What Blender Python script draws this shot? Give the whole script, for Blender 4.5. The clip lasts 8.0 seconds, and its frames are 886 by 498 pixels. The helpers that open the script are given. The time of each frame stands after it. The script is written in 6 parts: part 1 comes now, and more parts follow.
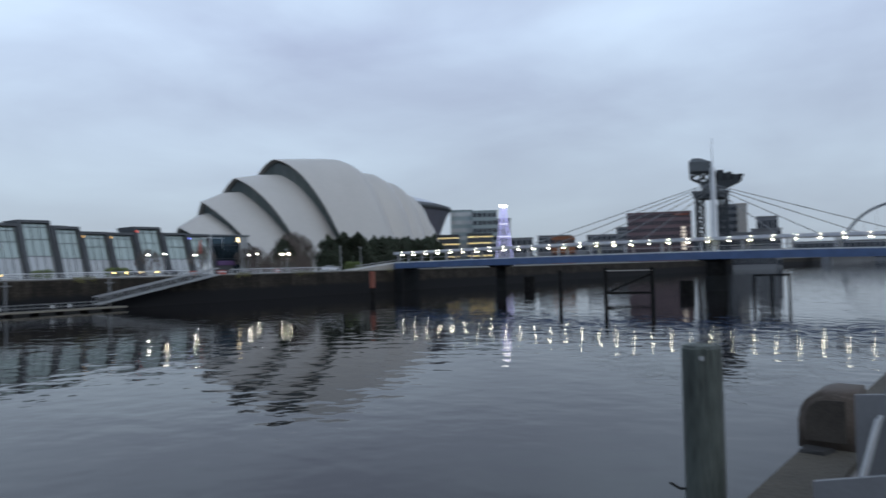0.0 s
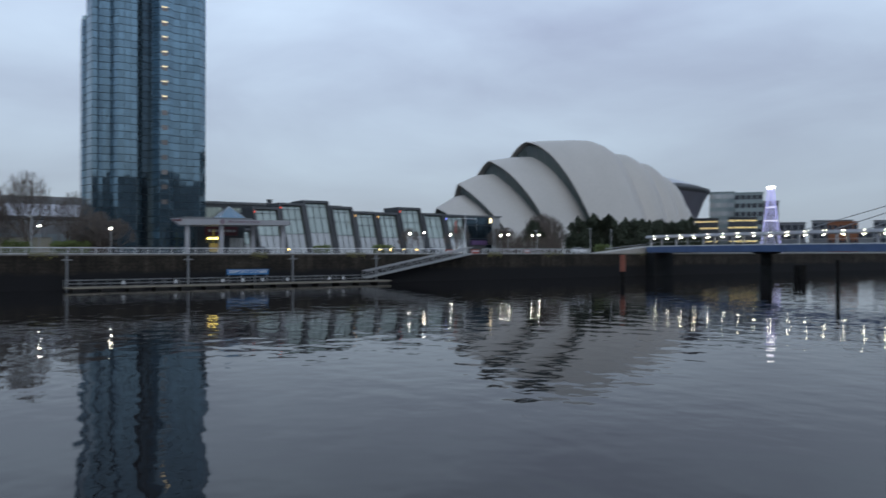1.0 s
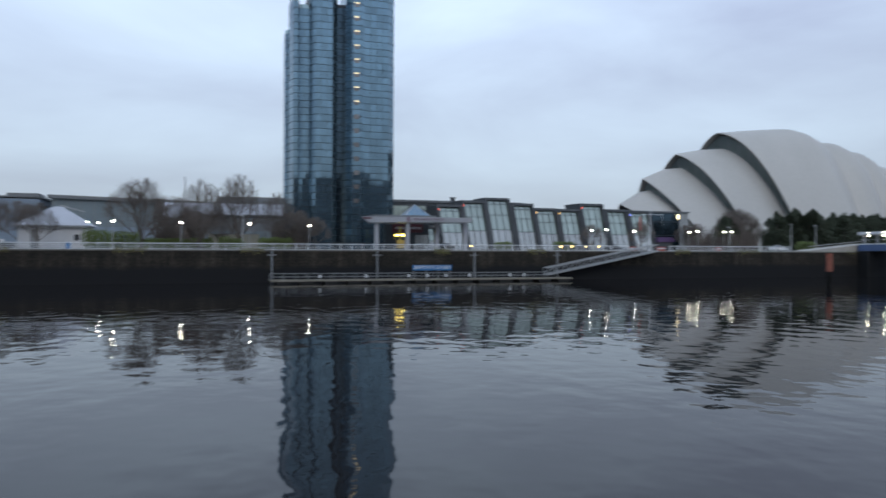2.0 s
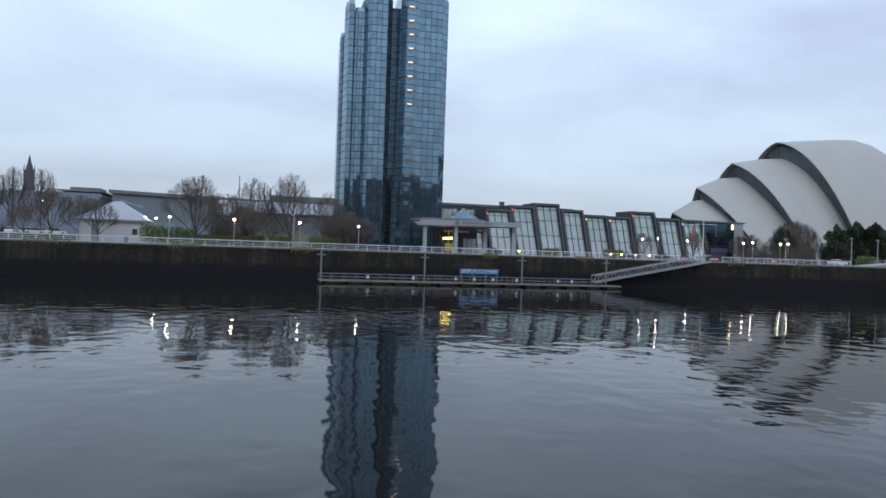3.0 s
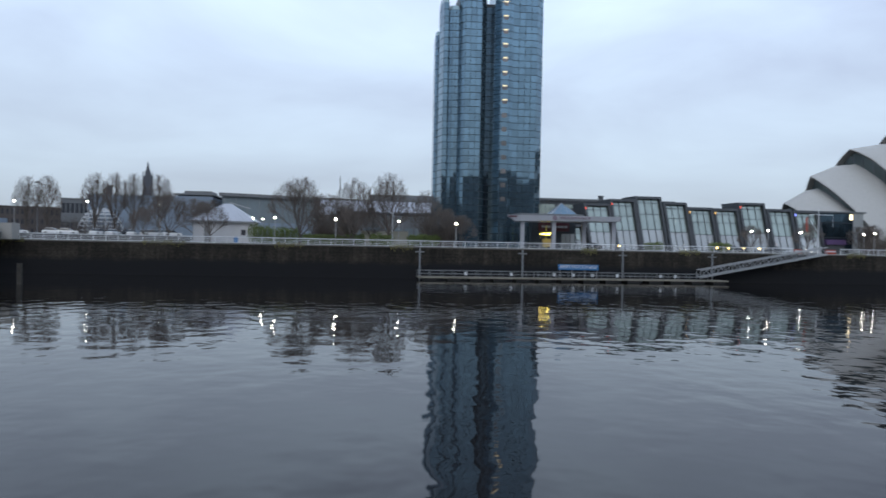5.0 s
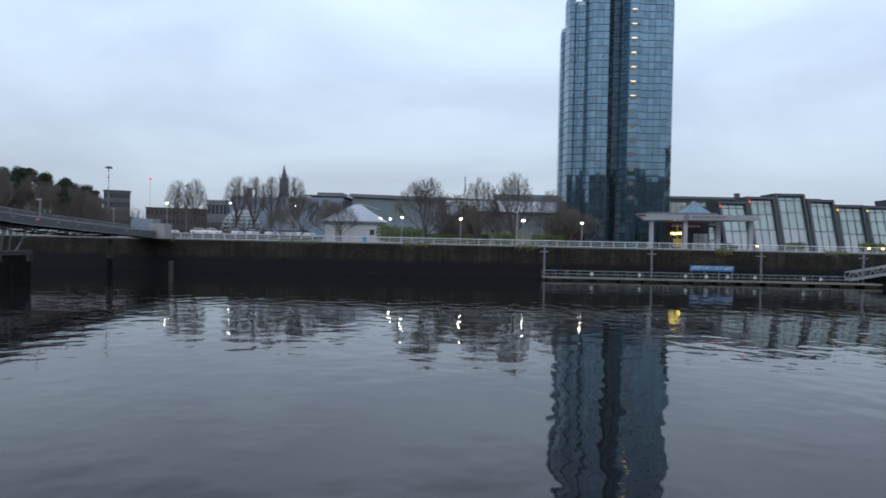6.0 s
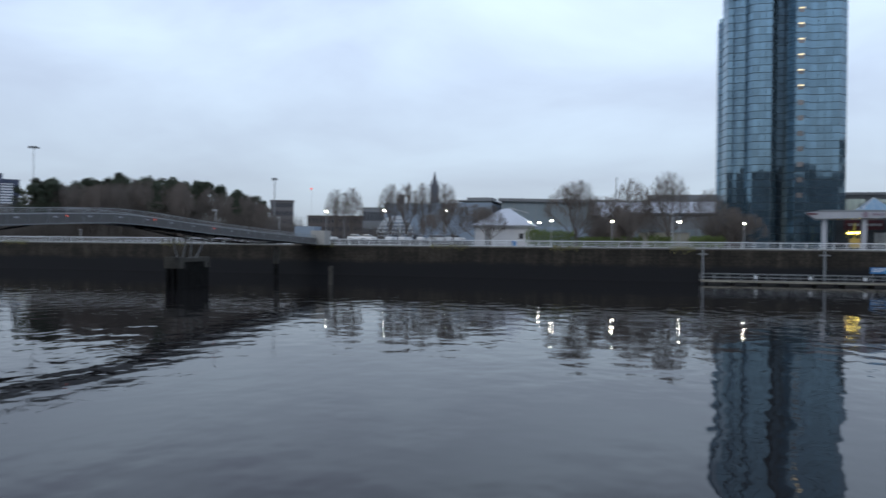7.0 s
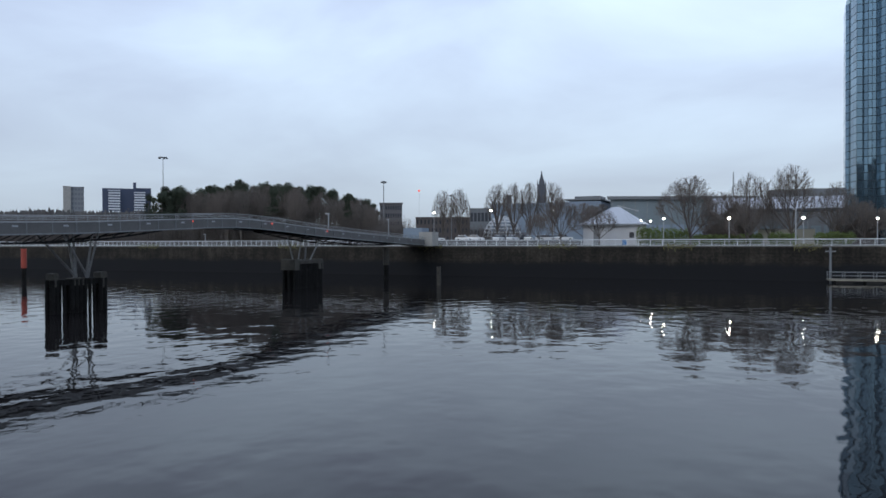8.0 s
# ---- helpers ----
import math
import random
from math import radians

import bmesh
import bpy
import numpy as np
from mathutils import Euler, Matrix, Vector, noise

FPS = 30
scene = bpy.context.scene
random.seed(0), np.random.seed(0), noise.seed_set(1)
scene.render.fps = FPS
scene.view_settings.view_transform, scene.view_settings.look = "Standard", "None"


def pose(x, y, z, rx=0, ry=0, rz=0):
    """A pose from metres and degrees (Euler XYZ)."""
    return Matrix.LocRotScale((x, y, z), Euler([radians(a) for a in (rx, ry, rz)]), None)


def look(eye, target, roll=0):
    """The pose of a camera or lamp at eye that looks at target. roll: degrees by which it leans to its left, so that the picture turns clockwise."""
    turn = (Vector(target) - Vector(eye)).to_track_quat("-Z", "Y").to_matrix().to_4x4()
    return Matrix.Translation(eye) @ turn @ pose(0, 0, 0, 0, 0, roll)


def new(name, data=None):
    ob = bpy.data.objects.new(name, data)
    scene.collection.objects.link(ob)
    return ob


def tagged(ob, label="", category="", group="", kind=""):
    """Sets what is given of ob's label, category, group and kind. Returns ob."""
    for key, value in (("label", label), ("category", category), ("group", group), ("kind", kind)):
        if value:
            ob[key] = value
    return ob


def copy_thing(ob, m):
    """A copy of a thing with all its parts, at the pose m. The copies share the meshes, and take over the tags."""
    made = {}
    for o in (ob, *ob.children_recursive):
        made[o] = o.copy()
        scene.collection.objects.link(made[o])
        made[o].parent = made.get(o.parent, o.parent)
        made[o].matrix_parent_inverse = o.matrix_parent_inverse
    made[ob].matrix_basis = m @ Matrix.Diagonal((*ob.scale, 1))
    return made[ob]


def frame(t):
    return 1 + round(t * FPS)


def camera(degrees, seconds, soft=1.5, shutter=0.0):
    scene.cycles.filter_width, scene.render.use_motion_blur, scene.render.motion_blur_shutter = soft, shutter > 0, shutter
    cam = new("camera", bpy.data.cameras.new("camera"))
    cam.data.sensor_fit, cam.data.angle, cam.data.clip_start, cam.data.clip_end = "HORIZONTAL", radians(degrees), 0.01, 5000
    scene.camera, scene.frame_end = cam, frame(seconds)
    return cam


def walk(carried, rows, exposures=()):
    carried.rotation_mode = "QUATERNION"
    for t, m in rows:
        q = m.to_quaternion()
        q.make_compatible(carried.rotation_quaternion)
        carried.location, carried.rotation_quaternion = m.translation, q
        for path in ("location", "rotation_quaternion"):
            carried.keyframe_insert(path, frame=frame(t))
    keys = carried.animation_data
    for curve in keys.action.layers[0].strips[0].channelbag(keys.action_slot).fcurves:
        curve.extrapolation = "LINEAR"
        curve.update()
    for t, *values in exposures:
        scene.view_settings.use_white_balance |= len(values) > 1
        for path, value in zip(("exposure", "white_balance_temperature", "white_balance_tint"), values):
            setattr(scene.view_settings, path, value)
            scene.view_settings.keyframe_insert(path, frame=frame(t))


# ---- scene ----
# World: X runs along the far quay to the right, Y across the river, water at z = 0.
EYE = 6.4
QUAY = 5.65      # top of the far quay
WALL = 131.0     # face of the far quay wall
cam = camera(61.9, 8.0, soft=1.6, shutter=0.4)
walk(cam, [
    (0, pose(0, 0, EYE, 91.28, 1.43, -51.92)),
    (0.2, pose(0, 0, EYE, 91.49, 1.06, -47.77)),
    (0.4, pose(0, 0, EYE, 91.38, 0.78, -43.89)),
    (0.5, pose(0, 0, EYE, 91.35, 0.55, -42.26)),
    (0.7, pose(0, 0, EYE, 90.93, -0.28, -38.17)),
    (1, pose(0, 0, EYE, 90.10, -0.08, -32.77)),
    (1.2, pose(0, 0, EYE, 89.80, 0.39, -30.31)),
    (1.5, pose(0, 0, EYE, 89.61, 0.68, -27.68)),
    (1.8, pose(0, 0, EYE, 89.75, -0.00, -22.48)),
    (2, pose(0, 0, EYE, 89.81, -0.30, -18.82)),
    (2.2, pose(0, 0, EYE, 89.77, -0.76, -16.26)),
    (3.3, pose(0, 0, EYE, 90.10, -1.96, -15.09)),
    (3.5, pose(0, 0, EYE, 90.21, -1.70, -15.16)),
    (4, pose(0, 0, EYE, 89.99, -1.11, -13.87)),
    (4.2, pose(0, 0, EYE, 89.91, -1.17, -13.18)),
    (5.3, pose(0, 0, EYE, 89.46, -1.22, -4.66)),
    (5.5, pose(0, 0, EYE, 89.42, -1.36, -2.63)),
    (5.8, pose(0, 0, EYE, 89.33, -1.36, 0.34)),
    (6, pose(0, 0, EYE, 89.32, -1.22, 2.06)),
    (6.3, pose(0, 0, EYE, 89.24, -1.36, 4.31)),
    (6.5, pose(0, 0, EYE, 89.24, -0.88, 5.88)),
    (6.8, pose(0, 0, EYE, 89.32, -0.68, 9.98)),
    (7, pose(0, 0, EYE, 89.45, -0.53, 13.60)),
    (7.3, pose(0, 0, EYE, 89.46, -0.15, 17.26)),
    (7.5, pose(0, 0, EYE, 89.42, 0.21, 19.03)),
    (7.8, pose(0, 0, EYE, 89.47, 0.25, 21.32)),
    (8, pose(0, 0, EYE, 89.46, 0.15, 21.89)),
], exposures=[(0.0, -0.18), (0.5, -0.27), (1.0, -0.31), (1.5, -0.15), (2.0, -0.04), (3.5, 0.08), (5.5, 0.03), (7.0, 0.08), (8.0, 0.06)])

# ---- sky and light ----
world = bpy.data.worlds.new("dusk_sky")
scene.world = world
world.use_nodes = True
wn, wl = world.node_tree.nodes, world.node_tree.links
wn.clear()


def wnode(kind, **inputs):
    n = wn.new(kind)
    for key, value in inputs.items():
        n.inputs[key.replace("_", " ")].default_value = value
    return n


w_out = wn.new("ShaderNodeOutputWorld")
w_bg = wnode("ShaderNodeBackground", Strength=1.15)
w_sky = wn.new("ShaderNodeTexSky")
w_sky.sky_type = "NISHITA"
w_sky.sun_disc = False
w_sky.sun_elevation = radians(9)
w_sky.sun_rotation = radians(190)
w_scale = wn.new("ShaderNodeVectorMath")
w_scale.operation = "SCALE"
w_scale.inputs["Scale"].default_value = 0.06
wl.new(w_sky.outputs["Color"], w_scale.inputs[0])
# cloud deck: the view direction carried to a flat layer
w_co = wn.new("ShaderNodeTexCoord")
w_sep = wn.new("ShaderNodeSeparateXYZ")
wl.new(w_co.outputs["Generated"], w_sep.inputs[0])
w_abs = wn.new("ShaderNodeMath")
w_abs.operation = "ABSOLUTE"
wl.new(w_sep.outputs["Z"], w_abs.inputs[0])
w_add = wn.new("ShaderNodeMath")
w_add.operation = "ADD"
w_add.inputs[1].default_value = 0.22
wl.new(w_abs.outputs[0], w_add.inputs[0])
w_dx = wn.new("ShaderNodeMath")
w_dx.operation = "DIVIDE"
wl.new(w_sep.outputs["X"], w_dx.inputs[0])
wl.new(w_add.outputs[0], w_dx.inputs[1])
w_dy = wn.new("ShaderNodeMath")
w_dy.operation = "DIVIDE"
wl.new(w_sep.outputs["Y"], w_dy.inputs[0])
wl.new(w_add.outputs[0], w_dy.inputs[1])
w_com = wn.new("ShaderNodeCombineXYZ")
wl.new(w_dx.outputs[0], w_com.inputs[0])
wl.new(w_dy.outputs[0], w_com.inputs[1])
w_com.inputs[2].default_value = 1.7
w_n1 = wnode("ShaderNodeTexNoise", Scale=1.15, Detail=7.0, Roughness=0.5, Distortion=0.3)
wl.new(w_com.outputs[0], w_n1.inputs["Vector"])
w_r1 = wn.new("ShaderNodeValToRGB")
w_r1.color_ramp.elements[0].position = 0.28
w_r1.color_ramp.elements[0].color = (0.485, 0.575, 0.785, 1)
w_r1.color_ramp.elements[1].position = 0.70
w_r1.color_ramp.elements[1].color = (0.765, 0.95, 1.185, 1)
wl.new(w_n1.outputs["Fac"], w_r1.inputs[0])
w_n2 = wnode("ShaderNodeTexNoise", Scale=0.3, Detail=3.0, Roughness=0.5)
wl.new(w_com.outputs[0], w_n2.inputs["Vector"])
w_r2 = wn.new("ShaderNodeValToRGB")
w_r2.color_ramp.elements[0].position = 0.3
w_r2.color_ramp.elements[0].color = (0.93, 0.93, 0.935, 1)
w_r2.color_ramp.elements[1].position = 0.7
w_r2.color_ramp.elements[1].color = (1.07, 1.07, 1.07, 1)
wl.new(w_n2.outputs["Fac"], w_r2.inputs[0])
w_mul = wn.new("ShaderNodeMix")
w_mul.data_type, w_mul.blend_type = "RGBA", "MULTIPLY"
w_mul.inputs["Factor"].default_value = 1.0
wl.new(w_r1.outputs[0], w_mul.inputs[6])
wl.new(w_r2.outputs[0], w_mul.inputs[7])
# near the horizon the deck thins into grey haze
w_hz = wn.new("ShaderNodeMapRange")
w_hz.inputs["From Min"].default_value, w_hz.inputs["From Max"].default_value = 0.0, 0.3
w_hz.inputs["To Min"].default_value, w_hz.inputs["To Max"].default_value = 0.92, 0.0
wl.new(w_abs.outputs[0], w_hz.inputs["Value"])
w_haze = wn.new("ShaderNodeMix")
w_haze.data_type = "RGBA"
w_haze.inputs[7].default_value = (0.395, 0.465, 0.54, 1)
wl.new(w_hz.outputs[0], w_haze.inputs["Factor"])
wl.new(w_mul.outputs[2], w_haze.inputs[6])
w_sum = wn.new("ShaderNodeMix")
w_sum.data_type, w_sum.blend_type = "RGBA", "MIX"
w_sum.inputs["Factor"].default_value = 0.9
wl.new(w_scale.outputs[0], w_sum.inputs[6])
wl.new(w_haze.outputs[2], w_sum.inputs[7])
wl.new(w_sum.outputs[2], w_bg.inputs["Color"])
wl.new(w_bg.outputs[0], w_out.inputs[0])

sun = new("sun", bpy.data.lights.new("sun", "SUN"))
sun.data.energy, sun.data.angle, sun.data.color = 0.5, radians(25), (1.0, 0.95, 0.9)
sun.matrix_world = look((-40, -200, 160), (0, 0, 0))


# ---- materials ----
def mat(name, rgb, rough=0.7, metal=0.0, var=0.18, scale=1.0, fine=9.0, bump=0.15, glow=None, glow_strength=0.0, spec=0.5, stretch=(1, 1, 1)):
    m = bpy.data.materials.new(name)
    m.use_nodes = True
    nt = m.node_tree
    b = nt.nodes["Principled BSDF"]
    b.inputs["Roughness"].default_value = rough
    b.inputs["Metallic"].default_value = metal
    b.inputs["Specular IOR Level"].default_value = spec
    co = nt.nodes.new("ShaderNodeTexCoord")
    mp = nt.nodes.new("ShaderNodeMapping")
    mp.inputs["Scale"].default_value = stretch
    nt.links.new(co.outputs["Object"], mp.inputs[0])
    big, small = nt.nodes.new("ShaderNodeTexNoise"), nt.nodes.new("ShaderNodeTexNoise")
    big.inputs["Scale"].default_value, big.inputs["Detail"].default_value = scale, 4
    small.inputs["Scale"].default_value, small.inputs["Detail"].default_value = fine, 5
    nt.links.new(mp.outputs[0], big.inputs["Vector"])
    nt.links.new(mp.outputs[0], small.inputs["Vector"])
    mix = nt.nodes.new("ShaderNodeMath")
    mix.operation = "MULTIPLY_ADD"
    mix.inputs[1].default_value = 0.45
    nt.links.new(small.outputs["Fac"], mix.inputs[0])
    half = nt.nodes.new("ShaderNodeMath")
    half.operation = "MULTIPLY"
    half.inputs[1].default_value = 0.55
    nt.links.new(big.outputs["Fac"], half.inputs[0])
    nt.links.new(half.outputs[0], mix.inputs[2])
    ramp = nt.nodes.new("ShaderNodeValToRGB")
    ramp.color_ramp.elements[0].position, ramp.color_ramp.elements[1].position = 0.32, 0.68
    ramp.color_ramp.elements[0].color = (*[c * (1 - var) for c in rgb], 1)
    ramp.color_ramp.elements[1].color = (*[min(1, c * (1 + var)) for c in rgb], 1)
    nt.links.new(mix.outputs[0], ramp.inputs[0])
    nt.links.new(ramp.outputs[0], b.inputs["Base Color"])
    if bump:
        bp = nt.nodes.new("ShaderNodeBump")
        bp.inputs["Strength"].default_value, bp.inputs["Distance"].default_value = bump, 0.05
        nt.links.new(small.outputs["Fac"], bp.inputs["Height"])
        nt.links.new(bp.outputs[0], b.inputs["Normal"])
    if glow:
        b.inputs["Emission Color"].default_value = (*glow, 1)
        b.inputs["Emission Strength"].default_value = glow_strength
    return m


def glass_mat(name, rgb, rough=0.08, var=0.25, spec=0.9, metal=0.0):
    """Coated glazing: a dark, mirror-like pane whose tone differs from pane to pane."""
    m = bpy.data.materials.new(name)
    m.use_nodes = True
    nt = m.node_tree
    b = nt.nodes["Principled BSDF"]
    b.inputs["Roughness"].default_value = rough
    b.inputs["Specular IOR Level"].default_value = spec
    b.inputs["Metallic"].default_value = metal
    info = nt.nodes.new("ShaderNodeObjectInfo")
    geo = nt.nodes.new("ShaderNodeNewGeometry")
    add = nt.nodes.new("ShaderNodeMath")
    add.operation = "ADD"
    nt.links.new(info.outputs["Random"], add.inputs[0])
    nt.links.new(geo.outputs["Random Per Island"], add.inputs[1])
    wrap = nt.nodes.new("ShaderNodeMath")
    wrap.operation = "FRACT"
    nt.links.new(add.outputs[0], wrap.inputs[0])
    ramp = nt.nodes.new("ShaderNodeValToRGB")
    ramp.color_ramp.elements[0].color = (*[c * (1 - var) for c in rgb], 1)
    ramp.color_ramp.elements[1].color = (*[min(1, c * (1 + var)) for c in rgb], 1)
    nt.links.new(wrap.outputs[0], ramp.inputs[0])
    nt.links.new(ramp.outputs[0], b.inputs["Base Color"])
    co = nt.nodes.new("ShaderNodeTexCoord")
    no = nt.nodes.new("ShaderNodeTexNoise")
    no.inputs["Scale"].default_value = 0.35
    nt.links.new(co.outputs["Object"], no.inputs["Vector"])
    bp = nt.nodes.new("ShaderNodeBump")
    bp.inputs["Strength"].default_value, bp.inputs["Distance"].default_value = 0.12, 0.05
    nt.links.new(no.outputs["Fac"], bp.inputs["Height"])
    nt.links.new(bp.outputs[0], b.inputs["Normal"])
    return m


def water_mat():
    m = bpy.data.materials.new("river_water")
    m.use_nodes = True
    nt = m.node_tree
    b = nt.nodes["Principled BSDF"]
    b.inputs["Base Color"].default_value = (0.0122, 0.0112, 0.0115, 1)
    b.inputs["Roughness"].default_value = 0.012
    b.inputs["IOR"].default_value = 1.33
    b.inputs["Specular IOR Level"].default_value = 0.27
    co = nt.nodes.new("ShaderNodeTexCoord")

    def waves(sx, sy, scale, detail, rot):
        mp = nt.nodes.new("ShaderNodeMapping")
        mp.inputs["Scale"].default_value = (sx, sy, 1)
        mp.inputs["Rotation"].default_value = (0, 0, rot)
        nt.links.new(co.outputs["Object"], mp.inputs[0])
        n = nt.nodes.new("ShaderNodeTexNoise")
        n.inputs["Scale"].default_value, n.inputs["Detail"].default_value = scale, detail
        n.inputs["Roughness"].default_value = 0.45
        nt.links.new(mp.outputs[0], n.inputs["Vector"])
        return n

    swell, ripple, calm = waves(1.1, 0.9, 0.44, 1.9, 0.2), waves(1.2, 0.9, 1.7, 2, -0.3), waves(1, 1.6, 0.018, 2, 0.2)
    # ripples come in patches, with calmer water between
    patch = nt.nodes.new("ShaderNodeMapRange")
    patch.inputs["From Min"].default_value, patch.inputs["From Max"].default_value = 0.38, 0.62
    patch.inputs["To Min"].default_value, patch.inputs["To Max"].default_value = 0.35, 1.0
    nt.links.new(calm.outputs["Fac"], patch.inputs["Value"])
    rip = nt.nodes.new("ShaderNodeMath")
    rip.operation = "MULTIPLY"
    nt.links.new(ripple.outputs["Fac"], rip.inputs[0])
    nt.links.new(patch.outputs[0], rip.inputs[1])
    b1, b2 = nt.nodes.new("ShaderNodeBump"), nt.nodes.new("ShaderNodeBump")
    b1.inputs["Strength"].default_value, b1.inputs["Distance"].default_value = 1.0, SWELL
    b2.inputs["Strength"].default_value, b2.inputs["Distance"].default_value = 1.0, RIPPLE
    nt.links.new(swell.outputs["Fac"], b1.inputs["Height"])
    nt.links.new(rip.outputs[0], b2.inputs["Height"])
    nt.links.new(b1.outputs[0], b2.inputs["Normal"])
    nt.links.new(b2.outputs[0], b.inputs["Normal"])
    return m


def tide_wall_mat():
    """Quay masonry: brown weathered stone above an uneven tide line, wet black weed below, with streaks running down."""
    m = bpy.data.materials.new("quay_masonry")
    m.use_nodes = True
    nt = m.node_tree
    nd, ln = nt.nodes, nt.links
    b = nd["Principled BSDF"]
    b.inputs["Roughness"].default_value = 0.9
    b.inputs["Specular IOR Level"].default_value = 0.25
    co = nd.new("ShaderNodeTexCoord")

    def tex(scale, sx, sz, detail=5):
        mp = nd.new("ShaderNodeMapping")
        mp.inputs["Scale"].default_value = (sx, 1, sz)
        ln.new(co.outputs["Object"], mp.inputs[0])
        n = nd.new("ShaderNodeTexNoise")
        n.inputs["Scale"].default_value, n.inputs["Detail"].default_value = scale, detail
        ln.new(mp.outputs[0], n.inputs["Vector"])
        return n.outputs["Fac"]

    blotch, streak, grain, line = tex(0.16, 1, 2.0), tex(0.9, 1, 0.1), tex(3.0, 1, 1), tex(0.25, 1, 1)
    mixv = nd.new("ShaderNodeMath")
    mixv.operation = "MULTIPLY_ADD"
    mixv.inputs[1].default_value = 0.5
    ln.new(streak, mixv.inputs[0])
    half = nd.new("ShaderNodeMath")
    half.operation = "MULTIPLY"
    half.inputs[1].default_value = 0.5
    ln.new(blotch, half.inputs[0])
    ln.new(half.outputs[0], mixv.inputs[2])
    stone = nd.new("ShaderNodeValToRGB")
    e = stone.color_ramp.elements
    e[0].position, e[0].color = 0.36, (0.020, 0.0178, 0.0158, 1)
    e[1].position, e[1].color = 0.64, (0.062, 0.056, 0.046, 1)
    mid = stone.color_ramp.elements.new(0.5)
    mid.color = (0.033, 0.030, 0.0255, 1)
    ln.new(mixv.outputs[0], stone.inputs[0])
    # masonry courses
    br = nd.new("ShaderNodeTexBrick")
    br.inputs["Scale"].default_value = 1.0
    br.inputs["Brick Width"].default_value, br.inputs["Row Height"].default_value = 1.3, 0.55
    br.inputs["Mortar Size"].default_value = 0.025
    br.inputs["Color1"].default_value, br.inputs["Color2"].default_value = (1, 1, 1, 1), (0.72, 0.72, 0.72, 1)
    br.inputs["Mortar"].default_value = (0.45, 0.45, 0.45, 1)
    sw = nd.new("ShaderNodeMapping")
    sw.inputs["Rotation"].default_value = (radians(-90), 0, 0)
    ln.new(co.outputs["Object"], sw.inputs[0])
    ln.new(sw.outputs[0], br.inputs["Vector"])
    mul = nd.new("ShaderNodeMix")
    mul.data_type, mul.blend_type = "RGBA", "MULTIPLY"
    mul.inputs["Factor"].default_value = 0.8
    patchy = nd.new("ShaderNodeValToRGB")
    pe = patchy.color_ramp.elements
    pe[0].position, pe[0].color = 0.40, (0.66, 0.63, 0.62, 1)
    pe[1].position, pe[1].color = 0.62, (1.14, 1.08, 1.0, 1)
    ln.new(tex(2.6, 1, 1.0, 10), patchy.inputs[0])
    mottle = nd.new("ShaderNodeMix")
    mottle.data_type, mottle.blend_type = "RGBA", "MULTIPLY"
    mottle.inputs["Factor"].default_value = 1.0
    ln.new(stone.outputs[0], mottle.inputs[6])
    ln.new(patchy.outputs[0], mottle.inputs[7])
    ln.new(mottle.outputs[2], mul.inputs[6])
    ln.new(br.outputs["Color"], mul.inputs[7])
    # tide line
    sep = nd.new("ShaderNodeSeparateXYZ")
    ln.new(co.outputs["Object"], sep.inputs[0])
    wob = nd.new("ShaderNodeMath")
    wob.operation = "MULTIPLY_ADD"
    wob.inputs[1].default_value = 1.3
    ln.new(line, wob.inputs[0])
    ln.new(sep.outputs["Z"], wob.inputs[2])
    tide = nd.new("ShaderNodeMapRange")
    tide.inputs["From Min"].default_value, tide.inputs["From Max"].default_value = 2.95, 3.75
    ln.new(wob.outputs[0], tide.inputs["Value"])
    out = nd.new("ShaderNodeMix")
    out.data_type = "RGBA"
    out.inputs[6].default_value = (0.0115, 0.0118, 0.0135, 1)
    ln.new(tide.outputs[0], out.inputs["Factor"])
    ln.new(mul.outputs[2], out.inputs[7])
    ln.new(out.outputs[2], b.inputs["Base Color"])
    bp = nd.new("ShaderNodeBump")
    bp.inputs["Strength"].default_value, bp.inputs["Distance"].default_value = 0.6, 0.08
    ln.new(grain, bp.inputs["Height"])
    ln.new(bp.outputs[0], b.inputs["Normal"])
    return m


SWELL, RIPPLE = 0.046, 0.004
WATER = water_mat()
TIDEWALL = tide_wall_mat()
TITAN = mat("titanium_cladding", (0.435, 0.42, 0.395), 0.5, 0.15, 0.07, 0.09, 1.6, 0.03, stretch=(1, 1, 0.35))
TGLASS = glass_mat("blue_tower_glass", (0.148, 0.232, 0.292), 0.05, 0.17, 0.9, 0.8)
TGLASS_LIT = mat("lit_stair_window", (0.6, 0.5, 0.35), 0.4, 0, 0.1, 1, 5, 0, (1.0, 0.80, 0.48), 1.2)
MULLION = mat("dark_mullion", (0.035, 0.045, 0.055), 0.5, 0.3, 0.2, 2)
HGLASS = glass_mat("pale_hall_glass", (0.37, 0.43, 0.395), 0.12, 0.08, 0.8, 0.6)
HGLASS_LOW = glass_mat("paler_hall_glass", (0.43, 0.45, 0.455), 0.25, 0.08, 0.6, 0.35)
HFRAME = mat("dark_hall_frame", (0.058, 0.065, 0.073), 0.6, 0.1, 0.2, 0.6)
WET = mat("wet_dark_stone", (0.012, 0.013, 0.014), 0.85, 0, 0.4, 0.4, 3.0, 0.4, spec=0.2)
COPE = mat("coping_stone", (0.15, 0.145, 0.13), 0.85, 0, 0.25, 0.8, 6, 0.3)
PAVE = mat("promenade_paving", (0.17, 0.165, 0.16), 0.85, 0, 0.2, 0.4, 5, 0.2)
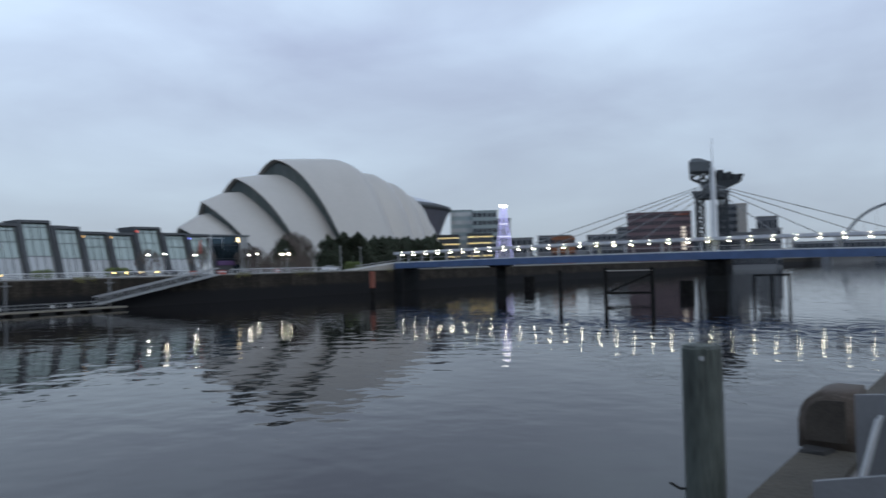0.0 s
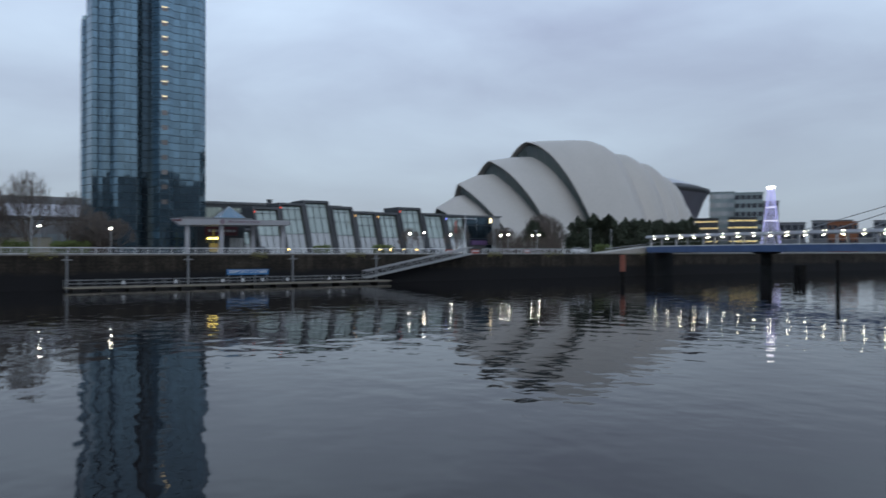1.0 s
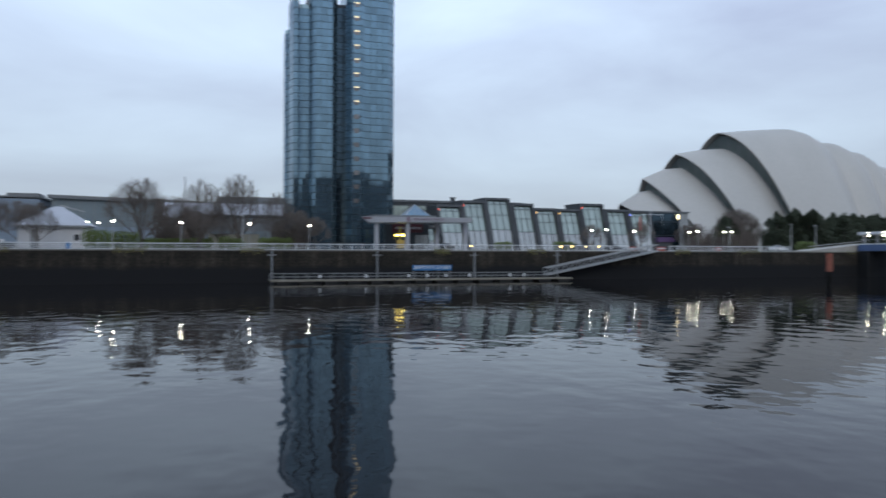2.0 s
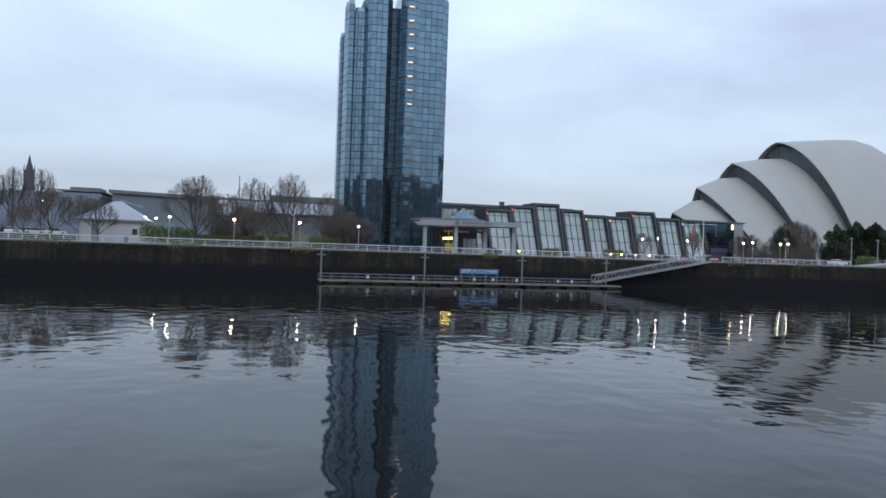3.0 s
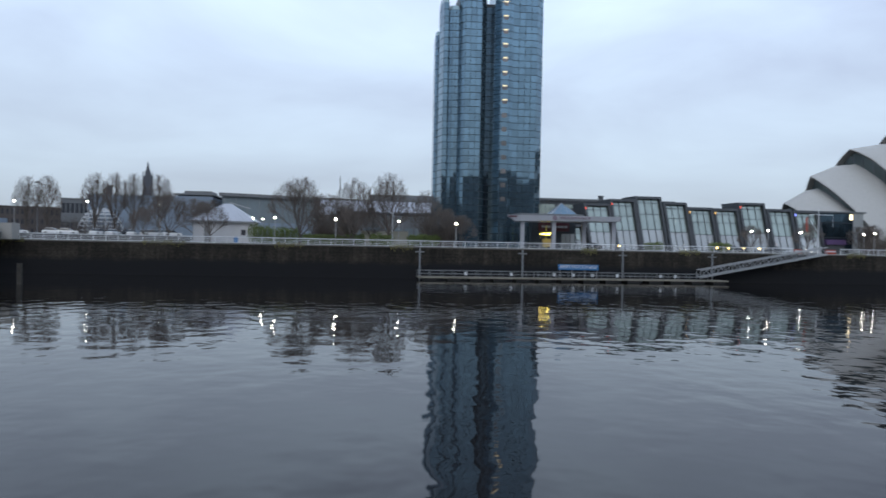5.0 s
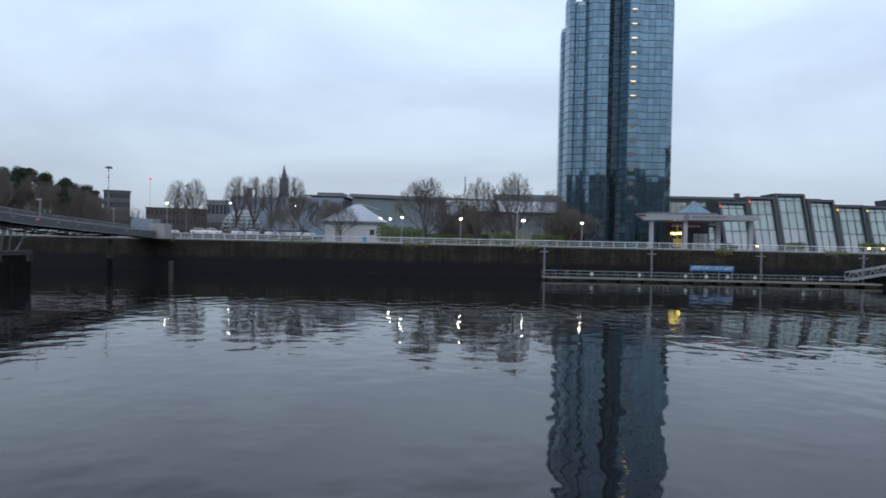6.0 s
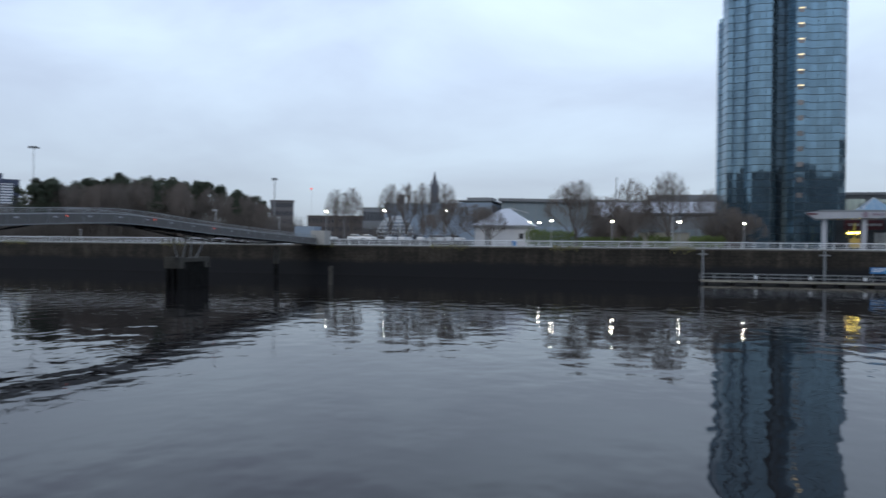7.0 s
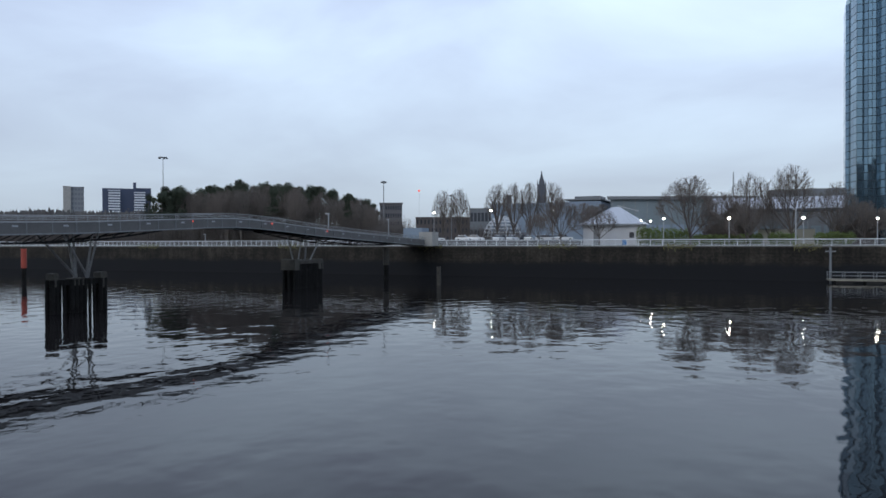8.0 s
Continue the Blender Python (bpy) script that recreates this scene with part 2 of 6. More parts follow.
GRASS = mat("winter_grass", (0.06, 0.085, 0.03), 0.95, 0, 0.35, 0.3, 6, 0.5)
CITY = mat("city_ground", (0.07, 0.07, 0.07), 0.9, 0, 0.3, 0.02, 0.4, 0.1)
WHITE = mat("white_paint", (0.62, 0.64, 0.66), 0.5, 0, 0.08, 1, 12, 0.05)
GREYST = mat("grey_steel", (0.22, 0.23, 0.24), 0.45, 0.4, 0.15, 1.5, 14, 0.08)
PALEST = mat("galvanised_steel", (0.36, 0.37, 0.38), 0.45, 0.5, 0.15, 1.5, 14, 0.08)
BLUE = mat("blue_bridge_paint", (0.06, 0.105, 0.22), 0.5, 0.0, 0.2, 0.5, 5, 0.1)
SIGNBLUE = mat("blue_sign_board", (0.03, 0.16, 0.38), 0.4, 0, 0.1, 2)
LAMP = mat("lamp_glow", (0.9, 0.9, 0.8), 0.3, 0, 0, 1, 5, 0, (1.0, 0.92, 0.74), 60.0)
BRLAMP = mat("bridge_lamp_glow", (0.9, 0.9, 0.8), 0.3, 0, 0, 1, 5, 0, (1.0, 0.95, 0.70), 34.0)
AMBER = mat("amber_glow", (0.9, 0.6, 0.2), 0.3, 0, 0, 1, 5, 0, (1.0, 0.66, 0.2), 7.0)
REDGLOW = mat("red_glow", (0.8, 0.1, 0.05), 0.3, 0, 0, 1, 5, 0, (1.0, 0.12, 0.08), 0.7)
BLUEGLOW = mat("blue_glow", (0.2, 0.25, 0.9), 0.3, 0, 0, 1, 5, 0, (0.25, 0.3, 1.0), 1.5)
RUST = mat("red_marker_paint", (0.22, 0.07, 0.045), 0.7, 0, 0.3, 1.5, 8, 0.2)
PILE = mat("tarred_pile", (0.012, 0.0118, 0.0115), 0.95, 0, 0.6, 1.0, 7, 0.4, spec=0.12)
CONC = mat("pier_concrete", (0.047, 0.043, 0.036), 0.9, 0, 0.5, 0.8, 6, 0.4)
BARK = mat("winter_bark", (0.095, 0.08, 0.07), 0.9, 0, 0.3, 2, 14, 0.4)
TWIG = mat("bare_twigs", (0.125, 0.105, 0.094), 0.95, 0, 0.3, 2, 10, 0)
LEAF = mat("evergreen_leaves", (0.034, 0.045, 0.026), 0.85, 0, 0.4, 0.5, 7, 0)
HEDGE = mat("clipped_hedge", (0.105, 0.14, 0.04), 0.85, 0, 0.4, 0.8, 7, 0)
SHED = mat("pale_blue_cladding", (0.20, 0.25, 0.31), 0.6, 0.1, 0.1, 0.1, 3, 0.05)
ROOFM = mat("grey_sheet_roof", (0.16, 0.17, 0.18), 0.6, 0.2, 0.15, 0.1, 3, 0.05)
# brick lightened in its base colour to stand in for distance haze
BRICKR = mat("hazed_red_brick", (0.14, 0.095, 0.105), 0.9, 0, 0.2, 0.1, 2, 0.1)
DARKW = mat("dark_window", (0.03, 0.035, 0.045), 0.2, 0, 0.3, 0.3)
# far blocks: haze is painted into this lightened grey, none hangs in the air
FAR = mat("hazed_distant_grey", (0.16, 0.17, 0.185), 0.9, 0, 0.2, 0.05, 1, 0)
BLACK = mat("black_rubber", (0.012, 0.012, 0.012), 0.8, 0, 0.2, 2)
LOBBYLIGHT = mat("yellow_lobby_light", (0.9, 0.7, 0.2), 0.3, 0, 0, 1, 5, 0, (1.0, 0.74, 0.16), 9.0)
DIMWIN = glass_mat("dim_stair_glass", (0.17, 0.155, 0.15), 0.2, 0.3, 0.6, 0.2)
INTERIOR = mat("pale_foyer_wall", (0.45, 0.47, 0.46), 0.8, 0, 0.15, 0.3, 3, 0)
AMBERDIM = mat("dim_amber_glow", (0.7, 0.45, 0.15), 0.4, 0, 0, 1, 5, 0, (1.0, 0.55, 0.15), 0.9)
WARMLAMP = mat("warm_wall_lamp", (0.9, 0.8, 0.6), 0.4, 0, 0, 1, 5, 0, (1.0, 0.80, 0.48), 4.0)
PALEW = mat("pale_grey_panel", (0.36, 0.37, 0.40), 0.5, 0.1, 0.08, 0.6, 8, 0.03)
SKYGLASS = glass_mat("blue_skylight_glass", (0.32, 0.48, 0.62), 0.15, 0.15, 0.8, 0.3)
MAROON = mat("maroon_board", (0.07, 0.014, 0.022), 0.5, 0, 0.2, 1)
YELLOWWIN = mat("yellow_lit_window", (0.22, 0.17, 0.06), 0.4, 0, 0.1, 1, 5, 0, (1.0, 0.72, 0.2), 0.16)
DARKGLASS = glass_mat("dark_foyer_glass", (0.05, 0.08, 0.105), 0.06, 0.2, 0.4, 0.8)
TIMBERP = mat("pontoon_timber", (0.12, 0.11, 0.09), 0.85, 0, 0.3, 0.8, 8, 0.3)
TIMBERL = mat("pale_timber_edge", (0.24, 0.22, 0.18), 0.85, 0, 0.3, 0.8, 8, 0.3)
REDPAINT = mat("bright_red_paint", (0.32, 0.05, 0.03), 0.6, 0, 0.3, 1.5, 8, 0.2)
PALECONC = mat("pale_concrete", (0.32, 0.31, 0.29), 0.85, 0, 0.18, 0.5, 6, 0.2)
GREYPANEL = mat("grey_bridge_panel", (0.115, 0.113, 0.113), 0.5, 0.2, 0.15, 0.8, 6, 0.08)
DARKSTEEL = mat("dark_steel", (0.014, 0.014, 0.015), 0.9, 0, 0.2, 1, spec=0.15)
YELLOWPAINT = mat("yellow_paint", (0.42, 0.33, 0.05), 0.5, 0, 0.2, 1.5, 9, 0.1)
LITFLOOR = mat("bright_office_floor", (0.3, 0.25, 0.12), 0.4, 0, 0.3, 0.3, 2, 0, (1.0, 0.78, 0.34), 1.1)
SHELLGLASS = glass_mat("grey_green_band_glass", (0.30, 0.36, 0.36), 0.2, 0.35, 0.6, 0.2)
CAPGLASS = glass_mat("pale_cap_glass", (0.30, 0.40, 0.42), 0.12, 0.1, 0.8, 0.6)
LETTER = mat("plum_lettering", (0.2, 0.155, 0.19), 0.5, 0, 0.1, 2, 9, 0)
STRUT = mat("weathered_strut_steel", (0.17, 0.17, 0.17), 0.6, 0.2, 0.25, 1.5, 10, 0.1)
WEED = mat("yellow_weeds", (0.16, 0.15, 0.05), 0.9, 0, 0.4, 0.8, 7, 0)
WHITEWALL = mat("white_render", (0.52, 0.52, 0.53), 0.8, 0, 0.1, 0.4, 6, 0.1)
PALEROOF = mat("pale_sheet_roof", (0.42, 0.44, 0.49), 0.5, 0.1, 0.08, 0.3, 6, 0.05)
CREAM = mat("cream_render", (0.34, 0.33, 0.27), 0.85, 0, 0.15, 0.4, 5, 0.1)
WHITECAR = mat("white_car_paint", (0.7, 0.71, 0.72), 0.25, 0, 0.03, 1, 5, 0)
DARKCAR = mat("dark_car_paint", (0.03, 0.032, 0.04), 0.25, 0.2, 0.05, 1, 5, 0)
HEADL = mat("headlamp_glass", (0.7, 0.7, 0.65), 0.2, 0, 0.05, 1, 5, 0)
PURPLE = mat("purple_fabric", (0.06, 0.03, 0.09), 0.8, 0, 0.2, 1, 5, 0.1)
SHED2 = mat("teal_grey_cladding", (0.165, 0.205, 0.225), 0.7, 0, 0.15, 0.1, 2, 0.05)
OFFGLASS = glass_mat("office_glass", (0.26, 0.32, 0.33), 0.2, 0.1, 0.6, 0.2)
BRICKO = mat("orange_brick", (0.22, 0.09, 0.045), 0.9, 0, 0.2, 0.1, 2, 0)
BRICKO2 = mat("brown_brick", (0.085, 0.072, 0.068), 0.9, 0, 0.2, 0.1, 2, 0)
BRICKG = mat("grey_brick", (0.12, 0.112, 0.116), 0.9, 0, 0.15, 0.1, 2, 0)
ARENA = mat("arena_facade", (0.13, 0.135, 0.17), 0.5, 0.1, 0.12, 0.1, 1, 0)
VIOLET = mat("violet_fairy_lights", (0.5, 0.5, 0.9), 0.4, 0, 0, 1, 5, 0, (0.68, 0.68, 1.0), 0.5)
VIOLETW = mat("white_fairy_lights", (0.8, 0.8, 0.95), 0.4, 0, 0, 1, 5, 0, (0.85, 0.85, 1.0), 1.2)
CROWNL = mat("white_crown_light", (0.9, 0.9, 0.9), 0.4, 0, 0, 1, 5, 0, (1.0, 0.97, 0.9), 8.0)
CRANE = mat("crane_steel", (0.036, 0.042, 0.048), 0.7, 0.2, 0.2, 0.1, 2, 0)
CRANEHOUSE = mat("crane_house_sheet", (0.085, 0.098, 0.108), 0.7, 0.1, 0.15, 0.2, 2, 0)
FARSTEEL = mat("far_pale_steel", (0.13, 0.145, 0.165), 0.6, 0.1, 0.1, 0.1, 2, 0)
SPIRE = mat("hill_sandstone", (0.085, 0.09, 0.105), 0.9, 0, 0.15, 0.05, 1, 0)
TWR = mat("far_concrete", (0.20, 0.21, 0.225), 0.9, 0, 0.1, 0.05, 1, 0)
# panes much paler than dark_window: haze put into the colour
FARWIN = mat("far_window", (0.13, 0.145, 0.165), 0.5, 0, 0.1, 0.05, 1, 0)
NAVY = mat("navy_cladding", (0.05, 0.065, 0.11), 0.7, 0, 0.1, 0.05, 1, 0)
WOODFAR = mat("far_winter_woodland", (0.075, 0.072, 0.07), 0.95, 0, 0.35, 0.02, 0.15, 0)
SOUTH = mat("south_bank_cladding", (0.11, 0.115, 0.118), 0.6, 0.1, 0.2, 0.05, 0.5, 0)
MOORING = mat("grey_green_post", (0.07, 0.082, 0.074), 0.8, 0, 0.65, 2.0, 16, 0.8, stretch=(3, 3, 0.35))
MOSSCONC = mat("mossy_brown_concrete", (0.075, 0.06, 0.05), 0.9, 0, 0.35, 4, 45, 0.2)
DARKCONC = mat("darker_concrete", (0.045, 0.038, 0.032), 0.95, 0, 0.35, 5, 50, 0.15)
NEARCOPE = mat("mossy_quay_coping", (0.052, 0.045, 0.034), 0.9, 0, 0.35, 2, 22, 0.5)
DIMSIGN = mat("dim_sign_glow", (0.5, 0.45, 0.4), 0.5, 0, 0, 1, 5, 0, (1.0, 0.85, 0.7), 0.55)
BENCH = mat("grey_bench_paint", (0.15, 0.155, 0.165), 0.5, 0.2, 0.1, 3, 30, 0.08)


# ---- building helpers ----
def thing(name, at, label, category, group="", kind=""):
    ob = new(name)
    ob.empty_display_size = 0.3
    ob.location = at
    return tagged(ob, label, category, group, kind)


def mesh_of(name, bm, material):
    me = bpy.data.meshes.new(name)
    bm.normal_update()
    bm.to_mesh(me)
    bm.free()
    for m in (material if isinstance(material, (list, tuple)) else [material]):
        me.materials.append(m)
    return me


def part(name, bm, material, parent=None, label="", smooth=False):
    """Links bm as one mesh object under a thing or a part (in the top thing's coordinates)."""
    ob = new(name, mesh_of(name, bm, material))
    if smooth:
        for p in ob.data.polygons:
            p.use_smooth = True
    if parent:
        ob.parent = parent
    return tagged(ob, label)


def box(bm, x0, x1, y0, y1, z0, z1):
    v = [bm.verts.new(p) for p in ((x0, y0, z0), (x1, y0, z0), (x1, y1, z0), (x0, y1, z0), (x0, y0, z1), (x1, y0, z1), (x1, y1, z1), (x0, y1, z1))]
    for f in ((0, 3, 2, 1), (4, 5, 6, 7), (0, 1, 5, 4), (1, 2, 6, 5), (2, 3, 7, 6), (3, 0, 4, 7)):
        bm.faces.new([v[i] for i in f])
    return bm


def hexa(bm, bottom, top):
    """A solid between two four-cornered outlines."""
    a, b = [bm.verts.new(p) for p in bottom], [bm.verts.new(p) for p in top]
    n = len(a)
    bm.faces.new(a[::-1])
    bm.faces.new(b)
    for i in range(n):
        bm.faces.new([a[i], a[(i + 1) % n], b[(i + 1) % n], b[i]])
    return bm


def rod(bm, p, q, r, r2=None, n=6):
    p, q = Vector(p), Vector(q)
    d = (q - p).normalized()
    u = d.orthogonal().normalized()
    w = d.cross(u)
    r2 = r if r2 is None else r2
    a = [bm.verts.new(p + r * (math.cos(t) * u + math.sin(t) * w)) for t in (2 * math.pi * i / n for i in range(n))]
    b = [bm.verts.new(q + r2 * (math.cos(t) * u + math.sin(t) * w)) for t in (2 * math.pi * i / n for i in range(n))]
    for i in range(n):
        bm.faces.new([a[i], a[(i + 1) % n], b[(i + 1) % n], b[i]])
    bm.faces.new(a[::-1])
    bm.faces.new(b)
    return bm


def beam(bm, p, q, w, h):
    """A rectangular bar from p to q, w across and h high."""
    p, q = Vector(p), Vector(q)
    d = (q - p).normalized()
    side = d.cross(Vector((0, 0, 1)))
    side = side.normalized() if side.length > 1e-4 else Vector((1, 0, 0))
    up = side.cross(d)
    s, u = side * w / 2, up * h / 2
    return hexa(bm, [p - s - u, p + s - u, p + s + u, p - s + u], [q - s - u, q + s - u, q + s + u, q - s + u])


def ball(bm, c, r, squash=1.0, seg=8):
    bmesh.ops.create_uvsphere(bm, u_segments=seg, v_segments=max(4, seg // 2), radius=r, matrix=Matrix.Translation(c) @ Matrix.Diagonal((1, 1, squash, 1)))
    return bm


def B():
    return bmesh.new()


def polar(az, dist, z=0.0):
    """A place by its bearing from the camera (degrees left of the river's cross line) and distance."""
    return Vector((-dist * math.sin(radians(az)), dist * math.cos(radians(az)), z))


# ---- the setting ----
bm = B()
box(bm, -2500, 2500, -60, WALL + 0.3, -0.02, 0.0)
tagged(part("water", bm, WATER), "dark rippled river water mirroring sky and lights", "river", kind="structure")

bm = B()
box(bm, -2500, 2500, WALL + 3.0, 3500, QUAY - 6.5, QUAY - 0.004)
tagged(part("ground", bm, CITY), "flat dark city ground behind the far quay", "ground", kind="structure")
bm = B()
box(bm, -700, 700, WALL + 0.7, 175, QUAY - 0.5, QUAY)
tagged(part("pavement", bm, PAVE), "grey paved riverside promenade", "pavement", kind="structure")

# far quay wall: dark tidal band below, weathered masonry above, a coping on top
quay_wall = thing("quay_wall", (0, WALL, 0), "weathered stone quay wall with a dark tidal band", "quay wall", kind="structure")
bm = B()
hexa(bm, [(-700, -0.35, -3.0), (700, -0.35, -3.0), (700, 3.0, -3.0), (-700, 3.0, -3.0)], [(-700, 0.0, QUAY - 0.18), (700, 0.0, QUAY - 0.18), (700, 3.0, QUAY - 0.18), (-700, 3.0, QUAY - 0.18)])
part("masonry", bm, TIDEWALL, quay_wall)
bm = B()
box(bm, -700, 700, -0.1, 0.7, QUAY - 0.18, QUAY + 0.02)
part("coping", bm, COPE, quay_wall)

# near quay under the camera, closed round behind it
near_quay = thing("near_quay", (0, 0, 0), "grey concrete quay with a worn mossy edge", "quay", kind="structure")
bm = B()
box(bm, -700, 700, -200, 1.05, -3, 4.76)
part("quay_deck", bm, PAVE, near_quay)
bm = B()
box(bm, -700, 700, 1.05, 1.48, -3, 4.82)
part("quay_coping", bm, NEARCOPE, near_quay)

# ---- armadillo-shaped auditorium: overlapping arched shells along X ----
AXIS = 212.0


def arch(half, h, k=24, point=0.11, power=2.0):
    """Points of a shell's arch from the near foot over the crown to the far foot: (y, z). point: how sharp the crown is."""
    pts = []
    for i in range(2 * k + 1):
        s = -1 + i / k
        a = abs(s)
        pts.append((s * half, h * (1 - point * a - (1 - point) * a ** power)))
    return pts


def foot(y, sweep, far):
    """How far a rim runs back at y: by the sweep on the river side, by its share far on the other."""
    return -sweep * y if y < 0 else sweep * far * y


def shell(bm, stations, point, power=2.0, far=1.0, k=24):
    """Loft of arches; stations are (x, half width, height, sweep): the feet run back towards the river by the sweep."""
    rows = []
    for x, half, h, sweep in stations:
        rows.append([bm.verts.new((x + foot(y, sweep, far), y, z)) for y, z in arch(half, h, k, point, power)])
    for a, b in zip(rows, rows[1:]):
        for i in range(2 * k):
            bm.faces.new([a[i], a[i + 1], b[i + 1], b[i]])
    return rows


auditorium = thing("auditorium", (172, AXIS, QUAY), "silver-grey auditorium of overlapping arched metal shells", "auditorium")
SWEEP = 0.45
FRONT = [  # crown sharpness, share of the sweep on the far side, stations from the open rim to where the shell dives under the next
    (0.11, -0.1, [(0.6, 27.5, 40.3, SWEEP), (12, 29, 41.6, 0.3), (24, 30, 42.8, 0.15), (31, 29.8, 43.2, 0.05), (36, 28.6, 42.4, 0), (40.5, 26.2, 40.7, 0), (43.5, 23.6, 38.4, 0), (44.4, 21, 36, 0)]),
    (0.30, 0.1, [(-16.4, 25.5, 32.2, SWEEP), (-6, 25.2, 34.1, 0.4), (6, 23.9, 35.2, 0.35), (14, 22.6, 35.6, 0.3)]),
    (0.62, 0.9, [(-29.4, 22.5, 23.4, SWEEP), (-21, 23.2, 26.8, 0.42), (-12, 22.8, 27.8, 0.4), (-4, 22.0, 28.3, 0.4)]),
    (0.68, 1.0, [(-38.0, 20.0, 14.8, SWEEP), (-31, 20.6, 18.7, 0.42), (-26, 20.4, 19.9, 0.4), (-20, 20.0, 20.4, 0.4)]),
]
BACK = [
    [(38, 24, 36.6, 0), (43.5, 26.2, 38.7, 0), (48, 26.2, 39.2, 0), (52, 24.6, 38.0, 0), (56, 21.6, 35.4, 0), (57.6, 19, 33, 0)],
    [(51, 20.5, 33.5, 0), (56.5, 22.6, 35.9, 0), (60.5, 22.6, 36.4, 0), (64, 21.0, 35.0, 0), (68, 17.8, 32.6, 0), (69.4, 15.5, 30.5, 0)],
    [(62, 16.8, 30, 0), (68, 18.8, 32.2, 0), (72, 18.8, 31.9, 0), (75, 17.2, 30.3, 0), (78.5, 14, 27, 0), (79.6, 12, 25, 0)],
    [(74, 13, 23.5, 0), (78.5, 14.8, 26.2, 0), (81.5, 14.4, 23, 0), (84, 12.8, 14.5, 0), (85, 12, 0.5, 0)],
]


def shell_part(stations, point, power=2.0, far=1.0):
    bm = B()
    shell(bm, stations, point, power, far)
    ob = part("shell", bm, TITAN, auditorium, smooth=True)
    sol = ob.modifiers.new("thick", "SOLIDIFY")
    sol.thickness, sol.offset = 0.4, -1
    crisp = ob.modifiers.new("crisp_rim", "WEIGHTED_NORMAL")
    crisp.weight = 80
    return ob


for point, far, stations in FRONT:
    shell_part(stations, point, 2.0, far)
    # dark glazed wall set back under the rim, with its mullions
    x, half, h, sweep = stations[0]
    k = 24
    inner = arch(half - 0.6, h - 0.7, k, point)
    bm = B()
    top = [bm.verts.new((x + 1.6 + foot(y, sweep, far), y, z)) for y, z in inner]
    low = [bm.verts.new((x + 3.2 + foot(y, sweep, far), y * 0.86, max(z * 0.80 - 1.0, 0.0))) for y, z in inner]
    for a in range(2 * k):
        bm.faces.new([top[a], low[a], low[a + 1], top[a + 1]])
    bmesh.ops.solidify(bm, geom=bm.faces[:], thickness=0.15)
    wall_ob = part("glazed_band", bm, SHELLGLASS, auditorium, "dark glazed band under the shell edge")
    for a in range(1, 2 * k, 3):
        bm = B()
        y, z = inner[a]
        rod(bm, (x + 1.5 + foot(y, sweep, far), y, z), (x + 3.1 + foot(y, sweep, far), y * 0.86, max(z * 0.80 - 1.0, 0.0)), 0.14, n=4)
        part("mullion", bm, GREYST, wall_ob)
for stations in BACK:
    shell_part(stations, 0.11, 2.7)

# ---- hotel tower ----
TOWER = Vector((31.0, 165.0, QUAY))
tower = thing("hotel_tower", TOWER, "tall faceted hotel tower clad in blue mirror glass", "tower")
ROW_H = 1.58
pane_cache = {}


def pane_mesh(w, h):
    key = (round(w, 3), round(h, 3))
    if key not in pane_cache:
        bm = B()
        e = 0.02
        hexa(bm, [(-w / 2, 0, -h / 2), (w / 2, 0, -h / 2), (w / 2, 0, h / 2), (-w / 2, 0, h / 2)][::-1],
             [(-w / 2 + e, -0.06, -h / 2 + e), (w / 2 - e, -0.06, -h / 2 + e), (w / 2 - e, -0.06, h / 2 - e), (-w / 2 + e, -0.06, h / 2 - e)][::-1])
        pane_cache[key] = mesh_of("pane", bm, TGLASS)
    return pane_cache[key]


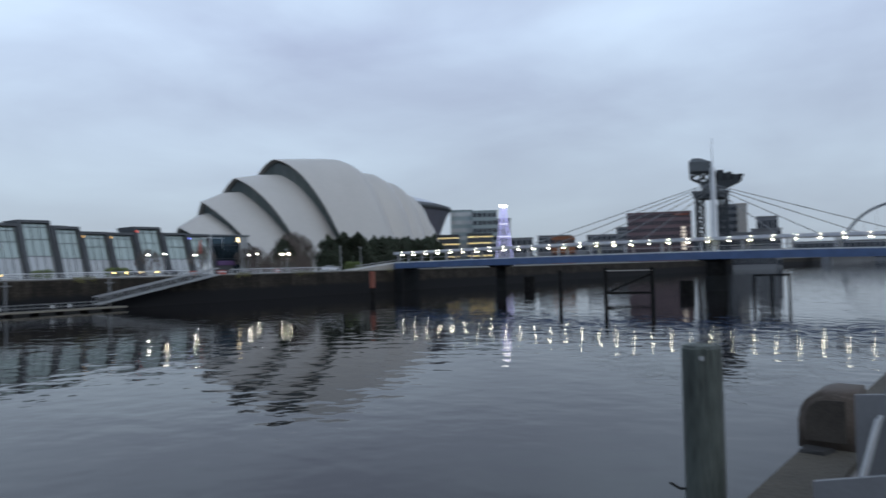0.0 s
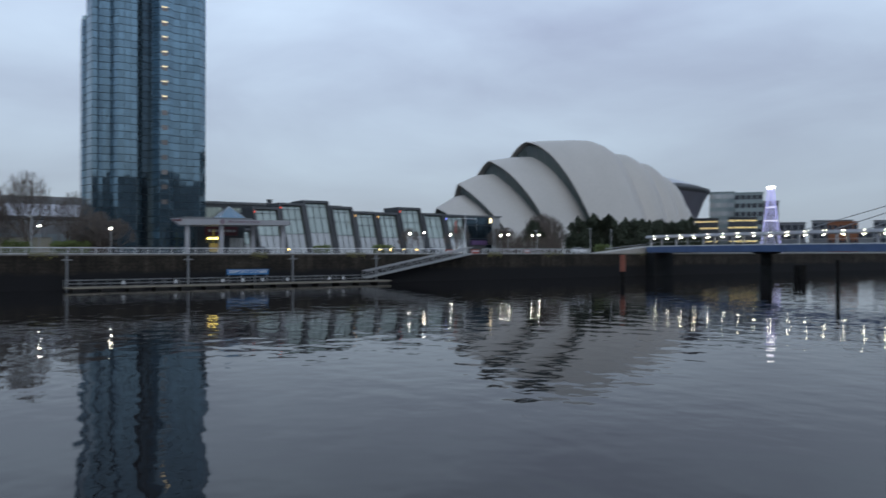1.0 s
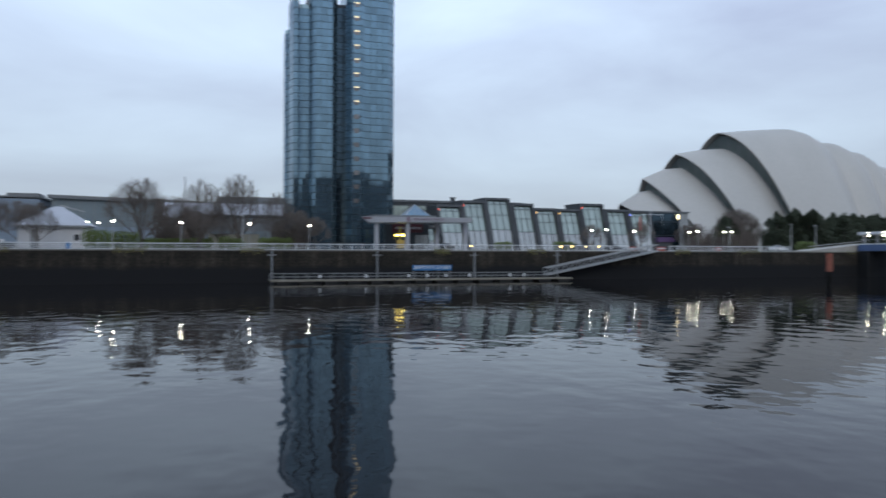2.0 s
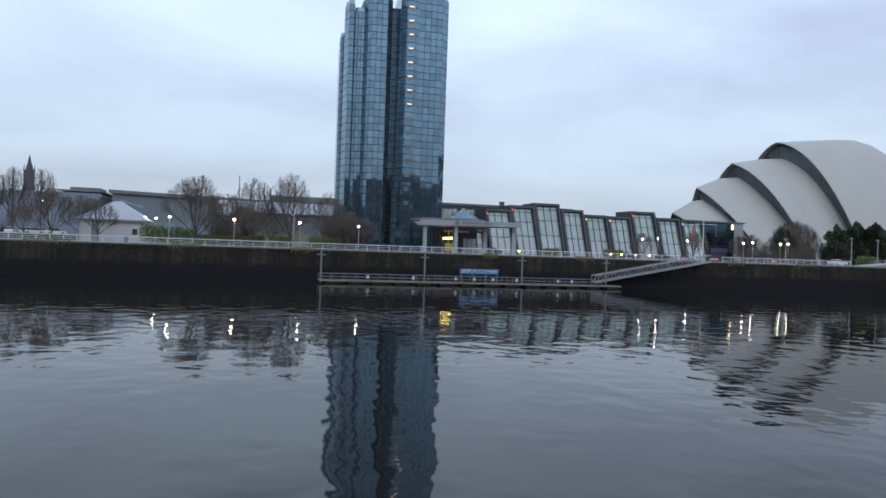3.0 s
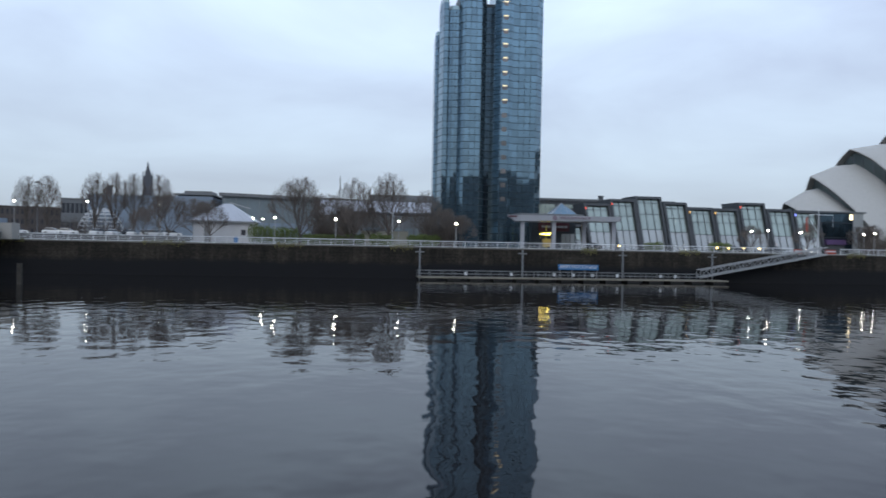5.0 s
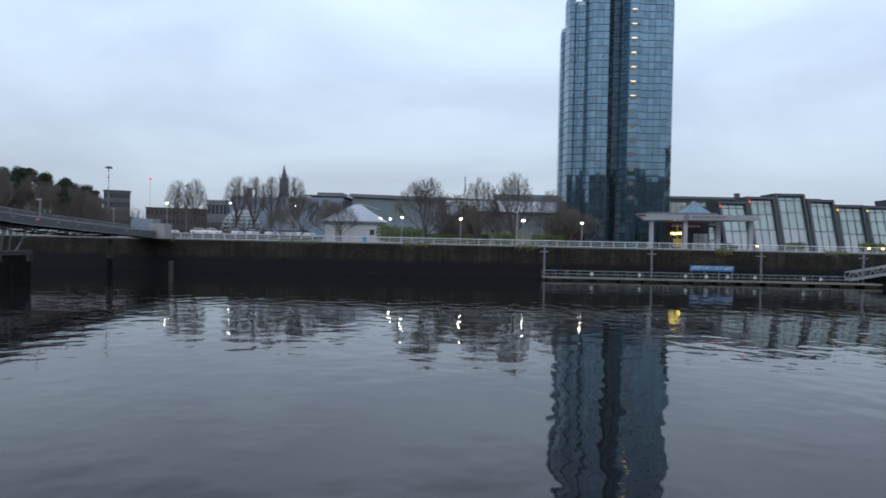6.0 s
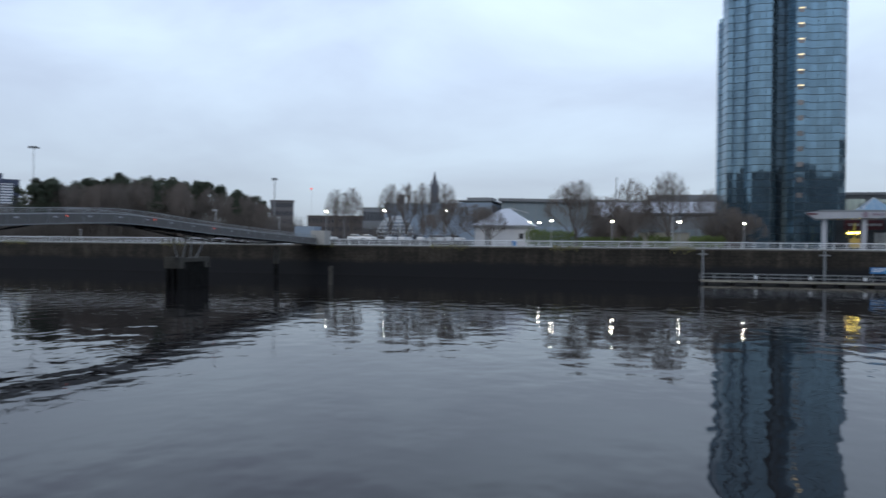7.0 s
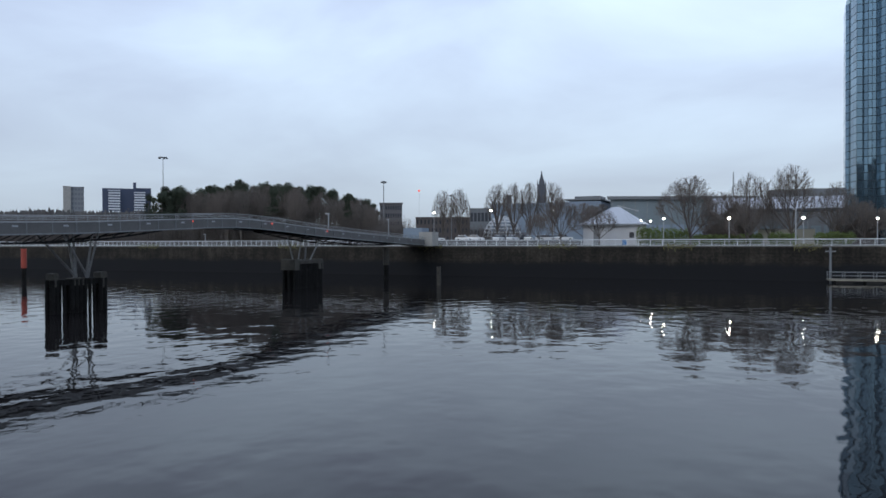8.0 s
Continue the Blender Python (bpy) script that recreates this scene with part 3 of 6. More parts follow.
def facet(p, q, cols, top, single, lit=None, glass=None):
    """Glazing of one flat side of a shaft, from plan point p to q, as rows of panes."""
    p, q = Vector((*p, 0)), Vector((*q, 0))
    d = (q - p)
    w = d.length / cols
    d.normalize()
    turn = math.atan2(d.y, d.x)
    rows = round(top / ROW_H)
    joined = B()
    for r in range(rows):
        for c in range(cols):
            at = p + d * (w * (c + 0.5)) + Vector((0, 0, (r + 0.5) * ROW_H))
            m = Matrix.Translation(at) @ Matrix.Rotation(turn, 4, "Z")
            # each pane sits a hair out of true, as real glazing does
            m = m @ Matrix.Rotation(random.gauss(0, 0.004), 4, "Z") @ Matrix.Rotation(random.gauss(0, 0.004), 4, "X")
            if single:
                ob = new("pane", pane_mesh(w - 0.045, ROW_H - 0.085))
                ob.parent = tower
                ob.matrix_basis = m
            else:
                hw, hh = (w - 0.045) / 2, (ROW_H - 0.09) / 2
                e = 0.02
                hexa(joined, [m @ Vector(v) for v in ((-hw, 0, hh), (hw, 0, hh), (hw, 0, -hh), (-hw, 0, -hh))],
                     [m @ Vector(v) for v in ((-hw + e, -0.06, hh - e), (hw - e, -0.06, hh - e), (hw - e, -0.06, -hh + e), (-hw + e, -0.06, -hh + e))])
    if not single:
        tagged(part("glazing", joined, glass or TGLASS, tower), kind="stuff")
    else:
        joined.free()
    if lit:
        for r in lit[1]:
            at = p + d * (w * (lit[0] + 0.5)) + Vector((0, 0, (r + 0.5) * ROW_H))
            m = Matrix.Translation(at) @ Matrix.Rotation(turn, 4, "Z")
            bm = B()
            box(bm, -w * 0.28, w * 0.28, -0.1, -0.065, -ROW_H * 0.88, -0.36)
            bm.transform(m)
            win = part("stair_window", bm, DIMWIN, tower, "stair landing window with a ceiling light on")
            if r >= lit[2]:
                bm = B()
                box(bm, -w * 0.27, w * 0.27, -0.15, -0.105, -0.66, -0.42)
                bm.transform(m)
                part("ceiling_light", bm, TGLASS_LIT, win)


def shaft(outline, top, faces, slope=2.2):
    """A glazed shaft: its dark frame, a sloping glazed cap, and the panes of the sides named in faces."""
    bm = B()
    n = len(outline)
    cx, cy = sum(p[0] for p in outline) / n, sum(p[1] for p in outline) / n
    hexa(bm, [(x, y, 0) for x, y in outline], [(x, y, top) for x, y in outline])
    part("shaft_frame", bm, MULLION, tower)
    bm = B()
    hexa(bm, [(x, y, top + 0.01) for x, y in outline], [(cx + (x - cx) * 0.86, cy + (y - cy) * 0.8, top + slope) for x, y in outline])
    part("cap", bm, CAPGLASS, tower, "sloping glazed cap")
    for i, cols, single, lit in faces:
        facet(outline[i], outline[(i + 1) % n], cols, top, single, lit)


shaft([(-10.9, 6.5), (-10.4, 5.4), (-9.8, 5.4), (-9.8, 13), (-10.5, 13)], 31 * ROW_H, [(0, 1, False, None), (1, 1, False, None), (4, 4, False, None)], 1.0)
shaft([(-10.2, 4.4), (-9.6, 1.2), (-8.6, 1.2), (-8.46, 1.3), (-8.46, 8), (-9.9, 8)], 35 * ROW_H, [(0, 2, False, None), (1, 1, False, None), (2, 1, False, None), (5, 2, False, None)], 1.1)
shaft([(-8.42, 1.5), (-7.65, 1.0), (-6.25, 1.0), (-6.19, 1.1), (-6.19, 8), (-8.42, 8)], 34 * ROW_H, [(0, 1, False, None), (1, 2, False, None)], 1.0)
shaft([(-6.15, 1.0), (-5.0, -0.8), (-1.3, -0.8), (0.1, 1.2), (0.1, 8), (-6.15, 8)], 36 * ROW_H, [(0, 2, True, None), (1, 3, True, None), (2, 2, False, None)], 2.6)
shaft([(2.05, 0.6), (3.2, -0.8), (5.2, -0.8), (6.16, -0.1), (6.16, 8), (2.05, 8)], 37 * ROW_H, [(0, 1, True, None), (2, 1, False, None), (5, 2, False, None)])
facet((3.2, -0.8), (5.2, -0.8), 1, 37 * ROW_H, False, (0, list(range(7, 36, 2)), 20))
shaft([(6.2, 0.2), (11.8, 0.2), (13.5, 2.0), (13.5, 14), (6.2, 14)], 37 * ROW_H, [(0, 4, True, None), (1, 2, False, None), (2, 6, False, None)])
bm = B()
box(bm, 0.13, 2.02, 3.0, 8, 0, 56.0)
part("recess_frame", bm, MULLION, tower)
facet((0.13, 3.0), (2.02, 3.0), 2, 56.0, False, None, DARKGLASS)
bm = B()
box(bm, -8.4, 12.3, 8, 15, 0, 53)
part("core", bm, MULLION, tower)

# ---- hotel podium behind the tower, long and low ----
podium = thing("hotel_podium", (60, 190, QUAY), "dark low hotel podium with a flat parapet roof", "building")
bm = B()
box(bm, -16, 28, 0, 40, 0, 12.6)
part("wall", bm, HFRAME, podium)
bm = B()
box(bm, -16.3, 28.3, -0.3, 40, 12.6, 13.2)
part("parapet", bm, ROOFM, podium)
bm = B()
box(bm, 8.5, 9.6, 4, 5, 13.2, 14.3)
box(bm, 8.4, 9.7, 3.9, 5.1, 14.3, 14.5)
part("roof_vent", bm, HFRAME, podium)
for x0 in (-10.2, -4.0, 2.5):
    bm = B()
    box(bm, x0, x0 + 5.0, -0.06, 0, 8.5, 11.6)
    win = part("window", bm, HGLASS, podium)
    for k in range(1, 4):
        bm = B()
        box(bm, x0 + 1.25 * k - 0.06, x0 + 1.25 * k + 0.06, -0.14, -0.06, 8.5, 11.6)
        part("mullion", bm, HFRAME, win)

# ---- glazed hall: leaning bays ----
HALLY = 173.0
LEANX, LEANY = -0.095, 0.2
BAYS = [(51.6, 57.2, 11.6), (57.6, 64.3, 16.9), (64.3, 70.7, 18.1), (70.7, 77.6, 18.95), (78.0, 84.2, 17.7), (84.4, 90.9, 16.6), (91.1, 97.7, 16.5), (97.9, 105.0, 18.1), (105.4, 112.3, 16.7), (112.6, 119.6, 16.5)]


def bay(x0, x1, top, label, lamp):
    """One leaning bay; x0 and x1 are its sides at the top."""
    h = top - QUAY
    ob = thing("hall_bay", (x0, HALLY, QUAY), label, "hall bay", "leaning glass bays of the hall")

    def at(u, z, y=0.0):
        return Vector((u + LEANX * (z - h), LEANY * z + y, z))

    w = x1 - x0
    side, head = 0.7, 0.6

    def slab(u0, u1, z0, z1, y0, y1):
        bm = B()
        return hexa(bm, [at(u0, z0, y0), at(u1, z0, y0), at(u1, z0, y1), at(u0, z0, y1)], [at(u0, z1, y0), at(u1, z1, y0), at(u1, z1, y1), at(u0, z1, y1)])

    part("side_fin", slab(0, side, 0, h, -0.9, 7.5), HFRAME, ob)
    part("side_fin", slab(w - side * 0.75, w, 0, h, -0.9, 7.5), HFRAME, ob)
    part("head", slab(side, w - side * 0.75, h - head, h, -0.9, 7.5), HFRAME, ob)
    part("back_wall", slab(side, w - side * 0.75, 0, h - head, 5.5, 7.4), INTERIOR, ob)
    u0, u1 = side + 0.02, w - side * 0.75 - 0.02
    zs = [0.0, (h - head) * 0.40, (h - head) * 0.70, h - head - 1.0, h - head - 0.02]
    for k, (z0, z1) in enumerate(zip(zs, zs[1:])):
        for c in range(3):
            a, b_ = u0 + (u1 - u0) * c / 3, u0 + (u1 - u0) * (c + 1) / 3
            # bottom row paler: the brighter reflection there is put into the glass colour
            part("pane", slab(a + 0.07, b_ - 0.07, z0 + 0.07, z1 - 0.07, -0.02, 0.04), HGLASS_LOW if k == 0 else HGLASS, ob)
    for z in zs[1:4]:
        part("transom", slab(u0, u1, z - 0.07, z + 0.07, -0.12, 0.06), HFRAME, ob)
    for c in (1, 2):
        u = u0 + (u1 - u0) * c / 3
        part("mullion", slab(u - 0.07, u + 0.07, 0, h - head, -0.16, 0.06), HFRAME, ob)
    if lamp:
        bm = B()
        c = at(0.3, h - 1.2, -1.0)
        box(bm, c.x - 0.1, c.x + 0.14, c.y - 0.2, c.y + 0.2, c.z - 0.3, c.z + 0.2)
        part("accent_light", bm, lamp, ob, "small coloured accent light")


for i, (x0, x1, top) in enumerate(BAYS):
    tall = top > 17.9
    bay(x0, x1, top, "tall leaning glass bay in a heavy dark frame" if tall else "leaning glass bay in a dark frame", {1: REDGLOW, 2: REDGLOW, 5: AMBERDIM, 6: AMBERDIM, 7: REDGLOW, 9: BLUEGLOW}.get(i))
hall = thing("exhibition_hall", (60, 181, QUAY), "dark flat-roofed exhibition hall behind glass bays", "hall")
bm = B()
box(bm, -2, 62, 0, 40, 0, 10.2)
part("hall_body", bm, HFRAME, hall)
bm = B()
box(bm, 18, 23, 1, 6, 10.2, 12.6)
part("plant_room", bm, ROOFM, hall)
link = thing("link_block", (118, 184, QUAY), "low dark glazed link block with a lit wall lamp", "building")
bm = B()
box(bm, 3, 18.5, 0, 20, 0, 11.0)
part("wall", bm, MULLION, link)
for k in range(8):
    for z0, z1 in ((0.3, 4.2), (4.5, 8.2), (8.5, 10.8)):
        bm = B()
        box(bm, 3.2 + k * 1.9, 4.98 + k * 1.9, -0.08, 0, z0, z1)
        part("pane", bm, DARKGLASS, link)
bm = B()
box(bm, 2.6, 21.8, -0.6, 20, 11.0, 11.4)
part("roof", bm, ROOFM, link)
for k in range(2):
    bm = B()
    box(bm, 18.5 + k * 1.55, 19.95 + k * 1.55, 0.0, 0.08, 4.4, 10.9)
    part("pane", bm, HGLASS_LOW, link)
    bm = B()
    box(bm, 18.5 + k * 1.55, 19.95 + k * 1.55, 0.0, 0.08, 0.2, 4.2)
    part("pane", bm, HGLASS_LOW, link)
bm = B()
box(bm, 18.5, 21.5, 0.1, 20, 0, 10.99)
part("glazed_corner", bm, HFRAME, link)
bm = B()
box(bm, 17.5, 17.95, -0.4, -0.085, 9.2, 10.6)
part("wall_lamp", bm, WARMLAMP, link, "lit warm white wall lamp")
# ---- hotel entrance canopy ----
canopy = thing("entrance_canopy", (46, 152, QUAY), "pale grey hotel entrance canopy on square columns", "canopy")
bm = B()
hexa(bm, [(-10.6, 0, 5.75), (12.4, 0, 6.1), (13.6, 9, 6.1), (-8.6, 9, 5.75)], [(-12.3, -0.15, 7.0), (12.6, -0.15, 7.1), (13.8, 9, 7.1), (-10.2, 9, 7.0)])
part("fascia", bm, PALEW, canopy)
bm = B()
box(bm, -9.4, 4.5, 0.6, 8.6, 7.1, 7.45)
part("roof_slab", bm, ROOFM, canopy)
for x, y, w in ((-8.7, 1.4, 0.75), (-1.85, 1.4, 0.8), (6.0, 5.0, 0.9), (12.0, 3.0, 0.9)):
    bm = B()
    hexa(bm, [(x - w / 2, y - w / 2, 0), (x + w / 2, y - w / 2, 0), (x + w / 2, y + w / 2, 0), (x - w / 2, y + w / 2, 0)], [(x - w / 2, y - w / 2, 6.1), (x + w / 2, y - w / 2, 6.1), (x + w / 2, y + w / 2, 6.1), (x - w / 2, y + w / 2, 6.1)])
    part("column", bm, PALEW, canopy)
for k in range(9):
    bm = B()
    x = -0.9 + k * 0.77
    box(bm, x, x + (0.5 if k % 3 else 0.62), -0.2, -0.12, 6.4, 6.85)
    part("letter_bar", bm, LETTER, canopy)
bm = B()
bmesh.ops.create_circle(bm, cap_ends=True, radius=0.55, segments=16, matrix=Matrix.Translation((-2.05, -0.19, 6.55)) @ Matrix.Rotation(radians(90), 4, "X"))
part("emblem", bm, LETTER, canopy)
bm = B()
box(bm, -12.0, -10.2, -0.2, -0.155, 6.5, 6.85)
part("end_sign", bm, MAROON, canopy, "dark red sign panel")
skylight = thing("pyramid_skylight", (47.1, 158, QUAY + 7.1), "blue glass pyramid skylight on the entrance canopy", "skylight")
corners = [(-2.8, -2.8), (2.8, -2.8), (2.8, 2.8), (-2.8, 2.8)]
for i in range(4):
    a, b_ = corners[i], corners[(i + 1) % 4]
    bm = B()
    bm.faces.new([bm.verts.new(v) for v in ((*a, 0.4), (*b_, 0.4), (0, 0, 2.95))])
    bmesh.ops.solidify(bm, geom=bm.faces[:], thickness=0.06)
    face = part("pane", bm, SKYGLASS, skylight)
    bm = B()
    rod(bm, (*a, 0.4), (0, 0, 2.97), 0.09, n=4)
    for k in (1, 2):
        u = Vector((*a, 0.4)).lerp(Vector((*b_, 0.4)), k / 3)
        rod(bm, u, u.lerp(Vector((0, 0, 2.95)), 0.66), 0.05, n=4)
    part("glazing_bar", bm, PALEST, face)
bm = B()
box(bm, -3.0, 3.0, -3.0, 3.0, 0, 0.38)
part("kerb", bm, PALEW, skylight)
lobby = thing("hotel_lobby", (46, 163, QUAY), "dark glazed hotel lobby front with a maroon sign", "lobby")
bm = B()
box(bm, -4.2, 6.2, 0.4, 8, 0, 6.8)
part("wall", bm, MULLION, lobby)
bm = B()
box(bm, -2.6, 4.6, 0.0, 0.4, 3.95, 5.85)
sg = part("maroon_sign", bm, MAROON, lobby, "dark maroon sign board with pale lettering bars")
for k in range(8):
    bm = B()
    box(bm, -1.9 + k * 0.76, -1.35 + k * 0.76 + (0.1 if k % 2 else 0), -0.06, -0.01, 4.7, 5.2)
    part("letter_bar", bm, PALEST, sg)
for k in range(3):
    bm = B()
    box(bm, 2.9 + k * 1.05, 3.85 + k * 1.05, 0.3, 0.39, 0.1, 3.4)
    part("window", bm, HGLASS_LOW, lobby)
bm = B()
box(bm, -1.5, 0.4, 0.28, 0.39, 0.4, 2.2)
part("lit_window", bm, YELLOWWIN, lobby, "window lit bright yellow from inside")
bm = B()
box(bm, -2.1, 0.2, 0.2, 0.27, 3.1, 3.55)
part("lit_panel", bm, LOBBYLIGHT, lobby, "bright yellow lit panel")

yellow_post = thing("yellow_post", (41.6, 150, QUAY), "yellow painted post with a short cross arm", "post")
bm = B()
rod(bm, (0, 0, 0), (0, 0, 4.9), 0.13, 0.1, 8)
part("pole", bm, YELLOWPAINT, yellow_post)
bm = B()
beam(bm, (-1.2, 0, 3.3), (1.0, 0, 3.45), 0.14, 0.2)
part("cross_arm", bm, YELLOWPAINT, yellow_post)
bm = B()
for x in (-1.2, 0.95):
    rod(bm, (x, 0, 2.2), (x, 0, 3.4), 0.05, n=6)
part("hanger", bm, YELLOWPAINT, yellow_post)
bm = B()
box(bm, -0.3, 0.3, -0.3, 0.3, 0, 0.12)
part("base_plate", bm, GREYST, yellow_post)

# ---- promenade railing ----
def railing(x0, x1, y, step, label):
    ob = thing("railing", (x0, y, QUAY + 0.02), label, "railing", kind="structure")
    n = round((x1 - x0) / step)
    bm = B()
    hexa(bm, [(-0.05, -0.05, 0), (0.05, -0.05, 0), (0.05, 0.05, 0), (-0.05, 0.05, 0)], [(-0.05, -0.05, 1.0), (0.05, -0.05, 1.0), (0.05, 0.05, 1.0), (-0.05, 0.05, 1.0)])
    post = mesh_of("post", bm, WHITE)
    for i in range(n + 1):
        p = new("post", post)
        p.parent = ob
        p.location = ((x1 - x0) * i / n, 0, 0)
    for z, r, nm in ((1.04, 0.075, "top_rail"), (0.70, 0.028, "mid_rail"), (0.42, 0.028, "mid_rail"), (0.14, 0.035, "bottom_rail")):
        bm = B()
        rod(bm, (0, 0, z), (x1 - x0, 0, z), r, n=6)
        part(nm, bm, WHITE, ob)
    return ob


railing(-54.0, 85.0, WALL + 0.45, 2.0, "white tubular railing along the promenade edge")
railing(95.0, 127.0, WALL + 0.45, 2.0, "white tubular railing beyond the gangway")
railing(-210.0, -62.0, WALL + 0.45, 1.3, "white close-posted railing behind the grey footbridge")

# ---- pontoon, its piles and its gangway ----
pontoon = thing("pontoon", (12.5, 125.8, 0), "long timber floating pontoon with grey steel rails", "pontoon")
PLEN, PW = 56.5, 3.0
bm = B()
box(bm, 0, PLEN, 0, PW, 0.42, 0.62)
part("deck", bm, TIMBERP, pontoon)
bm = B()
box(bm, 0, PLEN, -0.08, -0.002, 0.36, 0.60)
part("edge_beam", bm, TIMBERL, pontoon, "pale timber edge beam")
for i in range(14):
    bm = B()
    x = 1.0 + i * 4.05
    box(bm, x, x + 2.3, 0.05, PW, -0.5, 0.41)
    part("float", bm, BLACK, pontoon)
for y in (0.1, PW - 0.1):
    bm = B()
    for z in (1.1, 1.65):
        rod(bm, (0.1, y, z), (52.5, y, z), 0.036, n=6)
    part("rail", bm, GREYST, pontoon)
bm = B()
rod(bm, (0, 0, 0.62), (0, 0, 1.68), 0.045, n=6)
pmesh = mesh_of("rail_post", bm, GREYST)
for i in range(26):
    for y in (0.1, PW - 0.1):
        p = new("rail_post", pmesh)
        p.parent, p.location = pontoon, (0.1 + i * 2.1, y, 0)
for x in (8.3, 16.3, 24.0, 27.5, 31.0, 35.5, 43.6, 46.4):
    bm = B()
    box(bm, x - 0.22, x + 0.22, 0.0, 0.05, 0.95, 1.5)
    part("notice", bm, WHITE, pontoon, "small white notice plate")
bm = B()
bmesh.ops.create_cone(bm, segments=16, radius1=0.42, radius2=0.42, depth=0.12, matrix=Matrix.Translation((21.7, 0.02, 1.2)) @ Matrix.Rotation(radians(90), 4, "X"))
part("lifebuoy", bm, GREYST, pontoon)

sign = thing("pontoon_sign", (41.0, 126.2, 0.62), "blue pontoon name board on steel posts", "sign")
for x in (-3.4, -1.2, 1.2, 3.4):
    bm = B()
    rod(bm, (x, 0.06, 0), (x, 0.06, 1.8), 0.05)
    part("post", bm, PALEST, sign)
bm = B()
box(bm, -3.65, 3.65, 0, 0.12, 1.5, 2.45)
board = part("board", bm, SIGNBLUE, sign)
tx = bpy.data.curves.new("lettering", "FONT")
tx.body, tx.size, tx.align_x, tx.extrude = "PONTOON", 0.84, "CENTER", 0.01
tob = new("lettering", tx)
tob.parent = board
tob.matrix_basis = Matrix.Translation((0, -0.015, 1.78)) @ Matrix.Rotation(radians(90), 4, "X")
tx.materials.append(WHITE)
for x in (-3.5, 2.0):
    for k in range(3):
        bm = B()
        box(bm, x + 0.1 * k, x + 1.5 - 0.1 * (2 - k), -0.02, -0.002, 1.8 + k * 0.2, 1.9 + k * 0.2)
        part("sign_bar", bm, WHITE, board)

pile = thing("guide_pile", (13.1, 129.2, 0), "slim steel guide pile with a cross arm", "pile", "pontoon guide piles")
bm = B()
rod(bm, (0, 0, -3), (0, 0, 5.5), 0.16, n=10)
part("shaft", bm, GREYST, pile)
bm = B()
box(bm, -0.75, 0.75, -0.1, 0.1, 4.7, 4.9)
part("cross_arm", bm, GREYST, pile)
for x in (31.6, 50.3, 67.6):
    copy_thing(pile, pose(x, 129.2, 0))

gangway = thing("gangway", (65.0, 129.3, 0.7), "sloping grey steel truss gangway down to the pontoon", "gangway")
ga, gb = Vector((0, 0, 0.3)), Vector((25.5, 0.4, 5.0))
for y in (-0.8, 0.8):
    off = Vector((0, y, 0))
    up = Vector((0, 0, 1.35))
    bm = B()
    beam(bm, ga + off, gb + off, 0.14, 0.30)
    part("bottom_chord", bm, PALEST, gangway)
    bm = B()
    beam(bm, ga + off + up, gb + off + up, 0.14, 0.22)
    part("top_chord", bm, PALEST, gangway)
    for i in range(18):
        p0, p1 = ga.lerp(gb, i / 18) + off, ga.lerp(gb, (i + 1) / 18) + off
        bm = B()
        rod(bm, p0, p0 + up, 0.05, n=5)
        rod(bm, p0 + up if i % 2 else p0, p1 if i % 2 else p1 + up, 0.05, n=5)
        part("truss_bar", bm, PALEST, gangway)
bm = B()
beam(bm, ga, gb, 1.5, 0.08)
part("walkway", bm, GREYST, gangway)

# ---- markers and stumps in the river ----
def marker(at, height, r, material, label, band=None):
    ob = thing("marker_post", (at[0], at[1], 0), label, "marker post")
    bm = B()
    rod(bm, (0, 0, -3), (0, 0, height * (0.45 if band else 1)), r, n=12)
    part("shaft", bm, material, ob)
    if band:
        bm = B()
        rod(bm, (0, 0, height * 0.45), (0, 0, height), r * 1.12, n=12)
        part("painted_top", bm, band, ob, "weathered upper part")
    return ob


marker((102.0, 97.0), 5.6, 0.45, PILE, "tall marker post with a faded red top", RUST)
marker((-104.6, 83.3), 5.5, 0.37, PILE, "tall marker post with a bright red top", REDPAINT)
marker((-41.5, 101.6), 2.7, 0.32, CONC, "short grey concrete stump in the river")
marker((-57.0, 115.3), 5.4, 0.45, PILE, "dark-footed concrete column under the footbridge", CONC)

# ---- blue cable-stayed footbridge ----
BX = 149.0
blue_bridge = thing("blue_footbridge", (BX, 0, 0), "blue cable-stayed footbridge with white mast and lit canopy", "bridge")


def deck_z(y):
    """Underside of the girder: a long shallow camber."""
    return 6.35 - ((y - 55.0) / 75.0) ** 2 * 0.45 - (max(0.0, 45.0 - y) / 45.0) ** 2 * 0.4


ys = [-2 + i * 7.0 for i in range(20)]
ys[-1] = 131.4
for y0, y1 in zip(ys, ys[1:]):
    for x in (-2.0, 2.0):
        bm = B()
        hexa(bm, [(x - 0.25, y0, deck_z(y0)), (x + 0.25, y0, deck_z(y0)), (x + 0.25, y1, deck_z(y1)), (x - 0.25, y1, deck_z(y1))],
             [(x - 0.25, y0, deck_z(y0) + 1.45), (x + 0.25, y0, deck_z(y0) + 1.45), (x + 0.25, y1, deck_z(y1) + 1.45), (x - 0.25, y1, deck_z(y1) + 1.45)])
        part("girder", bm, BLUE, blue_bridge, "faded blue steel edge girder")
bm = B()
for y0, y1 in zip(ys, ys[1:]):
    beam(bm, (0, y0, deck_z(y0) + 1.2), (0, y1, deck_z(y1) + 1.2), 4.4, 0.25)
part("deck", bm, GREYST, blue_bridge)
bm = B()
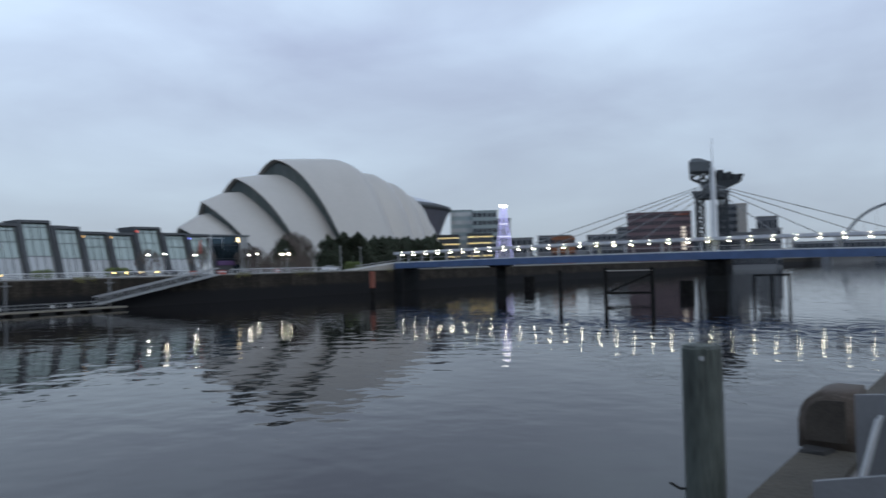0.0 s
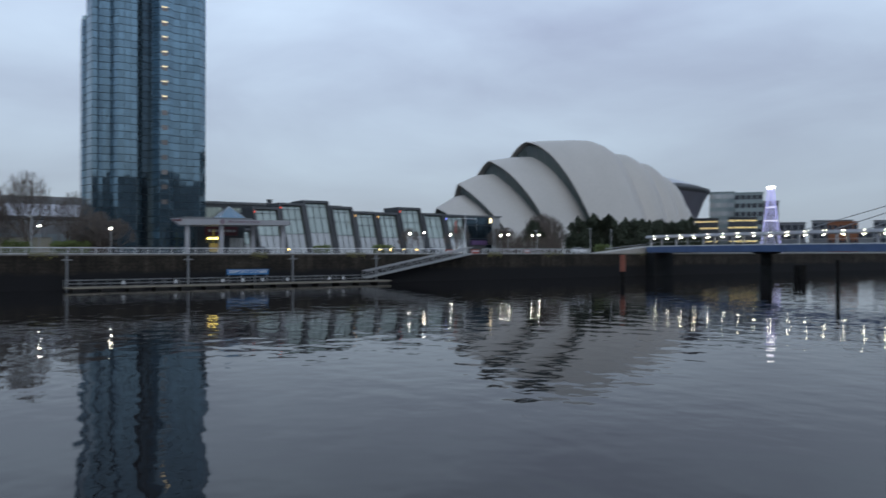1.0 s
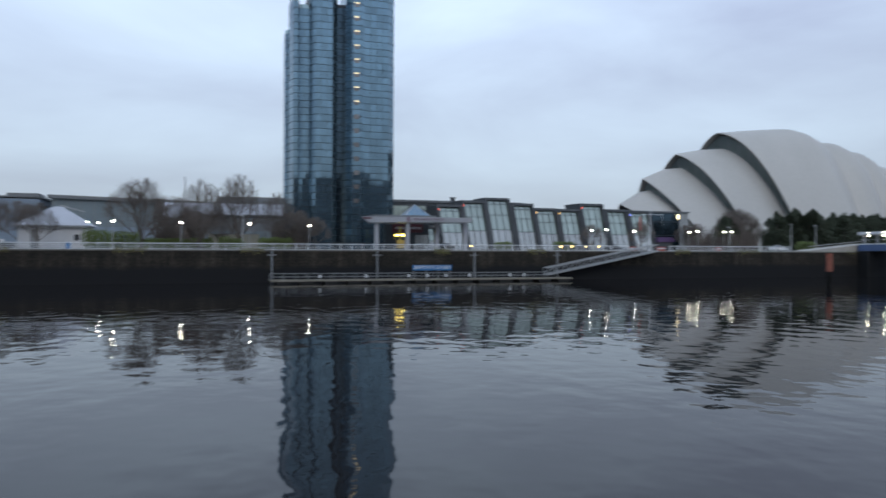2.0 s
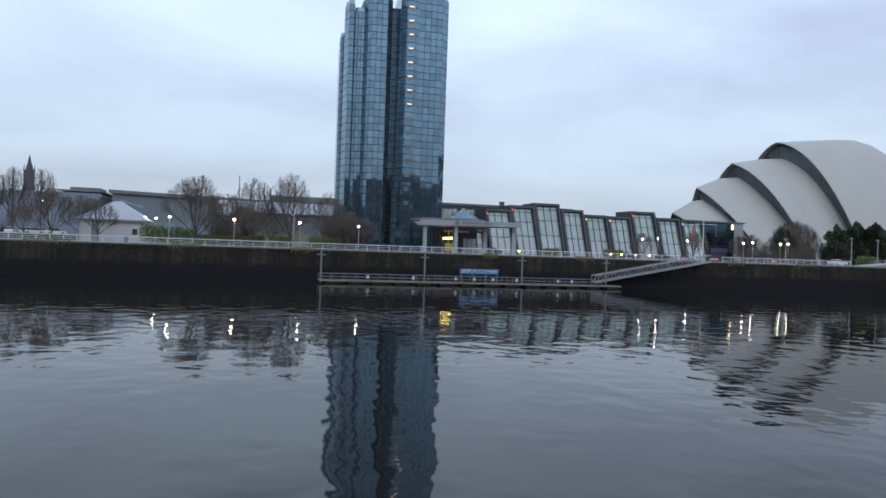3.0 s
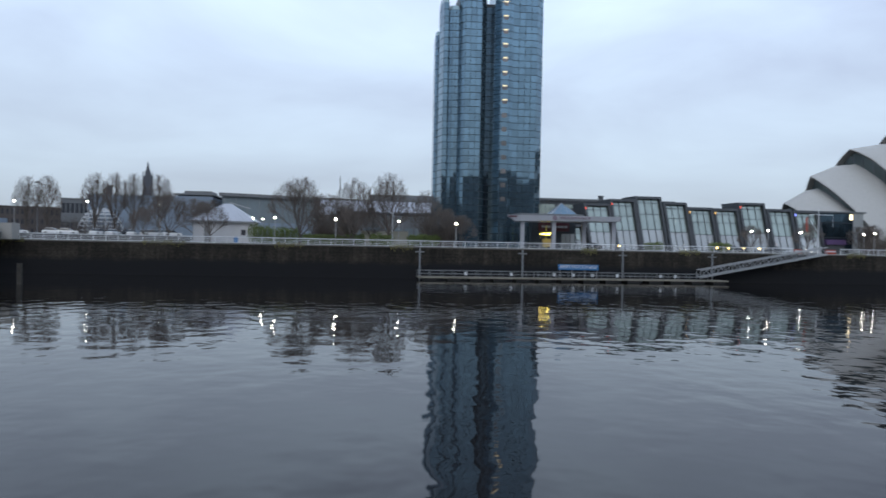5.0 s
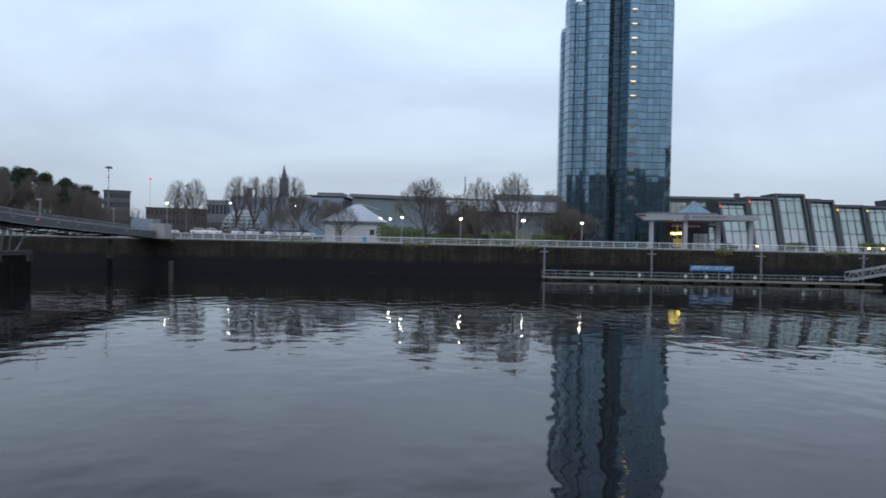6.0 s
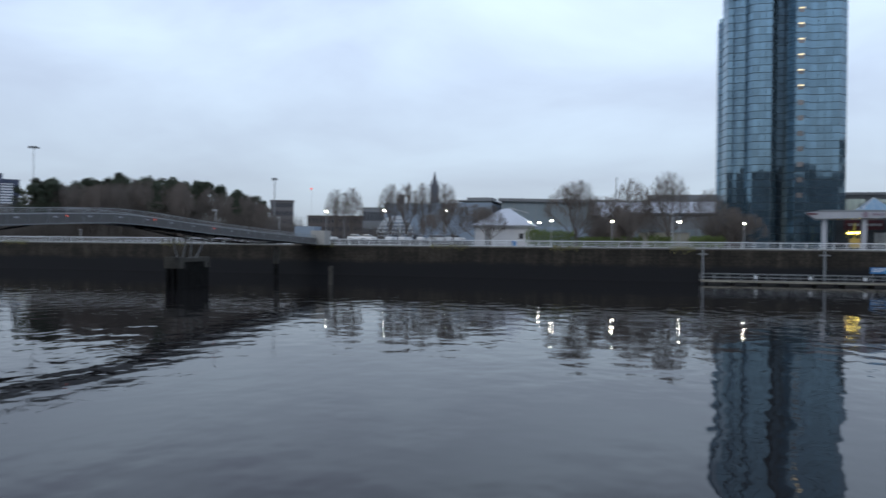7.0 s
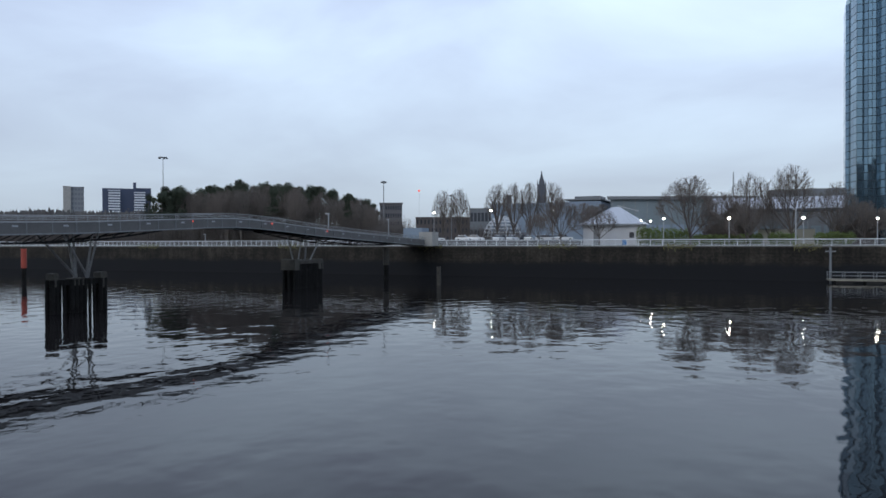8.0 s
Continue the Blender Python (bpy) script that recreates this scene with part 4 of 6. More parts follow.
for y0, y1 in zip(ys, ys[1:]):
    beam(bm, (-2.1, y0, deck_z(y0) + 1.56), (-2.1, y1, deck_z(y1) + 1.56), 0.3, 0.2)
part("kerb_rail", bm, WHITE, blue_bridge)
bm = B()
for y0, y1 in zip(ys, ys[1:]):
    z0, z1 = deck_z(y0) + 3.75, deck_z(y1) + 3.75
    hexa(bm, [(-2.5, y0, z0), (2.5, y0, z0), (2.5, y1, z1), (-2.5, y1, z1)], [(-2.3, y0, z0 + 0.62), (2.3, y0, z0 + 0.62), (2.3, y1, z1 + 0.62), (-2.3, y1, z1 + 0.62)])
part("canopy", bm, PALEW, blue_bridge, "pale grey walkway canopy")
bm = B()
for y0, y1 in zip(ys, ys[1:]):
    beam(bm, (-2.2, y0, deck_z(y0) + 3.6), (-2.2, y1, deck_z(y1) + 3.6), 0.15, 0.14)
part("lamp_rail", bm, GREYST, blue_bridge)
bm = B()
for y0, y1 in zip(ys, ys[1:]):
    beam(bm, (-1.9, y0, deck_z(y0) + 2.6), (-1.9, y1, deck_z(y1) + 2.6), 0.06, 0.10)
part("handrail", bm, PALEST, blue_bridge)
for i in range(17):
    y = 2 + i * 8.0
    for x in (-2.0, 2.0):
        bm = B()
        box(bm, x - 0.15, x + 0.15, y - 0.2, y + 0.2, deck_z(y) + 1.4, deck_z(y) + 3.78)
        part("canopy_post", bm, PALEW, blue_bridge)
bm = B()
hexa(bm, [(-0.12, -0.14, -0.08), (0.12, -0.14, -0.08), (0.12, 0.14, -0.08), (-0.12, 0.14, -0.08)], [(-0.12, -0.18, 0.08), (0.12, -0.18, 0.08), (0.12, 0.18, 0.08), (-0.12, 0.18, 0.08)])
lampm = mesh_of("walkway_lamp", bm, BRLAMP)
for i in range(33):
    y = 0.5 + i * 4.0
    if y > 129.6:
        break
    ob = new("walkway_lamp", lampm)
    ob.parent, ob.location = blue_bridge, (-2.35, y, deck_z(y) + 3.42)
    ob2 = new("canopy_lamp", lampm)
    ob2.parent, ob2.location = blue_bridge, (-2.5, y, deck_z(y) + 4.22)
    ob2.scale = (0.5, 0.65, 0.32)
bm = B()
rod(bm, (-0.4, 47.8, 7.4), (-0.4, 47.8, 24.5), 0.72, 0.46, 14)
rod(bm, (-0.4, 47.8, 24.5), (-0.4, 47.8, 30.4), 0.16, 0.06, 8)
part("mast", bm, WHITE, blue_bridge, "white tapered steel mast")
for y in (91, 84, 77, 70, 63, 16, 22.5, 29, 36):
    bm = B()
    top = 22.0 - abs(y - 47.8) * 0.01
    rod(bm, (-0.4, 47.8, top - 0.35 * (43 - abs(y - 47.8)) / 7), (-0.4, y, deck_z(y) + 4.3), 0.085, n=5)
    part("stay_cable", bm, GREYST, blue_bridge)
for y, r in ((47.8, 2.1), (99.0, 1.3)):
    bm = B()
    rod(bm, (0, y, -3), (0, y, 3.0), r * 1.05, n=20)
    p = part("pier", bm, WET, blue_bridge, "round dark concrete pier")
    bm = B()
    rod(bm, (0, y, 3.0), (0, y, deck_z(y) - 0.5), r * 0.9, n=20)
    part("pier_shaft", bm, PILE, p)
    bm = B()
    hexa(bm, [(-1.6, y - 1.5, deck_z(y) - 0.5), (1.6, y - 1.5, deck_z(y) - 0.5), (1.6, y + 1.5, deck_z(y) - 0.5), (-1.6, y + 1.5, deck_z(y) - 0.5)],
         [(-2.2, y - 3, deck_z(y)), (2.2, y - 3, deck_z(y)), (2.2, y + 3, deck_z(y)), (-2.2, y + 3, deck_z(y))])
    part("pier_head", bm, PILE, p)
bm = B()
box(bm, -3, 4, 128.0, 131, -3, 5.8)
part("abutment", bm, WET, blue_bridge, "dark stone abutment")
ramp = thing("approach_ramp", (138, WALL + 1.2, QUAY), "pale concrete approach ramp rising to the footbridge", "ramp")
bm = B()
hexa(bm, [(-5, 0, 0), (13, 0, 0), (13, 5, 0), (-5, 5, 0)], [(-5, 0, 0.2), (13, 0, 1.9), (13, 5, 1.9), (-5, 5, 0.2)])
part("ramp_wall", bm, PALECONC, ramp)
bm = B()
beam(bm, (-5, 0.1, 1.2), (13, 0.1, 2.7), 0.08, 0.12)
part("ramp_rail", bm, PALEW, ramp)
for i in range(14):
    u = i / 13
    bm = B()
    rod(bm, (-5 + 18 * u, 0.1, 0.2 + 1.7 * u), (-5 + 18 * u, 0.1, 1.2 + 1.5 * u), 0.04, n=5)
    part("ramp_post", bm, PALEW, ramp)

# fender piles by the blue bridge
def dolphin(at, top, r, n_piles, label):
    ob = thing("fender_pile", (at.x, at.y, 0), label, "fender pile")
    for k in range(n_piles):
        bm = B()
        a = 2 * math.pi * k / max(1, n_piles)
        d = 0.0 if n_piles == 1 else r * 1.1
        rod(bm, (d * math.cos(a), d * math.sin(a), -3), (d * 0.8 * math.cos(a), d * 0.8 * math.sin(a), top), r, n=10)
        part("timber_pile", bm, PILE, ob)
    return ob


dolphin(polar(-58.6, 172), 3.4, 0.75, 3, "cluster of dark fender piles near the bridge")
dolphin(polar(-60.9, 132), 5.0, 0.3, 1, "single tall dark fender pile")
dolphin(polar(-70.2, 140), 2.6, 0.75, 3, "cluster of dark fender piles near the main pier")
fender = thing("mooring_dolphin", (0, 0, 0), "dark timber fender frame with a diagonal brace", "mooring dolphin")
fa, fb = polar(-64.3, 124), polar(-67.7, 124)
for p in (fa, fb):
    bm = B()
    rod(bm, (p.x, p.y, -3), (p.x, p.y, 5.3), 0.34, n=10)
    part("timber_pile", bm, PILE, fender)
bm = B()
beam(bm, fa + Vector((0, 0, 1.2)), fb + Vector((0, 0, 1.2)), 0.25, 0.35)
part("waling", bm, PILE, fender)
bm = B()
beam(bm, fa + Vector((0, 0, 1.2)), fb + Vector((0, 0, 4.3)), 0.2, 0.3)
part("brace", bm, PILE, fender)
bm = B()
beam(bm, fa + Vector((0, 0, 4.85)), fb + Vector((0, 0, 4.85)), 0.5, 0.14)
part("top_plank", bm, PALECONC, fender, "pale plank across the top")
fender2 = thing("mooring_dolphin", (0, 0, 0), "distant slim timber fender frame beyond the pier", "mooring dolphin")
fa, fb = polar(-74.7, 128), polar(-77.0, 128)
for p in (fa, fb, fa.lerp(fb, 0.5)):
    bm = B()
    rod(bm, (p.x, p.y, -3), (p.x, p.y, 3.7 if p is not fb else 3.8), 0.2, n=8)
    part("timber_pile", bm, PILE, fender2)
bm = B()
beam(bm, fa + Vector((0, 0, 3.6)), fb + Vector((0, 0, 3.6)), 0.25, 0.3)
part("waling", bm, PILE, fender2)

# ---- grey arched footbridge ----
GX = -57.0
grey_bridge = thing("grey_footbridge", (GX, 0, 0), "grey steel arched footbridge on clustered pile piers", "bridge")
PROF = [(4, 6.2), (20, 6.55), (41.7, 7.1), (50, 7.32), (60, 7.78), (67, 8.1), (71, 8.22), (75, 8.17), (80, 7.95), (91, 7.28), (105, 6.68), (121, 6.08), (129, 5.85)]


def prof(y):
    for (a, za), (b_, zb) in zip(PROF, PROF[1:]):
        if y <= b_:
            return za + (zb - za) * (y - a) / (b_ - a)
    return PROF[-1][1]


GY = [4 + i * 2.5 for i in range(51)]
for x in (-2.0, 2.0):
    for y0, y1 in zip(GY, GY[1:]):
        bm = B()
        z0, z1 = prof(y0), prof(y1)
        hexa(bm, [(x - 0.05, y0 + 0.03, z0), (x + 0.05, y0 + 0.03, z0), (x + 0.05, y1 - 0.03, z1), (x - 0.05, y1 - 0.03, z1)],
             [(x - 0.05, y0 + 0.03, z0 + 0.95), (x + 0.05, y0 + 0.03, z0 + 0.95), (x + 0.05, y1 - 0.03, z1 + 0.95), (x - 0.05, y1 - 0.03, z1 + 0.95)])
        part("side_panel", bm, GREYPANEL, grey_bridge)
    for dz, w, h, nm in ((1.0, 0.22, 0.12, "top_flange"), (-0.03, 0.22, 0.12, "bottom_flange"), (1.56, 0.07, 0.07, "handrail"), (1.40, 0.035, 0.035, "rail_wire"), (1.24, 0.035, 0.035, "rail_wire")):
        bm = B()
        for y0, y1 in zip(GY, GY[1:]):
            beam(bm, (x, y0, prof(y0) + dz), (x, y1, prof(y1) + dz), w, h)
        part("wire" if nm == "rail_wire" else nm, bm, GREYST if dz < 0 else PALEST, grey_bridge)
    for y in GY[::1]:
        bm = B()
        beam(bm, (x + (0.06 if x > 0 else -0.06), y, prof(y) - 0.02), (x + (0.06 if x > 0 else -0.06), y, prof(y) + 1.56), 0.09, 0.07)
        part("stiffener", bm, GREYST, grey_bridge)
bm = B()
for y0, y1 in zip(GY, GY[1:]):
    beam(bm, (0, y0, prof(y0) + 0.15), (0, y1, prof(y1) + 0.15), 3.9, 0.12)
part("deck", bm, DARKSTEEL, grey_bridge)


def under_truss(y0, y1, depth):
    n = 16
    for x in (-1.6, 1.6):
        bm = B()
        last = None
        for i in range(n + 1):
            y = y0 + (y1 - y0) * i / n
            z = prof(y) - 0.1 - depth * (1 - (2 * i / n - 1) ** 2)
            if last:
                rod(bm, last, (x, y, z), 0.09, n=5)
                rod(bm, last, (x, y, prof(y) - 0.05), 0.05, n=4)
            last = (x, y, z)
        part("under_truss", bm, DARKSTEEL, grey_bridge, "dark lattice truss under the deck")


under_truss(33, 60, 0.7)
under_truss(80, 118, 0.7)


def pile_pier(name, stand, piles, caps, beam_z, wide):
    """A row of timber piles (y, radius) tied by a beam under concrete cap blocks (y from, y to, bottom, top)."""
    y0, y1 = min(p[0] for p in piles), max(p[0] for p in piles)
    bm = B()
    box(bm, -wide * 0.7, wide * 0.7, y0, y1, beam_z - 0.55, beam_z)
    cap = part(name, bm, PILE, grey_bridge, "dark timber pier beam")
    for a, b_, z0, z1 in caps:
        bm = B()
        hexa(bm, [(-wide, a, z0), (wide, a, z0), (wide, b_, z0), (-wide, b_, z0)], [(-wide, a, z1 - 0.08), (wide, a, z1 - 0.08), (wide, b_, z1 - 0.08), (-wide, b_, z1 - 0.08)])
        hexa(bm, [(-wide, a, z1 - 0.08), (wide, a, z1 - 0.08), (wide, b_, z1 - 0.08), (-wide, b_, z1 - 0.08)], [(-wide + 0.08, a + 0.08, z1), (wide - 0.08, a + 0.08, z1), (wide - 0.08, b_ - 0.08, z1), (-wide + 0.08, b_ - 0.08, z1)])
        part("cap_block", bm, CONC, cap)
    for y, r in piles:
        for xx in stand:
            bm = B()
            rod(bm, (xx, y, -3), (xx, y, beam_z - 0.02), r, n=9)
            part("timber_pile", bm, PILE, cap)


def struts(base, tops, low, spread):
    for x in (-1.6, 1.6):
        for a, b_ in tops:
            bm = B()
            rod(bm, (x * spread, base + a, low), (x, base + b_, prof(base + b_)), 0.11, 0.085, n=8)
            part("strut", bm, STRUT, grey_bridge)


pile_pier("pier_beam", (-0.28, 0.28), [(47.95, 0.24), (48.38, 0.24), (49.2, 0.15), (50.0, 0.26), (50.45, 0.26), (50.9, 0.26), (51.4, 0.26), (52.05, 0.14), (52.55, 0.14), (53.25, 0.26), (53.75, 0.26)],
          [(47.9, 48.45, 2.45, 3.7), (50.0, 51.4, 2.5, 3.2), (53.15, 53.9, 2.15, 3.65)], 3.1, 0.48)
struts(51.1, [(0.3, -3.2), (0.1, 0.1), (0.3, 0.75)], 3.2, 0.45)
pile_pier("pier_beam", (-0.85, 0.0, 0.85), [(85.6 + k * 0.47, 0.24 + 0.05 * (k % 3)) for k in range(15)],
          [(85.3, 86.4, 2.6, 4.1), (86.44, 91.36, 3.45, 3.95), (91.4, 92.6, 2.6, 4.05)], 3.45, 1.15)
struts(88.9, [(-0.9, -1.4), (0.4, 2.4)], 3.9, 0.6)
for k in range(17):
    y = 43.0 + k * 4.9
    bm = B()
    hexa(bm, [(2.052, y - 0.28, prof(y) + 0.58), (2.09, y - 0.24, prof(y) + 0.6), (2.09, y + 0.24, prof(y) + 0.6), (2.052, y + 0.28, prof(y) + 0.58)],
         [(2.052, y - 0.28, prof(y) + 0.74), (2.09, y - 0.24, prof(y) + 0.72), (2.09, y + 0.24, prof(y) + 0.72), (2.052, y + 0.28, prof(y) + 0.74)])
    part("bulkhead_light", bm, PALEW, grey_bridge, "pale oval bulkhead light, unlit")
for y in (92.5,):
    bm = B()
    rod(bm, (2.1, y, prof(y) + 0.9), (2.1, y, prof(y) + 3.3), 0.07, n=6)
    box(bm, 1.7, 2.2, y - 0.25, y + 0.25, prof(y) + 3.2, prof(y) + 3.4)
    part("bridge_lamp_post", bm, PALEST, grey_bridge)
for y in (64, 78.5, 92.0):
    bm = B()
    ball(bm, (2.2, y, prof(y) + 0.75), 0.09)
    part("navigation_light", bm, REDGLOW, grey_bridge, "small red navigation light")
bm = B()
box(bm, -2.6, 0.85, 127.5, 133.5, 5.65, 6.7)
box(bm, 0.9, 3.6, 127.5, 130.5, 5.65, 8.3)
part("landing_wall", bm, PALECONC, grey_bridge, "pale concrete landing wall")
bm = B()
box(bm, -5.2, -1.1, 133.6, 137, 5.65, 9.2)
part("control_cabin", bm, SHED, grey_bridge, "pale blue bridge cabin")

# ---- street lamps along the promenade ----
def street_lamp(at, z, double, label):
    ob = thing("street_lamp", (at[0], at[1], QUAY), label, "street lamp", "promenade lamps")
    h = z - QUAY
    bm = B()
    rod(bm, (0, 0, 0), (0, 0, h), 0.09, 0.06, 8)
    part("pole", bm, PALEST, ob)
    for s in ((-0.7, 0.7) if double else (0.0,)):
        bm = B()
        if double:
            rod(bm, (0, 0, h), (s, 0, h + 0.1), 0.04)
        hexa(bm, [(s - 0.3, -0.3, h + 0.08), (s + 0.3, -0.3, h + 0.08), (s + 0.3, 0.3, h + 0.08), (s - 0.3, 0.3, h + 0.08)], [(s - 0.16, -0.16, h + 0.3), (s + 0.16, -0.16, h + 0.3), (s + 0.16, 0.16, h + 0.3), (s - 0.16, 0.16, h + 0.3)])
        hd = part("lamp_head", bm, GREYST, ob)
        bm = B()
        ball(bm, (s, -0.05, h - 0.02), 0.22, 0.7)
        part("bulb", bm, LAMP, hd, "glowing warm white bulb")
    return ob


for x, y, z in ((-20.8, 172, 11.2), (-18.6, 172, 11.1), (-14.0, 152, 10.9), (-1.9, 152, 10.85), (10.8, 150, 10.7), (22.3, 148, 10.4),
                (91.9, 158, 10.5), (92.4, 152, 10.6), (105.4, 160, 10.5), (123.1, 162, 10.5), (125.8, 162, 10.75), (134.2, 162, 10.7), (136.6, 162, 10.8)):
    street_lamp((x, y), z, False, "lit promenade lamp on a slim pale pole")
for x, y, z in ((-41.7, 175, 14.0), (-72.8, 175, 13.9), (-57.4, 175, 14.2)):
    street_lamp((x, y), z, False, "tall lit car park lamp on a pale pole")


def cluster_lamp(at, z, label, r=1.0):
    ob = thing("lamp_post", (at[0], at[1], QUAY), label, "lamp post", "unlit tall lamp posts")
    h = z - QUAY
    bm = B()
    rod(bm, (0, 0, 0), (0, 0, h), 0.16, 0.1, 8)
    part("pole", bm, GREYST, ob)
    bm = B()
    rod(bm, (0, 0, h), (0, 0, h + 0.25), r, r, 12)
    for k in range(6):
        a = k * math.pi / 3
        box(bm, r * math.cos(a) - 0.25, r * math.cos(a) + 0.25, r * math.sin(a) - 0.25, r * math.sin(a) + 0.25, h - 0.3, h + 0.05)
    part("lamp_ring", bm, GREYST, ob)


cluster_lamp((-94.6, 190), 23.6, "tall floodlight mast with a ring head", 0.6)
cluster_lamp((-184.0, 200), 35.6, "very tall floodlight mast with a ring head", 1.4)
cluster_lamp((-77.7, 200), 19.9, "unlit car park lamp post with a dark head", 0.35)
cluster_lamp((-48.0, 200), 19.5, "unlit car park lamp post with a dark head", 0.35)
for x, y, z in ((8.9, 140, 11.9), (133.5, 138, 12.0), (188 * 0.76, 140, 11.9), (112.0, 133.5, 11.0), (-73.5, 150, 11.5), (-113, 136, 8.3)):
    ob = thing("lamp_post", (x, y, QUAY), "slim pale unlit pole by the railing", "pole")
    bm = B()
    rod(bm, (0, 0, 0), (0, 0, z - QUAY), 0.12, 0.08, 8)
    part("pole", bm, PALEST, ob)
    bm = B()
    box(bm, -0.5, 0.15, -0.15, 0.15, z - QUAY - 0.1, z - QUAY + 0.1)
    part("lamp_head", bm, PALEST, ob)
radio_mast = thing("radio_mast", (-2.0, 262, QUAY), "thin lattice radio mast behind the sheds", "mast")
bm = B()
rod(bm, (0, 0, 0), (0, 0, 20.5), 0.22, 0.18, 6)
part("pole", bm, GREYST, radio_mast)
bm = B()
rod(bm, (0, 0, 20.5), (0, 0, 23.6), 0.16, 0.16, 6)
part("antenna", bm, GREYST, radio_mast)
crane_light = thing("aircraft_warning_light", polar(23.73, 640, QUAY), "slim far crane mast with a red warning light", "mast")
bm = B()
rod(bm, (0, 0, 0), (0, 0, 44.5), 0.09, 0.07, 6)
part("pole", bm, FAR, crane_light)
bm = B()
ball(bm, (0, 0, 45.2), 1.0)
part("red_light", bm, REDGLOW, crane_light, "glowing red warning light")
# ---- trees ----
def bare_tree(seed, at, height, width, label, clear=0.17, split=(6, 5, 4)):
    """A leafless winter tree: limbs fan out of a short trunk and split into straight fine twigs inside a domed crown."""
    rng = random.Random(seed)
    ob = thing("bare_tree", at, label, "tree", "bare winter trees")
    t, c = B(), B()
    base = height * clear
    low = height * (clear + 0.2)

    def reach(p, d):
        """How far one can go from p along d before leaving the crown."""
        s = 0.3
        while s < height:
            q = p + d * s
            zz = (q.z - low) / ((height - low) if q.z > low else (low - base * 0.8))
            if (q.x ** 2 + q.y ** 2) / width ** 2 + zz * zz > 1:
                break
            s += 0.25
        return s

    def limb(p, d, r, depth, share):
        length = reach(p, d) * share
        if depth > 1:
            length *= rng.uniform(0.7, 1.12)
        q = p + d * length
        mid = p.lerp(q, 0.5) + Vector((rng.gauss(0, 0.02), rng.gauss(0, 0.02), 0.02)) * length
        bmx, sides = (t, 5) if depth == 0 else (c, 3)
        if depth < 2:
            rod(bmx, p, mid, r, r * 0.75, sides)
            rod(bmx, mid, q, r * 0.75, r * 0.3, sides)
        else:
            rod(bmx, p, q, r, r * 0.45, sides)
        if depth == 3:
            return
        kids = split[depth]
        turn = rng.uniform(0, 6.283)
        for k in range(kids):
            u = 0.22 + 0.7 * (k + rng.random()) / kids
            axis = d.orthogonal().normalized()
            axis.rotate(Matrix.Rotation(turn + 2.4 * k, 3, d))
            nd = d.copy()
            nd.rotate(Matrix.Rotation(rng.uniform(0.35, 0.75), 3, axis))
            nd = (nd + Vector((0, 0, 0.22))).normalized()
            start = p.lerp(mid, u * 2) if u < 0.5 else mid.lerp(q, u * 2 - 1)
            limb(start, nd, max(r * 0.5, 0.026), depth + 1, rng.uniform(0.45, 1.0))

    top = Vector((rng.gauss(0, 0.15), 0, base))
    rod(t, (0, 0, 0), top, height * 0.02, height * 0.016, 8)
    for k in range(8):
        a = k * 2.4 + rng.uniform(-0.3, 0.3)
        tilt = (0.06, 0.3, 0.45, 0.6, 0.72, 0.85, 0.95, 0.5)[k] * min(1.15, width / height * 2.6)
        d = Vector((math.sin(tilt) * math.cos(a), math.sin(tilt) * math.sin(a), math.cos(tilt)))
        limb(top - Vector((0, 0, base * 0.12 * (k % 3))), d, height * 0.009, 0, rng.uniform(0.9, 1.0))
    part("trunk", t, BARK, ob)
    part("crown", c, TWIG, ob, "fine leafless twigs")
    return ob


TREES = [bare_tree(3, (-9.5, 160, QUAY), 14.4, 7.4, "broad bare winter tree behind the hedge", 0.14, (7, 6, 4)),
         bare_tree(8, (9.2, 158, QUAY), 15.8, 5.6, "tall bare winter tree near the tower", 0.16),
         bare_tree(15, (-27.5, 157, QUAY), 8.8, 4.4, "small bare tree before the white hut", 0.2),
         bare_tree(21, (-60.7, 190, QUAY), 16.8, 3.7, "slender bare winter tree in the car park", 0.24, (5, 4, 3))]


def again(src, x, y, s, turn):
    return copy_thing(TREES[src], pose(x, y, QUAY, 0, 0, turn) @ Matrix.Scale(s, 4))


for src, x, y, s, turn in ((1, 2.0, 161, 0.93, 140), (0, -4.0, 170, 0.8, 60), (0, 1.2, 156, 0.62, 200), (1, 17.5, 160, 0.78, 250), (2, -36.0, 158, 1.15, 80), (2, 21.5, 157, 0.95, 10),
                           (3, -51.5, 190, 1.01, 100), (3, -45.3, 190, 1.0, 220), (3, -76.4, 190, 0.92, 30), (3, -72.0, 191, 0.95, 70), (3, -55.7, 189, 1.0, 300), (2, -33.0, 170, 1.1, 190), (2, -46.0, 178, 0.9, 50),
                           (2, 96.0, 165, 0.75, 40), (2, 108.5, 162, 0.85, 150), (0, 141.0, 168, 0.70, 20), (1, 145.0, 172, 0.78, 70), (0, 149.0, 174, 0.85, 240), (2, 130.0, 168, 0.85, 0), (2, 128.0, 170, 0.8, 90), (2, 137.0, 166, 0.9, 200),
                           (0, 6.0, 166, 0.6, 320), (0, -1.0, 168, 0.62, 110), (2, 25.0, 158, 0.8, 40), (0, 153.0, 176, 0.8, 15)):
    again(src, x, y, s, turn)


